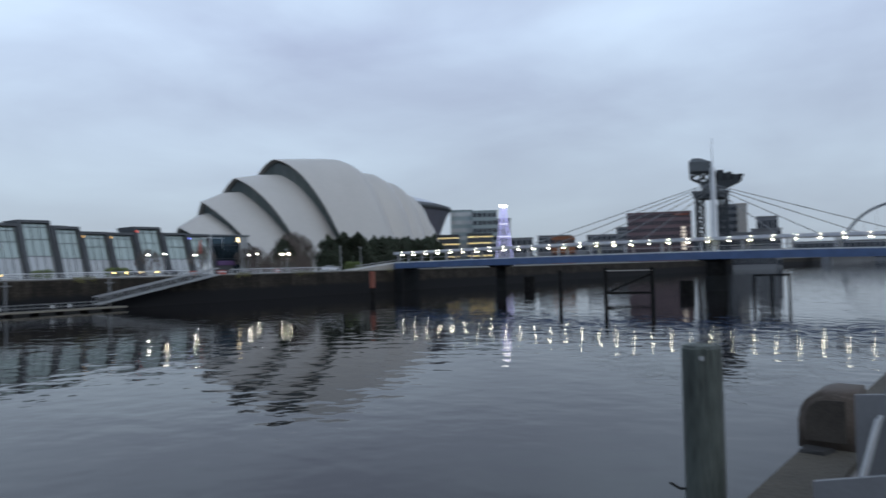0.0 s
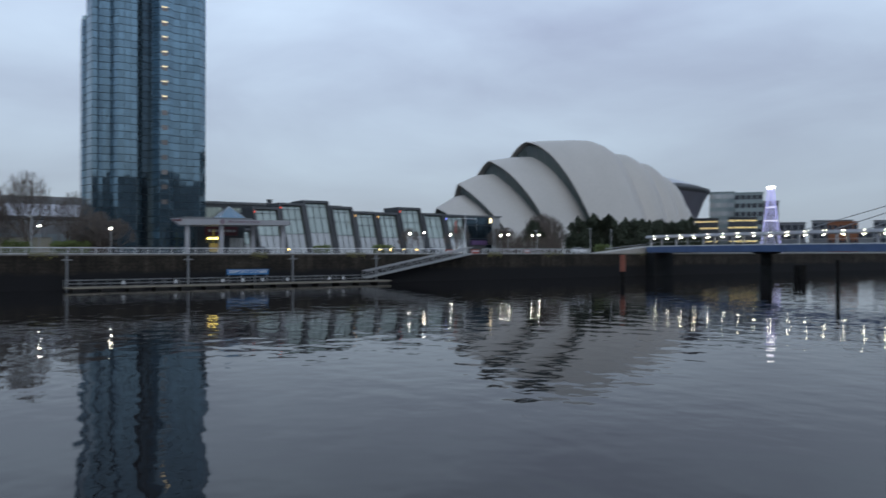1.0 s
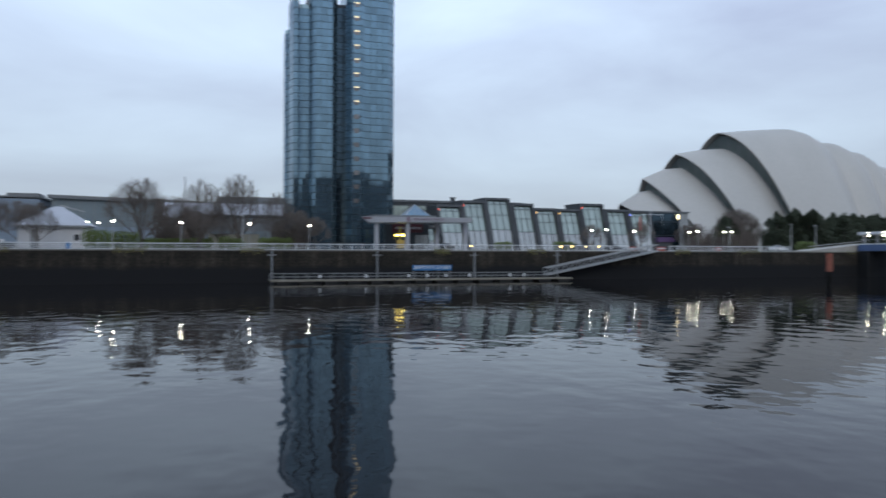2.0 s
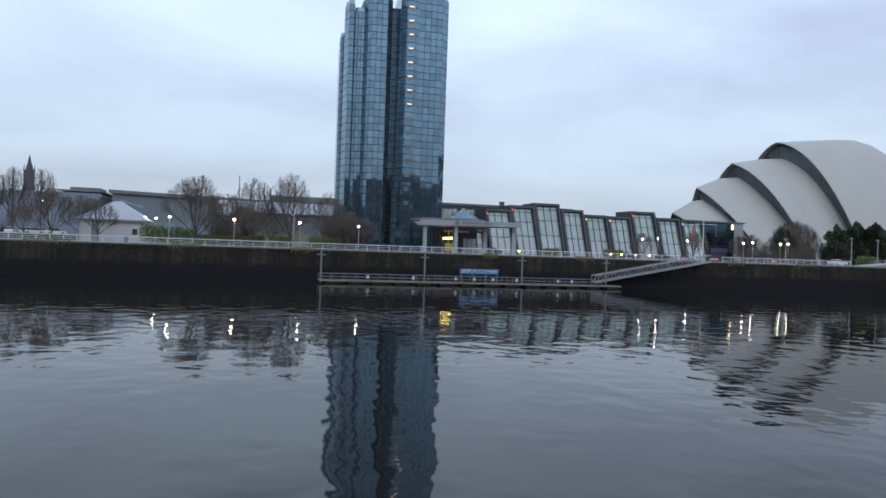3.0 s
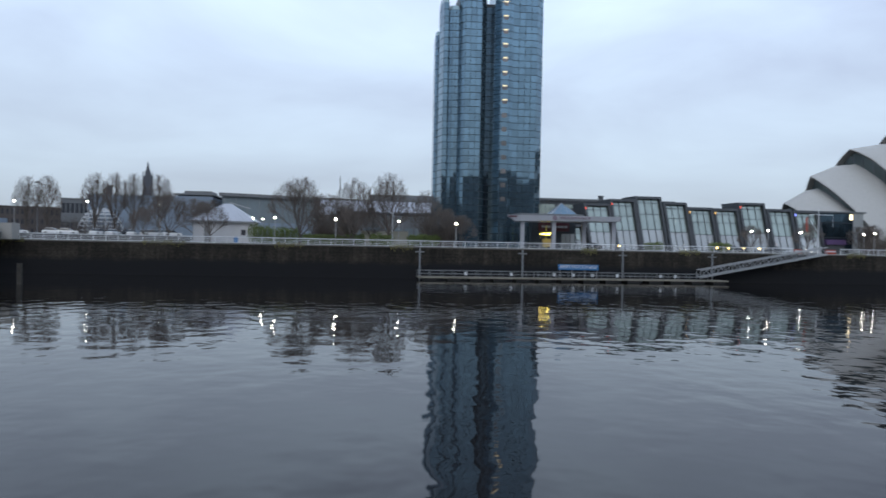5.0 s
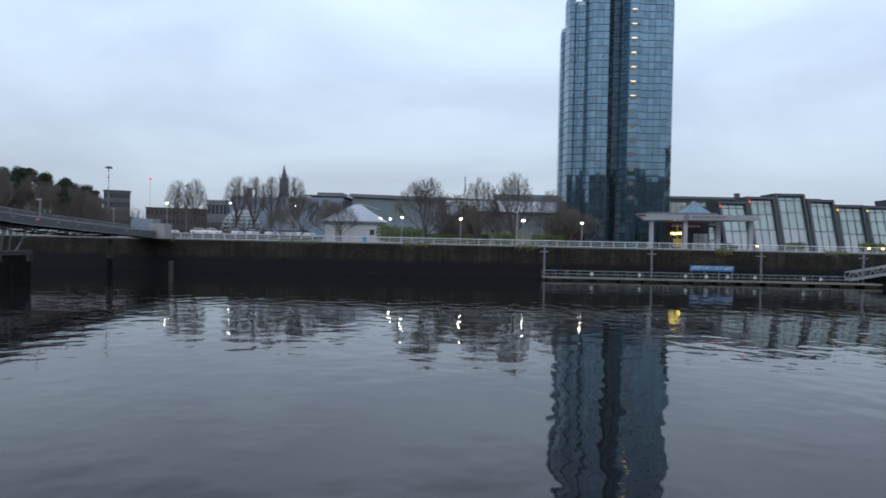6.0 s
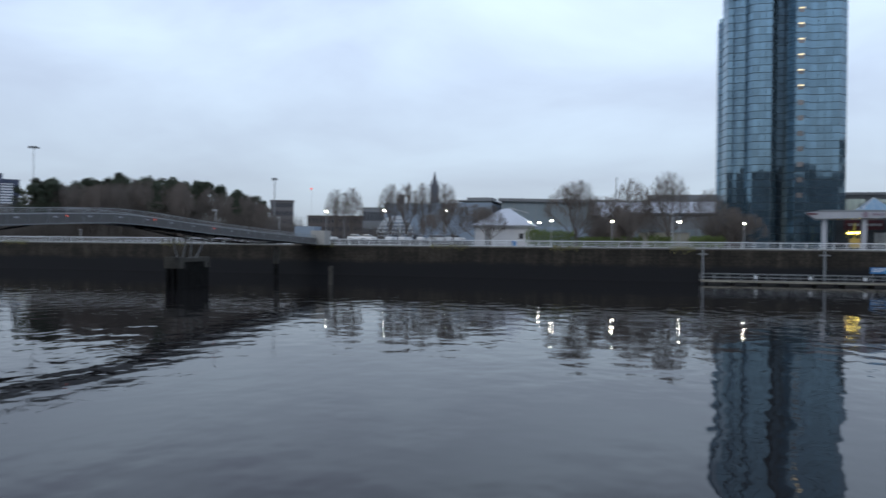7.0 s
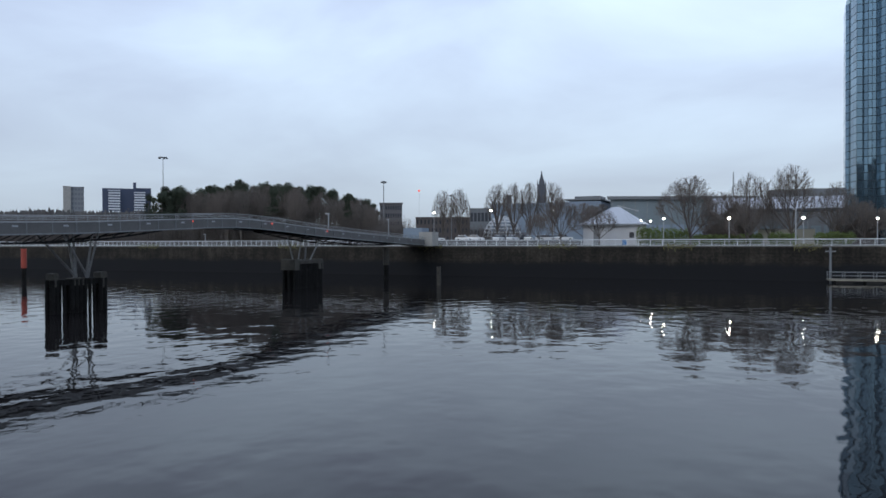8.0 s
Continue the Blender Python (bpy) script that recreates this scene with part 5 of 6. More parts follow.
def leaf_clump(bm, rng, c, rx, ry, rz, n, size):
    """Small leaf blades scattered through an uneven ball."""
    for _ in range(n):
        v = Vector((rng.gauss(0, 1), rng.gauss(0, 1), rng.gauss(0, 1))).normalized() * rng.uniform(0.55, 1.08)
        p = Vector((c[0] + v.x * rx, c[1] + v.y * ry, c[2] + v.z * rz))
        if p.z < 0.05:
            p.z = 0.05 + rng.random() * 0.3
        a = Vector((rng.gauss(0, 1), rng.gauss(0, 1), rng.gauss(0, 1))).normalized() * size * rng.uniform(0.6, 1.4)
        b_ = a.orthogonal().normalized() * size * rng.uniform(0.5, 1.1)
        bm.faces.new([bm.verts.new(w) for w in (p - a, p + b_ * 0.6, p + a, p - b_ * 0.6)])


def conifer(seed, at, h, w, label, group):
    rng = random.Random(seed)
    ob = thing("evergreen_tree", at, label, "tree", group)
    bm = B()
    rod(bm, (0, 0, 0), (0, 0, h * 0.9), 0.2, 0.05, 7)
    part("trunk", bm, BARK, ob)
    bm = B()
    for k in range(34):
        a, u = rng.uniform(0, 6.28), rng.random()
        rr = w * (1 - u ** 2.0) ** 0.75 * rng.uniform(0.35, 0.95)
        leaf_clump(bm, rng, (math.cos(a) * rr, math.sin(a) * rr, 0.6 + h * 0.84 * u), w * (0.52 - 0.3 * u), w * (0.52 - 0.3 * u), h * 0.11, 95, 0.26)
    part("crown", bm, LEAF, ob, "dense dark green foliage")
    return ob


screen = [conifer(40, (154, 162, QUAY), 9.2, 2.6, "dark evergreen screening the auditorium", "evergreens by the auditorium"),
          conifer(41, (159, 163, QUAY), 8.2, 2.9, "dark evergreen screening the auditorium", "evergreens by the auditorium"),
          conifer(42, (136, 164, QUAY), 9.4, 3.2, "broad dark evergreen among bare shrubs", "evergreens by the auditorium")]
for i in range(31):
    x = 152.0 + i * 1.85 + random.uniform(-0.9, 0.9)
    copy_thing(screen[i % 2], pose(x, 163.5 + random.uniform(-2, 3), QUAY, 0, 0, random.uniform(0, 360)) @ Matrix.Scale(random.uniform(0.98, 1.36) * (1.0 if i < 20 else 1.06), 4))
for x, y, k in ((139.5, 166, 0.95), (143.5, 168, 0.7), (147.0, 167, 0.66)):
    copy_thing(screen[2], pose(x, y, QUAY, 0, 0, x * 7) @ Matrix.Scale(k, 4))
for i in range(12):
    copy_thing(screen[i % 2], pose(153.5 + i * 4.2, 166.5, QUAY, 0, 0, i * 77) @ Matrix.Scale(1.05 + 0.18 * (i * 5 % 7) / 7, 4))


def pine(seed, h, label):
    rng = random.Random(seed)
    ob = thing("pine_tree", (0, 0, QUAY), label, "tree", "pine wood beyond the footbridge")
    bm = B()
    lean = rng.uniform(-0.5, 0.5)
    rod(bm, (0, 0, 0), (lean, 0, h * 0.95), 0.19, 0.06, 6)
    for k in range(16):
        z = h * rng.uniform(0.25, 0.8)
        a = rng.uniform(0, 6.28)
        rod(bm, (lean * z / h, 0, z), (math.cos(a) * 1.6, math.sin(a) * 1.6, z + 0.9), 0.05, 0.02, 3)
    part("trunk", bm, BARK, ob)
    bm = B()
    for k in range(24):
        a, u = rng.uniform(0, 6.28), rng.random()
        rr = rng.uniform(0.2, 2.1) * (1.0 - 0.75 * u)
        s = rng.uniform(0.5, 1.1)
        leaf_clump(bm, rng, (lean + math.cos(a) * rr, math.sin(a) * rr, h * (0.5 + 0.49 * u)), s, s, s * 0.7, 60, 0.2)
    part("crown", bm, LEAF, ob, "ragged dark pine crown")
    return ob


# the wood: pines over bare birches, on a low mound
mound = B()
box(mound, -175, -82, 158, 215, QUAY - 0.06, QUAY + 0.03)
tagged(part("grass_bank", mound, GRASS), "rough winter grass under the wood", "grass", kind="structure")
PINES = [pine(60, 15.5, "tall thin pine with a ragged dark crown"), pine(61, 14.0, "tall thin pine with a ragged dark crown"), pine(62, 16.5, "tall thin pine with a ragged dark crown")]
PINES[0].location = (-152, 166, QUAY)
PINES[1].location = (-150, 168, QUAY)
PINES[2].location = (-122, 176, QUAY)
rngw = random.Random(77)
CREST = [(24, 9.5), (26.8, 10.4), (28.2, 12.0), (30.3, 14.2), (32.1, 15.6), (35.3, 16.6), (37.2, 17.1), (39.6, 15.9), (41.6, 16.8), (44.5, 16.6)]


def crest(x, y):
    """Height of the wood's skyline over a spot, by its bearing: it falls away towards the bridge landing."""
    az = math.degrees(math.atan2(-x, y))
    for (a, ha), (b_, hb_) in zip(CREST, CREST[1:]):
        if az <= b_:
            return (ha + (hb_ - ha) * max(0.0, az - a) / (b_ - a)) * y / 165.0
    return CREST[-1][1] * y / 165.0


for i in range(120):
    y = 163 + 30 * rngw.random()
    x = -y * math.tan(radians(rngw.uniform(27.0, 42.4)))
    if rngw.random() < (0.7 if y > 176 else 0.2):
        s = crest(x, y) / (15.5, 14.0, 16.5)[i % 3] * rngw.uniform(0.88, 1.02)
        copy_thing(PINES[i % 3], pose(x, y, QUAY, 0, 0, rngw.uniform(0, 360)) @ Matrix.Scale(s, 4))
    else:
        src = 3 if i % 5 else 1
        again(src, x, y, crest(x, y) / (16.8 if src == 3 else 15.8) * rngw.uniform(0.84, 1.0), rngw.uniform(0, 360))
for i in range(11):
    x, y = -153.5 + i * 0.95, 160.5 + 5 * rngw.random()
    copy_thing(PINES[i % 3], pose(x, y, QUAY, 0, 0, rngw.uniform(0, 360)) @ Matrix.Scale(crest(x, y) / (15.5, 14.0, 16.5)[i % 3] * rngw.uniform(0.85, 1.03), 4))
for i in range(34):
    y = 178 + 10 * rngw.random()
    x = -y * math.tan(radians(26.9 + i * 0.36 + 0.2 * rngw.random()))
    copy_thing(PINES[i % 3], pose(x, y, QUAY, 0, 0, rngw.uniform(0, 360)) @ Matrix.Scale(crest(x, y) / (15.5, 14.0, 16.5)[i % 3] * rngw.uniform(0.80, 1.04), 4))
brush = B()
for i in range(260):
    x, y = -155 + 72 * rngw.random(), 160 + 34 * rngw.random()
    for k in range(34):
        a = rngw.uniform(0, 6.28)
        l = rngw.uniform(2.0, 8.0)
        p = Vector((x + rngw.gauss(0, 0.8), y + rngw.gauss(0, 0.8), QUAY))
        rod(brush, p, p + Vector((math.cos(a) * l * 0.22, math.sin(a) * l * 0.22, l)), 0.05, 0.015, 3)
tagged(part("undergrowth", brush, TWIG), "tangled bare brown undergrowth in the wood", "undergrowth", kind="stuff")

# shrubs: leafy hedge, bare brown thickets
def hedge(x0, x1, y, h, label):
    ob = thing("hedge", ((x0 + x1) / 2, y, QUAY), label, "hedge", "clipped hedges on the promenade")
    rng = random.Random(int(x0 * 7))
    bm = B()
    n = max(2, int((x1 - x0) / 1.0))
    for i in range(n):
        u = (i + 0.5) / n
        hh = (h + 0.5) * rng.uniform(0.92, 1.04)
        leaf_clump(bm, rng, ((u - 0.5) * (x1 - x0), rng.uniform(-0.3, 0.3), hh * 0.52), 0.95, 1.0, hh * 0.5, 520, 0.17)
    part("foliage", bm, HEDGE, ob)
    return ob


hedge(-20.0, -15.8, 160, 3.3, "bright clipped green hedge beside the white hut")
hedge(-15.6, -9.8, 160, 3.0, "long clipped green hedge by the lamps")
hedge(-9.0, -1.0, 161, 1.7, "low green hedge under the bare trees")
hedge(-0.5, 4.0, 161, 1.9, "low green hedge under the bare trees")
hedge(5.5, 10.0, 158, 1.9, "low green hedge by the pale wall")
hedge(13.5, 20.0, 158, 2.0, "low green hedge near the tower")
hedge(83.0, 88.0, 160, 1.6, "dark low shrub before the glass hall")
hedge(71.0, 75.0, 168, 1.5, "dark low shrub before the glass hall")
hedge(140.5, 146.0, 143, 2.0, "olive shrub by the ramp")
thicket = B()
rngt = random.Random(5)
for cx, cy, w, h, n in ((-2.5, 165, 6, 8.5, 900), (20.5, 163, 5, 8.5, 700), (142, 166, 8, 8.0, 1000), (131, 168, 5, 7.5, 500), (-66, 205, 14, 8, 800), (148, 176, 4.5, 11.5, 500), (136.5, 163, 6, 5.5, 500)):
    for i in range(n):
        a = rngt.uniform(0, 6.28)
        rr = w * math.sqrt(rngt.random())
        l = h * (0.45 + 0.55 * rngt.random()) * (1 - 0.5 * (rr / w) ** 2)
        p = Vector((cx + math.cos(a) * rr * 0.7, cy + math.sin(a) * rr * 0.5, QUAY))
        rod(thicket, p, p + Vector((math.cos(a) * l * 0.3, math.sin(a) * l * 0.2, l)), 0.04, 0.012, 3)
tagged(part("thicket", thicket, TWIG), "bare brown shrub thickets on the promenade", "shrubs", kind="stuff")
weeds = B()
for x0, x1 in ((-34, -27), (8, 12), (96, 100), (-128, -122), (43, 46), (143, 152), (-58, -53), (-90, -84), (62, 66), (112, 118), (-12, -7)):
    for i in range(260):
        p = Vector((rngt.uniform(x0, x1), WALL + rngt.uniform(-0.15, 0.3), QUAY - 0.05 - abs(rngt.gauss(0, 0.35))))
        a = Vector((rngt.gauss(0, 0.18), -0.06, rngt.uniform(0.2, 0.7)))
        weeds.faces.new([weeds.verts.new(v) for v in (p, p + Vector((0.09, 0, 0)), p + a)])
tagged(part("quay_weeds", weeds, WEED), "yellow-green weeds sprouting from the coping", "weeds", kind="stuff")

# ---- white hut ----
hut = thing("white_hut", (-26.3, 168, QUAY), "white rendered hut with a pale pyramid roof", "hut")
bm = B()
box(bm, -6.2, 6.2, -3, 8, 0, 4.6)
part("wall", bm, WHITEWALL, hut)
bm = B()
hexa(bm, [(-6.9, -3.7, 4.6), (6.9, -3.7, 4.6), (6.9, 8.7, 4.6), (-6.9, 8.7, 4.6)], [(-0.3, 1.9, 8.6), (0.9, 1.9, 8.6), (0.9, 3.1, 8.6), (-0.3, 3.1, 8.6)])
roof = part("roof", bm, PALEROOF, hut, "pale ribbed pyramid roof")
for k in range(9):
    bm = B()
    u = -6.2 + k * 1.55
    rod(bm, (u, -3.72, 4.64), (u * 0.16 + 0.3, 1.85, 8.5), 0.06, n=4)
    part("roof_rib", bm, PALEROOF, roof)
bm = B()
box(bm, -6.95, 6.95, -3.78, -3.6, 4.25, 4.62)
part("eaves_board", bm, GREYST, hut)
bm = B()
box(bm, 3.9, 4.9, -3.06, -2.98, 1.6, 2.8)
part("window", bm, DARKW, hut, "small dark square window")
bm = B()
box(bm, -3.9, -2.7, -3.05, -2.98, 0, 3.6)
part("door", bm, GREYST, hut)
bm = B()
beam(bm, (0.6, 2.5, 8.9), (5.2, 2.5, 7.6), 0.25, 0.2)
part("ridge_bar", bm, PALEST, hut)
bin_ob = thing("blue_bin", (-21.6, 152, QUAY), "small blue waste bin by the railing", "bin")
bm = B()
rod(bm, (0, 0, 0), (0, 0, 1.0), 0.42, 0.48, 12)
part("body", bm, SIGNBLUE, bin_ob)
bm = B()
rod(bm, (0, 0, 1.0), (0, 0, 1.25), 0.5, 0.2, 12)
part("lid", bm, SIGNBLUE, bin_ob)
garden_wall = thing("garden_wall", (11.5, 166, QUAY), "low pale rendered garden wall", "wall")
bm = B()
box(bm, -8, 2.6, 0, 0.4, 0, 3.1)
part("wall", bm, CREAM, garden_wall)
bm = B()
box(bm, -8.1, 2.7, -0.1, 0.5, 3.1, 3.25)
part("coping", bm, PALECONC, garden_wall)


# ---- raised car park ----
bm = B()
hexa(bm, [(-88, 174, QUAY - 0.3), (-36, 174, QUAY - 0.3), (-36, 203, QUAY - 0.3), (-88, 203, QUAY - 0.3)],
     [(-87, 175, QUAY + 1.0), (-37, 175, QUAY + 1.0), (-37, 202, QUAY + 1.0), (-87, 202, QUAY + 1.0)])
tagged(part("car_park", bm, CITY), "raised dark asphalt car park behind the promenade", "car park", kind="structure")

# ---- parked cars ----
def car(seed, at, turn, paint, label):
    ob = thing("car", at, label, "car", "parked cars")
    ob.rotation_euler = (0, 0, radians(turn))
    bm = B()
    hexa(bm, [(-2.1, -0.85, 0.3), (2.1, -0.85, 0.3), (2.1, 0.85, 0.3), (-2.1, 0.85, 0.3)], [(-2.15, -0.85, 0.72), (2.1, -0.85, 0.68), (2.1, 0.85, 0.68), (-2.15, 0.85, 0.72)])
    hexa(bm, [(-2.15, -0.85, 0.72), (2.1, -0.85, 0.68), (2.1, 0.85, 0.68), (-2.15, 0.85, 0.72)], [(-2.05, -0.78, 0.95), (1.95, -0.78, 0.86), (1.95, 0.78, 0.86), (-2.05, 0.78, 0.95)])
    body = part("body", bm, paint, ob)
    bm = B()
    hexa(bm, [(-1.9, -0.76, 0.95), (1.0, -0.76, 0.9), (1.0, 0.76, 0.9), (-1.9, 0.76, 0.95)], [(-1.35, -0.62, 1.42), (0.25, -0.62, 1.44), (0.25, 0.62, 1.44), (-1.35, 0.62, 1.42)])
    part("glasshouse", bm, DARKW, ob, "dark car windows")
    bm = B()
    hexa(bm, [(-1.35, -0.63, 1.425), (0.25, -0.63, 1.445), (0.25, 0.63, 1.445), (-1.35, 0.63, 1.425)], [(-1.3, -0.58, 1.48), (0.2, -0.58, 1.5), (0.2, 0.58, 1.5), (-1.3, 0.58, 1.48)])
    part("roof", bm, paint, ob)
    for x in (-1.3, 1.3):
        for y in (-0.82, 0.82):
            bm = B()
            rod(bm, (x, y - 0.1, 0.32), (x, y + 0.1, 0.32), 0.32, n=14)
            wh = part("wheel", bm, BLACK, ob)
            bm = B()
            rod(bm, (x, y - 0.115, 0.32), (x, y + 0.115, 0.32), 0.18, n=10)
            part("rim", bm, PALEST, wh)
    for y in (-0.6, 0.6):
        bm = B()
        box(bm, 2.06, 2.12, y - 0.18, y + 0.18, 0.58, 0.7)
        part("headlight", bm, HEADL, body)
    return ob


white_car = car(1, (131.0, 139.2, QUAY), 4, WHITECAR, "white hatchback parked on the promenade")
for x, y, turn in ((-62.5, 178, 5), (-66.5, 180, 2), (-54.5, 184, 80), (-50.5, 185, 95), (-47.5, 184, 100), (-39.8, 178, 30), (-78.0, 190, 20), (-57.0, 180, 85), (-44.5, 181, 10)):
    c = copy_thing(white_car, pose(x, y, QUAY + 1.0, 0, 0, turn))
    tagged(c, "white car parked in the riverside car park")
dark_car = car(2, (-58.3, 187, QUAY + 1.0), 70, DARKCAR, "dark car parked in the riverside car park")
for x, y, turn in ((-44.0, 186, 95), (-70.5, 192, 10), (-52.5, 190, 80)):
    copy_thing(dark_car, pose(x, y, QUAY + 1.0, 0, 0, turn))
for x, y, turn in ((56.5, 163.5, 10), (88.0, 163, 2), (91.5, 165, 8), (101.0, 163, 4)):
    c = copy_thing(dark_car, pose(x, y, QUAY, 0, 0, turn))
    tagged(c, "dark car with lit headlamps before the hall")
for x, z in ((60.8, 6.35), (84.0, 6.3), (86.8, 6.35), (90.5, 6.3), (94.3, 6.25)):
    ob = thing("amber_lamp", (x, 158.5, QUAY), "low amber bollard lamp glowing by the drive", "bollard lamp", "amber bollard lamps")
    bm = B()
    rod(bm, (0, 0, 0), (0, 0, 0.75), 0.1, n=8)
    part("stem", bm, GREYST, ob)
    bm = B()
    ball(bm, (0, 0, 0.92), 0.24)
    part("globe", bm, AMBER, ob, "glowing amber globe")
for x, w in ((98.2, 1.6), (106.0, 2.2), (122.5, 1.5)):
    ob = thing("barrier", (x, 150, QUAY), "red and white plastic road barrier", "barrier")
    bm = B()
    box(bm, -w / 2, w / 2, -0.2, 0.2, 0, 0.95)
    part("body", bm, REDPAINT, ob)
    bm = B()
    box(bm, -w / 2 - 0.01, w / 2 + 0.01, -0.22, -0.205, 0.45, 0.7)
    part("stripe", bm, WHITE, ob)
flagpole = thing("signal_mast", (103.0, 150, QUAY), "white signal mast with a yard arm and pennant", "mast")
bm = B()
rod(bm, (0, 0, 0), (0, 0, 9.9), 0.16, 0.07, 8)
part("pole", bm, WHITE, flagpole)
bm = B()
rod(bm, (-2.4, 0, 8.6), (3.6, 0, 8.6), 0.06, n=6)
part("yard_arm", bm, WHITE, flagpole)
bm = B()
rod(bm, (0, 0, 4.5), (-2.0, 0, 7.5), 0.05, n=5)
rod(bm, (3.4, 0, 8.6), (3.4, 0, 5.8), 0.03, n=5)
part("stay", bm, WHITE, flagpole)
bm = B()
hexa(bm, [(-2.9, 0, 5.0), (-2.5, 0, 4.8), (-2.5, 0.05, 4.8), (-2.9, 0.05, 5.0)], [(-3.0, 0, 7.6), (-2.5, 0, 8.2), (-2.5, 0.05, 8.2), (-3.0, 0.05, 7.6)])
part("pennant", bm, REDPAINT, flagpole)
marquee = thing("purple_kiosk", (123.0, 172, QUAY), "small purple kiosk by the link block", "kiosk")
bm = B()
box(bm, -2.4, 2.4, 0, 4, 0, 2.3)
part("body", bm, HFRAME, marquee)
bm = B()
hexa(bm, [(-2.8, -0.4, 2.3), (2.8, -0.4, 2.3), (2.8, 4.2, 2.3), (-2.8, 4.2, 2.3)], [(-2.6, 0, 3.6), (2.6, 0, 3.6), (2.6, 4, 3.6), (-2.6, 4, 3.6)])
part("roof", bm, PURPLE, marquee)

# ---- sheds and halls behind the car park ----
shed = thing("pale_blue_shed", (-58, 262, QUAY), "long pale blue clad exhibition shed", "building")
for k in range(12):
    bm = B()
    box(bm, -28 + k * 3.4, -28 + k * 3.4 + 3.34, 0, 0.15, 0, 14.6 + (0.5 if k > 7 else 0))
    part("wall_panel", bm, SHED, shed)
bm = B()
box(bm, -28, 12.8, 0.15, 40, 0, 14.9)
part("body", bm, SHED, shed)
bm = B()
box(bm, 0, 12.9, -0.3, 40, 15.5, 16.0)
box(bm, 3, 12, 2, 14, 16.0, 17.0)
part("roof", bm, ROOFM, shed)
bighall = thing("grey_roofed_hall", (-5, 262, QUAY), "large exhibition hall with a long grey roof edge", "building")
bm = B()
hexa(bm, [(-38, -1, 15.5), (90, -1, 12.6), (90, 40, 12.6), (-38, 40, 15.5)], [(-38, -1, 16.6), (90, -1, 13.6), (90, 40, 14.4), (-38, 40, 17.4)])
part("roof", bm, ROOFM, bighall)
bm = B()
hexa(bm, [(-37, 0, 0), (90, 0, 0), (90, 38, 0), (-37, 38, 0)], [(-37, 0, 15.46), (90, 0, 12.59), (90, 38, 12.59), (-37, 38, 15.46)])
part("wall", bm, SHED2, bighall)
for k in range(24):
    bm = B()
    box(bm, -30 + k * 4.6, -30 + k * 4.6 + 3.8, -0.12, 0, 1.0, 6.5)
    part("window", bm, SHED, bighall)
for k in range(32):
    bm = B()
    box(bm, -36.5 + k * 3.95, -36.3 + k * 3.95, -0.1, -0.005, 6.6, 15.2 - k * 0.092)
    part("wall_rib", bm, GREYST, bighall)
roofglass = thing("glazed_concourse", (14, 226, QUAY), "low concourse with a pale sloping glazed roof", "building")
bm = B()
hexa(bm, [(-22, 0, 8.6), (14, 0, 8.6), (14, 10, 13.2), (-22, 10, 13.2)][::1], [(-22, 0, 9.0), (14, 0, 9.0), (14, 10, 13.6), (-22, 10, 13.6)])
part("sloping_roof", bm, PALEROOF, roofglass)
for k in range(13):
    bm = B()
    beam(bm, (-22 + k * 3, -0.05, 9.05), (-22 + k * 3, 10, 13.65), 0.14, 0.14)
    part("roof_bar", bm, GREYST, roofglass)
bm = B()
box(bm, -6, 14, 10, 22, 12.0, 15.8)
part("plant_deck", bm, ROOFM, roofglass)
bm = B()
box(bm, -22, 14, 0.2, 22, 0, 8.6)
part("wall", bm, ROOFM, roofglass)
for k in range(11):
    bm = B()
    box(bm, -21.5 + k * 3.2, -19.0 + k * 3.2, 0.08, 0.2, 1.0, 5.0)
    part("window", bm, SHED2, roofglass)
canopy2 = thing("dark_loading_canopy", (11, 205, QUAY), "dark flat loading canopy on slim posts", "canopy")
bm = B()
box(bm, -13, 14, 0, 8, 8.2, 9.0)
part("roof", bm, HFRAME, canopy2)
for k in range(7):
    bm = B()
    rod(bm, (-12 + k * 4.2, 0.5, 0), (-12 + k * 4.2, 0.5, 8.2), 0.15)
    part("post", bm, GREYST, canopy2)
dome = thing("white_frame_dome", (-67.0, 215, QUAY), "small white lattice dome tent", "tent")
for k in range(6):
    bm = B()
    a = k * math.pi / 6
    pts = [(6.2 * math.cos(t) * math.cos(a), 6.2 * math.cos(t) * math.sin(a), 8.6 * math.sin(t)) for t in (i * math.pi / 12 for i in range(13))]
    for p, q in zip(pts, pts[1:]):
        rod(bm, p, q, 0.12, n=4)
    part("rib", bm, WHITE, dome)
for z in (1.2, 2.4, 3.6, 4.8, 5.9, 6.9, 7.7):
    bm = B()
    r = 6.2 * math.sqrt(1 - (z / 8.6) ** 2)
    pts = [(r * math.cos(t), r * math.sin(t), z) for t in (i * math.pi / 10 for i in range(21))]
    for p, q in zip(pts, pts[1:]):
        rod(bm, p, q, 0.2, n=4)
    part("hoop", bm, WHITE, dome)


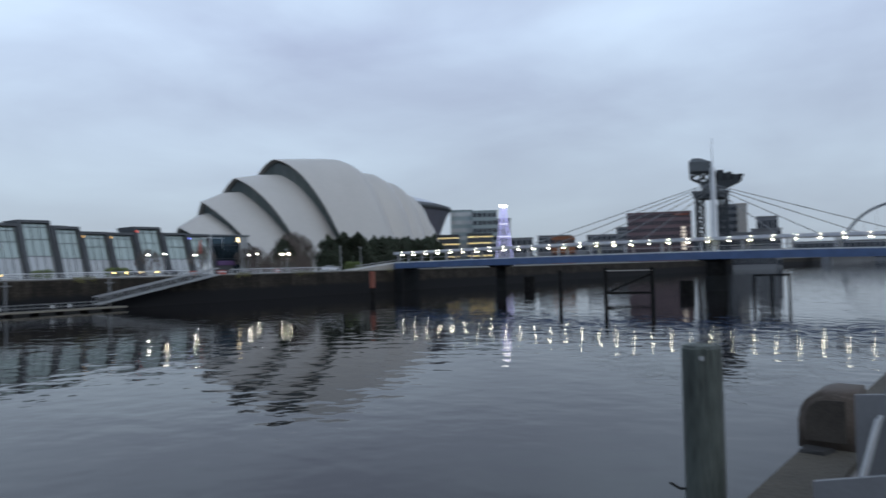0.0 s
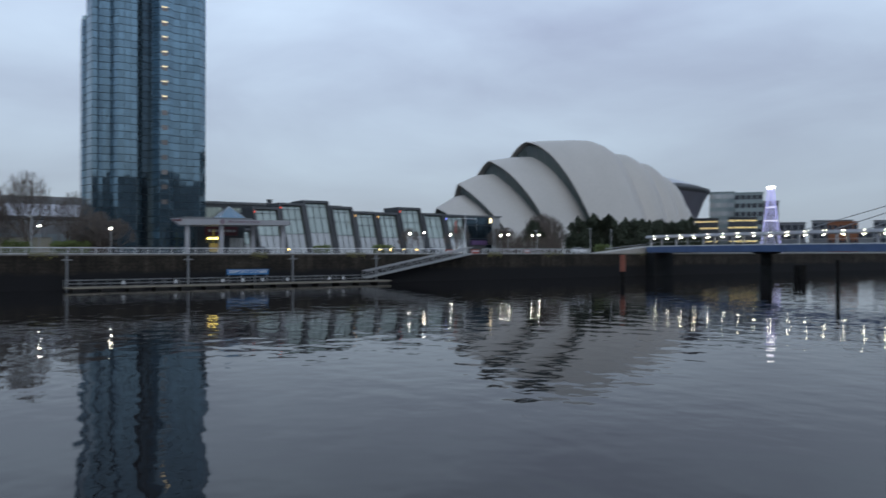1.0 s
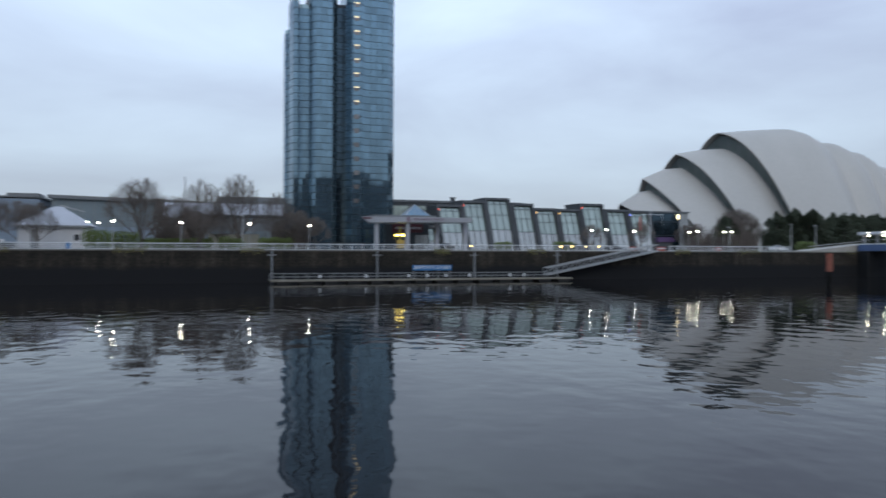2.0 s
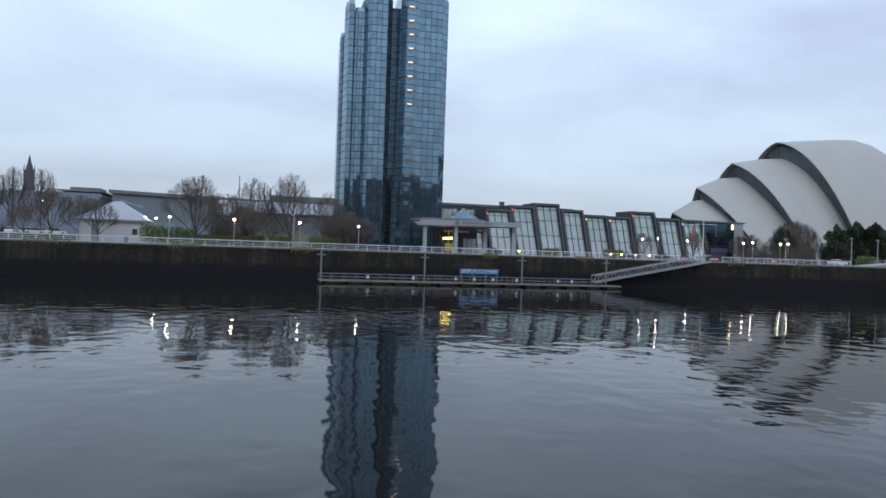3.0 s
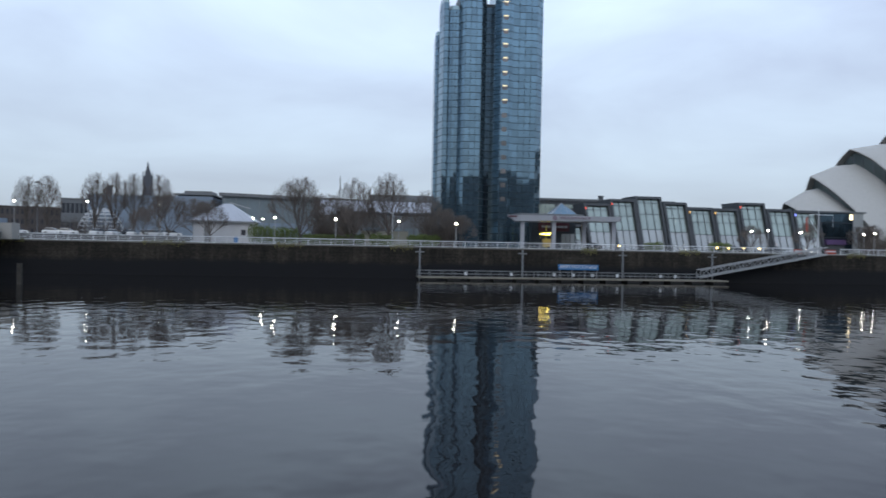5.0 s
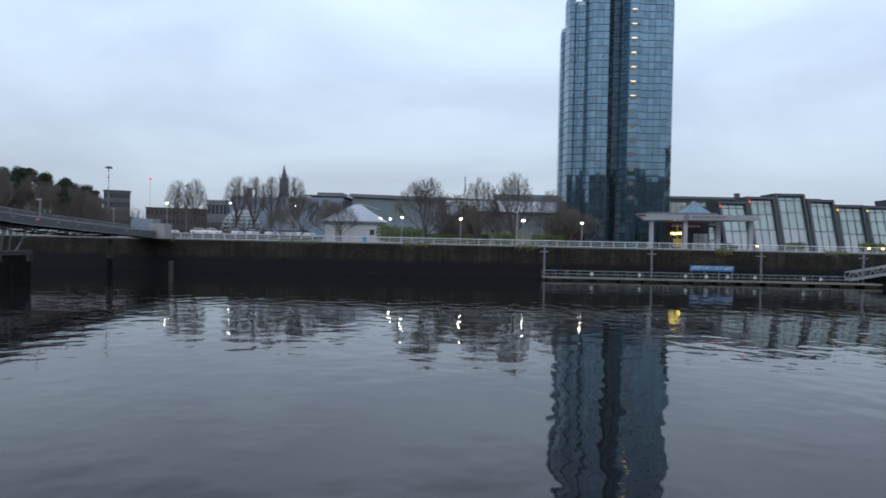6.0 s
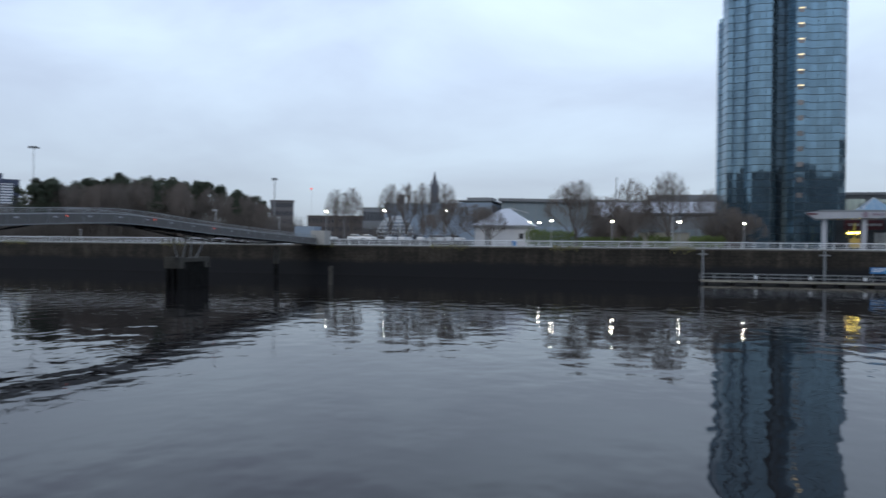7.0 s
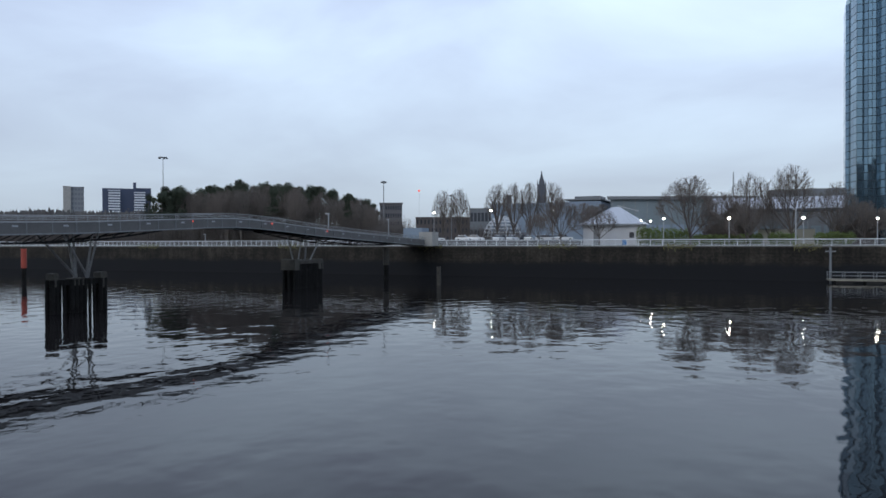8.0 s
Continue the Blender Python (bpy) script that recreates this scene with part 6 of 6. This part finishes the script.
# ---- distant buildings ----
def block(az0, az1, dist, top, depth, wall, label, rows=0, cols=0, window=None, name="building", base=QUAY, inset=0.75, band=(0.28, 0.8)):
    """A far block between two bearings, with its window openings as real panes."""
    p, q = polar(az0, dist), polar(az1, dist)
    mid, d = (p + q) / 2, (q - p)
    w = d.length
    ob = thing(name, (mid.x, mid.y, base), label, "building")
    ob.rotation_euler = (0, 0, math.atan2(d.y, d.x))
    h = top - base
    bm = B()
    box(bm, -w / 2, w / 2, 0, depth, 0, h)
    part("wall", bm, wall, ob)
    bm = B()
    box(bm, -w / 2 - 0.3, w / 2 + 0.3, -0.3, depth + 0.3, h, h + 0.6)
    part("parapet", bm, wall, ob)
    for r in range(rows):
        for c in range(cols):
            cw, ch = w / cols, h / rows
            bm = B()
            box(bm, -w / 2 + cw * (c + 0.5 - inset / 2), -w / 2 + cw * (c + 0.5 + inset / 2), -0.12, 0, ch * (r + band[0]), ch * (r + band[1]))
            part("window", bm, window or DARKW, ob)
    return ob


block(-52.6, -54.3, 420, 37.2, 25, OFFGLASS, "pale green glass office block", 7, 4, HGLASS_LOW, inset=0.9)
block(-54.3, -56.2, 415, 36.2, 25, OFFGLASS, "stepped glass office with dark balconies", 7, 5, DARKW, inset=0.8)
block(-55.6, -57.2, 440, 33.0, 20, FAR, "dark grey glazed office block", 6, 4)
lit1 = block(-51.6, -53.2, 400, 22.4, 14, HFRAME, "low office with lit yellow floors", 5, 9, LITFLOOR, inset=0.6, band=(0.5, 0.72))
lit2 = block(-53.9, -55.8, 395, 22.6, 14, HFRAME, "low office with bright lit yellow floors", 5, 11, LITFLOOR, inset=0.6, band=(0.5, 0.74))
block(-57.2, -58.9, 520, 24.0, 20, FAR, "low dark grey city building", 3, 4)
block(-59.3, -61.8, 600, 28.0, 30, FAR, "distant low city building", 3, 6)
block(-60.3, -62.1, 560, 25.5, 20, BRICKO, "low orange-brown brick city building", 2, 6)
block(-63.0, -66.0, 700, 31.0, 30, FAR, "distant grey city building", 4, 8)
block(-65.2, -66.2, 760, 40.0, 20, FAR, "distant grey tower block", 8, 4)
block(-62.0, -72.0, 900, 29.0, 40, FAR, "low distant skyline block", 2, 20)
hotel2 = block(-66.0, -70.6, 450, 34.0, 20, BRICKR, "dark red-brown slab hotel with a lit sign", 7, 16, DARKW, inset=0.6)
for k in range(7):
    bm = B()
    box(bm, 12.4, 14.8, -0.5, -0.2, 6.5 + k * 2.0, 8.0 + k * 2.0)
    part("sign_bar", bm, DIMSIGN, hotel2, "lit pale sign bar")
bm = B()
box(bm, 8.5, 16.5, -0.4, -0.2, 26.5, 27.6)
part("sign_band", bm, RUST, hotel2, "dull red sign band")
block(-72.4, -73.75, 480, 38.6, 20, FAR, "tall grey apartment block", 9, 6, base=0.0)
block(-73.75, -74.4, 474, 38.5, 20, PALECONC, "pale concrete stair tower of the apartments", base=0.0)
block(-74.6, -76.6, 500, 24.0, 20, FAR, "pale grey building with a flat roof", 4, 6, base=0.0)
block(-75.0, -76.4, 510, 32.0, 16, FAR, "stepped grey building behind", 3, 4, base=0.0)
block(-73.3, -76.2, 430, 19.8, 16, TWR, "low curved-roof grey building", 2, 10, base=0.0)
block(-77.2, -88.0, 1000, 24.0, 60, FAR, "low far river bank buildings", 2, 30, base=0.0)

# ring arena behind the auditorium
arena = thing("ring_arena", polar(-44.6, 415, QUAY), "large round arena with a dark oversailing brim", "arena")
R = 57.0
bm = B()
prev = None
for r_, z_ in ((R * 0.80, 0), (R * 0.88, 14), (R * 0.97, 27), (R, 30)):
    ring = [bm.verts.new((r_ * math.cos(t), r_ * math.sin(t), z_)) for t in (2 * math.pi * i / 72 for i in range(72))]
    if prev:
        for i in range(72):
            bm.faces.new([prev[i], prev[(i + 1) % 72], ring[(i + 1) % 72], ring[i]])
    prev = ring
part("facade", bm, ARENA, arena, smooth=True)
bm = B()
prev = None
for r_, z_ in ((R, 30.05), (R + 1.2, 31.2), (R + 1.0, 32.4), (R * 0.93, 34.0)):
    ring = [bm.verts.new((r_ * math.cos(t), r_ * math.sin(t), z_)) for t in (2 * math.pi * i / 72 for i in range(72))]
    if prev:
        for i in range(72):
            bm.faces.new([prev[i], prev[(i + 1) % 72], ring[(i + 1) % 72], ring[i]])
    prev = ring
part("brim", bm, HFRAME, arena, smooth=True)
bm = B()
prev = None
for r_, z_ in ((R * 0.93, 34.05), (R * 0.75, 37.5), (R * 0.5, 40.5), (R * 0.2, 42), (0.5, 42.3)):
    ring = [bm.verts.new((r_ * math.cos(t), r_ * math.sin(t), z_)) for t in (2 * math.pi * i / 72 for i in range(72))]
    if prev:
        for i in range(72):
            bm.faces.new([prev[i], prev[(i + 1) % 72], ring[(i + 1) % 72], ring[i]])
    prev = ring
part("dome_roof", bm, PALEROOF, arena, smooth=True)

# illuminated cone tree of lights
cone = thing("light_tree", polar(-56.7, 330, QUAY), "tall cone tree of white and violet fairy lights", "light tree")
CH, CR = 26.0, 4.2
bm = B()
rod(bm, (0, 0, 0), (0, 0, CH), 0.3, 0.2, 8)
part("pole", bm, PALEST, cone)
for k in range(20):
    a = 2 * math.pi * k / 20
    bm = B()
    rod(bm, (CR * math.cos(a), CR * math.sin(a), 0), (1.1 * math.cos(a), 1.1 * math.sin(a), CH), 0.075, n=4)
    part("light_string", bm, VIOLET, cone)
for z in (8.0, 13.0, 18.5):
    bm = B()
    r = CR + (1.1 - CR) * z / CH
    pts = [(r * math.cos(t), r * math.sin(t), z) for t in (i * math.pi / 10 for i in range(21))]
    for p, q in zip(pts, pts[1:]):
        rod(bm, p, q, 0.15, n=4)
    part("light_hoop", bm, VIOLETW, cone)
bm = B()
rod(bm, (0, 0, CH), (0, 0, CH + 1.0), 1.3, 1.6, 12)
part("crown_light", bm, CROWNL, cone, "bright white crown light")

# hammerhead crane
crane = thing("hammerhead_crane", polar(-72.0, 410, QUAY), "dark steel hammerhead harbour crane on four legs", "crane")
crane.rotation_euler = (0, 0, radians(-72.0))


def lattice(bm, a, b_, n, w):
    """A braced frame between two upright posts a and b (base points, height in w)."""
    for i in range(n):
        z0, z1 = w * i / n, w * (i + 1) / n
        rod(bm, (a[0], a[1], z0), (b_[0], b_[1], z1), 0.35, n=4)
        rod(bm, (b_[0], b_[1], z0), (a[0], a[1], z1), 0.35, n=4)
        rod(bm, (a[0], a[1], z1), (b_[0], b_[1], z1), 0.4, n=4)


legs = [(-7.0, -6), (7.6, -6), (7.6, 6), (-7.0, 6)]
for a in legs:
    bm = B()
    box(bm, a[0] - 0.9, a[0] + 0.9, a[1] - 0.9, a[1] + 0.9, 0, 32)
    part("leg", bm, CRANE, crane)
for a in legs:
    bm = B()
    inner = (a[0] * 0.52, a[1])
    box(bm, inner[0] - 0.5, inner[0] + 0.5, a[1] - 0.5, a[1] + 0.5, 0, 32)
    lattice(bm, a, inner, 6, 32)
    part("leg_bracing", bm, CRANE, crane)
for i in (1, 3):
    bm = B()
    lattice(bm, legs[i], legs[(i + 1) % 4], 4, 32)
    part("bracing", bm, CRANE, crane)
bm = B()
box(bm, -8.2, 8.4, -7.5, 7.5, 32, 34.2)
box(bm, -9.0, 8.9, -8.2, 8.2, 34.2, 35.8)
part("ring_girder", bm, CRANE, crane)
bm = B()
rod(bm, (0, 0, 35.8), (0, 0, 38.2), 4.4, 4.0, 16)
part("turntable", bm, CRANE, crane)
for y in (-3.8, 3.8):
    bm = B()
    hexa(bm, [(-3.6, y - 0.25, 37.0), (7.4, y - 0.25, 37.0), (7.4, y + 0.25, 37.0), (-3.6, y + 0.25, 37.0)],
         [(-5.8, y - 0.25, 41.0), (15.2, y - 0.25, 40.6), (15.2, y + 0.25, 40.6), (-5.8, y + 0.25, 41.0)])
    hexa(bm, [(-1.4, y - 0.25, 41.0), (15.2, y - 0.25, 40.6), (15.2, y + 0.25, 40.6), (-1.4, y + 0.25, 41.0)],
         [(-0.6, y - 0.25, 46.4), (15.4, y - 0.25, 43.2), (15.4, y + 0.25, 43.2), (-0.6, y + 0.25, 46.4)])
    part("jib_girder", bm, CRANE, crane)
    for a, b_ in (((-5.8, 41.0), (-9.8, 43.2)), ((-9.8, 43.2), (-9.8, 46.4)), ((-5.8, 41.0), (-5.4, 46.4)), ((-9.8, 43.2), (-5.4, 46.4)), ((-1.4, 41.0), (-5.4, 46.4)), ((-5.8, 41.0), (-1.0, 46.2)), ((-9.6, 46.2), (-1.0, 46.2))):
        bm = B()
        beam(bm, (a[0], y, a[1]), (b_[0], y, b_[1]), 0.7, 0.8)
        part("tail_strut", bm, CRANE, crane)
for k in range(9):
    bm = B()
    x = 0.4 + k * 1.8
    rod(bm, (x, -4.2, 41.0), (x + (1.6 if k % 2 else -1.2), -4.2, 45.6 - 0.17 * x), 0.3, n=4)
    part("jib_bracing", bm, DARKSTEEL, crane)
bm = B()
box(bm, 3.0, 6.5, -3, 3, 45.2, 46.6)
box(bm, 8.0, 10.5, -3, 3, 44.4, 45.4)
box(bm, 13.0, 16.0, -3.2, 3.2, 42.9, 44.0)
part("trolley", bm, CRANE, crane)
bm = B()
hexa(bm, [(-10.4, -4.8, 46.4), (0.6, -4.8, 46.2), (0.6, 4.8, 46.2), (-10.4, 4.8, 46.4)], [(-10.4, -4.8, 51.6), (0.6, -4.8, 50.9), (0.6, 4.8, 50.9), (-10.4, 4.8, 51.6)])
hexa(bm, [(-10.4, -4.8, 51.6), (0.6, -4.8, 50.9), (0.6, 4.8, 50.9), (-10.4, 4.8, 51.6)], [(-8.4, -3, 53.5), (-4.2, -3, 53.2), (-4.2, 3, 53.2), (-8.4, 3, 53.5)])
house = part("machine_house", bm, CRANEHOUSE, crane, "grey machinery house with a pitched roof")

# far arch bridge down river
arc = thing("arch_bridge", polar(-84.0, 640, 0), "distant pale steel arch road bridge", "bridge")
arc.rotation_euler = (0, 0, radians(-84.0))
AW, AH = 41.0, 37.5
pts = [(-AW * math.cos(t), 0, 8 + AH * math.sin(t)) for t in (math.pi * i / 28 for i in range(29))]
bm = B()
for p, q in zip(pts, pts[1:]):
    beam(bm, p, q, 2.2, 1.8)
part("arch", bm, FARSTEEL, arc)
bm = B()
box(bm, -70, 70, -8, 8, 7.0, 8.4)
part("deck", bm, FAR, arc)
for k in range(1, 14):
    t = math.pi * k / 14
    bm = B()
    rod(bm, (-AW * math.cos(t), 0, 8.4), (-AW * math.cos(t), 0, 8 + AH * math.sin(t)), 0.12, n=4)
    part("hanger", bm, FARSTEEL, arc)
for x in (-52, 52):
    bm = B()
    box(bm, x - 3, x + 3, -7, 7, -3, 7.0)
    part("pier", bm, FAR, arc)

# far left: spire, tower blocks, brick offices
spire = thing("church_spire", polar(14.28, 1250, QUAY), "dark gothic spire far on the hill", "spire")
bm = B()
box(bm, -6.8, 6.8, -6.8, 6.8, 0, 74)
box(bm, -6.0, 6.0, -6.0, 6.0, 74, 95)
part("tower", bm, SPIRE, spire)
bm = B()
box(bm, -6.6, 6.6, -6.6, 6.6, 95, 96.5)
for sx in (-5.6, 5.6):
    for sy in (-5.6, 5.6):
        rod(bm, (sx, sy, 96.5), (sx, sy, 105), 1.2, 0.1, 6)
part("pinnacles", bm, SPIRE, spire)
bm = B()
rod(bm, (0, 0, 96.5), (0, 0, 106), 4.4, 3.4, 8)
rod(bm, (0, 0, 106), (0, 0, 120), 3.0, 0.2, 8)
part("steeple", bm, SPIRE, spire)
block(17.6, 13.9, 1270, QUAY + 66, 20, SPIRE, "grey stone college range on the hill")
block(17.0, 16.6, 1262, QUAY + 80, 8, SPIRE, "small stone turret on the hill")
block(49.08, 48.6, 998, 74.3, 20, PALECONC, "pale stair bay of the tower block")
block(48.6, 47.79, 1000, 74.0, 22, TWR, "tall grey concrete tower block", 12, 4, FARWIN, inset=0.7)
block(46.63, 44.5, 990, 72.6, 22, NAVY, "dark navy clad hospital block")
block(46.24, 45.47, 984, 70.2, 5, WHITE, "white banded hospital block front", 20, 1, NAVY, inset=1.0, band=(0.35, 0.8))
block(44.5, 43.43, 996, 74.0, 22, NAVY, "dark navy clad hospital wing")
block(44.55, 43.81, 980, 68.0, 5, WHITE, "white banded hospital wing front", 20, 1, NAVY, inset=1.0, band=(0.35, 0.8))
block(44.62, 44.42, 988, 80.0, 5, NAVY, "slim dark navy service stack")
block(26.76, 25.05, 330, 23.4, 20, BRICKG, "grey office block with square windows", 5, 9, DARKW, inset=0.55)
block(24.0, 17.0, 420, 20.0, 20, BRICKO2, "long low brown brick warehouse", 3, 24, DARKW, inset=0.4)
block(19.8, 16.4, 410, 24.5, 20, ROOFM, "pale grey sheet roofed warehouse", 2, 12)
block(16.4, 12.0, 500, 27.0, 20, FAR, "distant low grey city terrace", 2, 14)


def hillside(az0, az1, dist, top, rough, label):
    """A far wooded rise with an uneven tree line."""
    ob = thing("wooded_hillside", polar((az0 + az1) / 2, dist, QUAY), label, "hillside")
    c = Vector(ob.location)
    bm = B()
    n = int(abs(az1 - az0) * 30)
    rows = []
    for i in range(n + 1):
        az = az0 + (az1 - az0) * i / n
        h = top * (0.82 + 0.22 * noise.noise((az * 0.35, dist, 0))) + rough * noise.noise((az * 6.0, dist, 3)) + 0.6 * rough * noise.noise((az * 19.0, dist, 7))
        rows.append([bm.verts.new(polar(az, d) + Vector((0, 0, z)) - Vector((c.x, c.y, 0))) for d, z in ((dist - 40, -1), (dist - 12, h * 0.6), (dist, h), (dist + 60, -1))])
    for a, b_ in zip(rows, rows[1:]):
        for k in range(3):
            bm.faces.new([a[k], a[k + 1], b_[k + 1], b_[k]])
    part("tree_line", bm, WOODFAR, ob)


hillside(62.0, 37.0, 900, 43.0, 4.5, "low hazy wooded hillside beyond the bridge")
hillside(40.0, -20.0, 1500, 40.0, 5.0, "low hazy city hillside far away")
hillside(-50.0, -88.0, 1400, 20.0, 4.0, "low hazy tree line down river")
scrub = B()
for i in range(7000):
    az, d = rngw.uniform(38.0, 62.0), rngw.uniform(330, 420)
    p = polar(az, d, QUAY)
    hgt = rngw.uniform(5, 14) + 3.0 * noise.noise((az * 0.9, 5, 1)) + 2.0 * noise.noise((az * 4.0, 2, 8))
    rod(scrub, p, p + Vector((rngw.gauss(0, 1.5), rngw.gauss(0, 1.5), hgt)), 0.3, 0.05, 3)
tagged(part("far_scrub", scrub, TWIG), "far band of bare scrub and trees", "scrub", kind="stuff")

# ---- south bank behind the camera ----
south = thing("south_bank_building", (75, -75, 4.76), "dark glazed south bank building behind the quay", "building")
bm = B()
box(bm, -42, 45, -30, 0, 0, 40)
part("wall", bm, SOUTH, south)
for k in range(9):
    bm = B()
    box(bm, -41, 44, 0, 0.3, 2 + k * 4.2, 4.6 + k * 4.2)
    part("window_band", bm, DARKW, south)

# ---- things on the near quay ----
mooring_post = thing("mooring_post", polar(-71.0, 6.0, 0), "weathered grey-green timber mooring post by the near quay", "post")
bm = B()
rod(bm, (0, 0, -2), (0, 0, 5.72), 0.152, 0.148, 28)
rod(bm, (0, 0, 5.72), (0, 0, 5.745), 0.148, 0.13, 28)
sh = part("shaft", bm, MOORING, mooring_post, smooth=False)
bm = B()
d = (Vector((0, 0, 0)) - polar(-71.0, 6.0)).normalized()
side = Vector((-d.y, d.x, 0))
rod(bm, d * 0.14 + Vector((0, 0, 5.66)), d * 0.175 + Vector((0, 0, 5.66)), 0.018, n=10)
part("bolt", bm, PALEST, sh, "pale steel bolt head")
bm = B()
q0 = -side * 0.14 + d * 0.05 + Vector((0, 0, 4.66))
last = q0
for k in range(1, 5):
    nxt = q0 - side * (0.03 * k) + Vector((0, 0, 0.002 * k * k - 0.01 * (1 if k < 3 else 0)))
    rod(bm, last, nxt, 0.011, n=5)
    last = nxt
part("rope_end", bm, BLACK, sh, "frayed dark rope end")

hood = thing("coping_hood", (6.7, 1.10, 4.82), "rounded brown concrete hood on the quay edge", "quay hood")


def hood_profile(inset):
    """End view of the hood: upright on the river side with a rounded shoulder, flat on top."""
    r, top, w = 0.22, 0.46, 0.42
    pts = [(inset, inset), (w - inset, inset)]
    for i in range(9):
        t = i * math.pi / 16
        pts.append((w - r + (r - inset) * math.cos(t), top - r + (r - inset) * math.sin(t)))
    return pts + [(inset, top - inset)]


bm = B()
o = hood_profile(0.0)
hexa(bm, [(0, y, z) for y, z in o][::-1], [(0.6, y, z) for y, z in o][::-1])
bmesh.ops.bevel(bm, geom=[e for e in bm.edges if abs(e.verts[0].co.x - e.verts[1].co.x) < 0.01 and min(v.co.z for v in e.verts) > 0.01], offset=0.045, segments=3, affect='EDGES')
hb = part("body", bm, MOSSCONC, hood, smooth=True)
# end face panel, darker than the body and set in from its rim
bm = B()
o = hood_profile(0.06)
hexa(bm, [(-0.012, y, z + (0.06 if z < 0.05 else 0)) for y, z in o][::-1], [(0.01, y, z + (0.06 if z < 0.05 else 0)) for y, z in o][::-1])
part("dark_end_face", bm, DARKCONC, hb, "dark inset end face of the hood")
bm = B()
hexa(bm, [(-0.25, 0.18, 0.0), (-0.05, 0.12, 0.0), (-0.03, 0.37, 0.0), (-0.22, 0.38, 0.0)], [(-0.24, 0.19, 0.03), (-0.06, 0.14, 0.025), (-0.04, 0.36, 0.03), (-0.2, 0.37, 0.02)])
part("slate_scrap", bm, BLACK, hood, "dark flat scrap of slate by the hood")

bench = thing("metal_bench", (4.1, 0.0, 4.76), "grey painted metal bench facing the river", "bench")
bm = B()
hexa(bm, [(0, 0.2, 0), (0, 0.87, 0), (0.035, 0.87, 0), (0.035, 0.2, 0)], [(0, 0.2, 0.66), (0, 0.87, 0.50), (0.035, 0.87, 0.50), (0.035, 0.2, 0.66)])
part("end_panel", bm, BENCH, bench)
bm = B()
o = [(0.75, 0.40), (0.75, 0.87), (0.2, 0.93), (0.2, 0.40)]
hexa(bm, [(0.5, y, z) for y, z in o], [(0.53, y, z) for y, z in o])
part("side_panel", bm, BENCH, bench)
bm = B()
o = [(0.62, 0.88), (0.52, 1.08), (0.2, 1.14), (0.2, 0.88)]
hexa(bm, [(0.56, y, z) for y, z in o], [(0.60, y, z) for y, z in o])
part("back_panel", bm, BENCH, bench)
for k in range(3):
    bm = B()
    box(bm, 0.53, 1.9, 0.3 + k * 0.13, 0.41 + k * 0.13, 0.40, 0.43)
    part("seat_slat", bm, BENCH, bench)
for x in (0.22, 0.34):
    bm = B()
    rod(bm, (x, 0.70, 0.44), (x + 0.12, 0.62, 0.78), 0.014, n=8)
    part("stay", bm, PALEST, bench)
for x in (0.5, 1.8):
    bm = B()
    beam(bm, (x, 0.25, 0), (x, 0.25, 0.42), 0.05, 0.05)
    part("leg", bm, BENCH, bench)
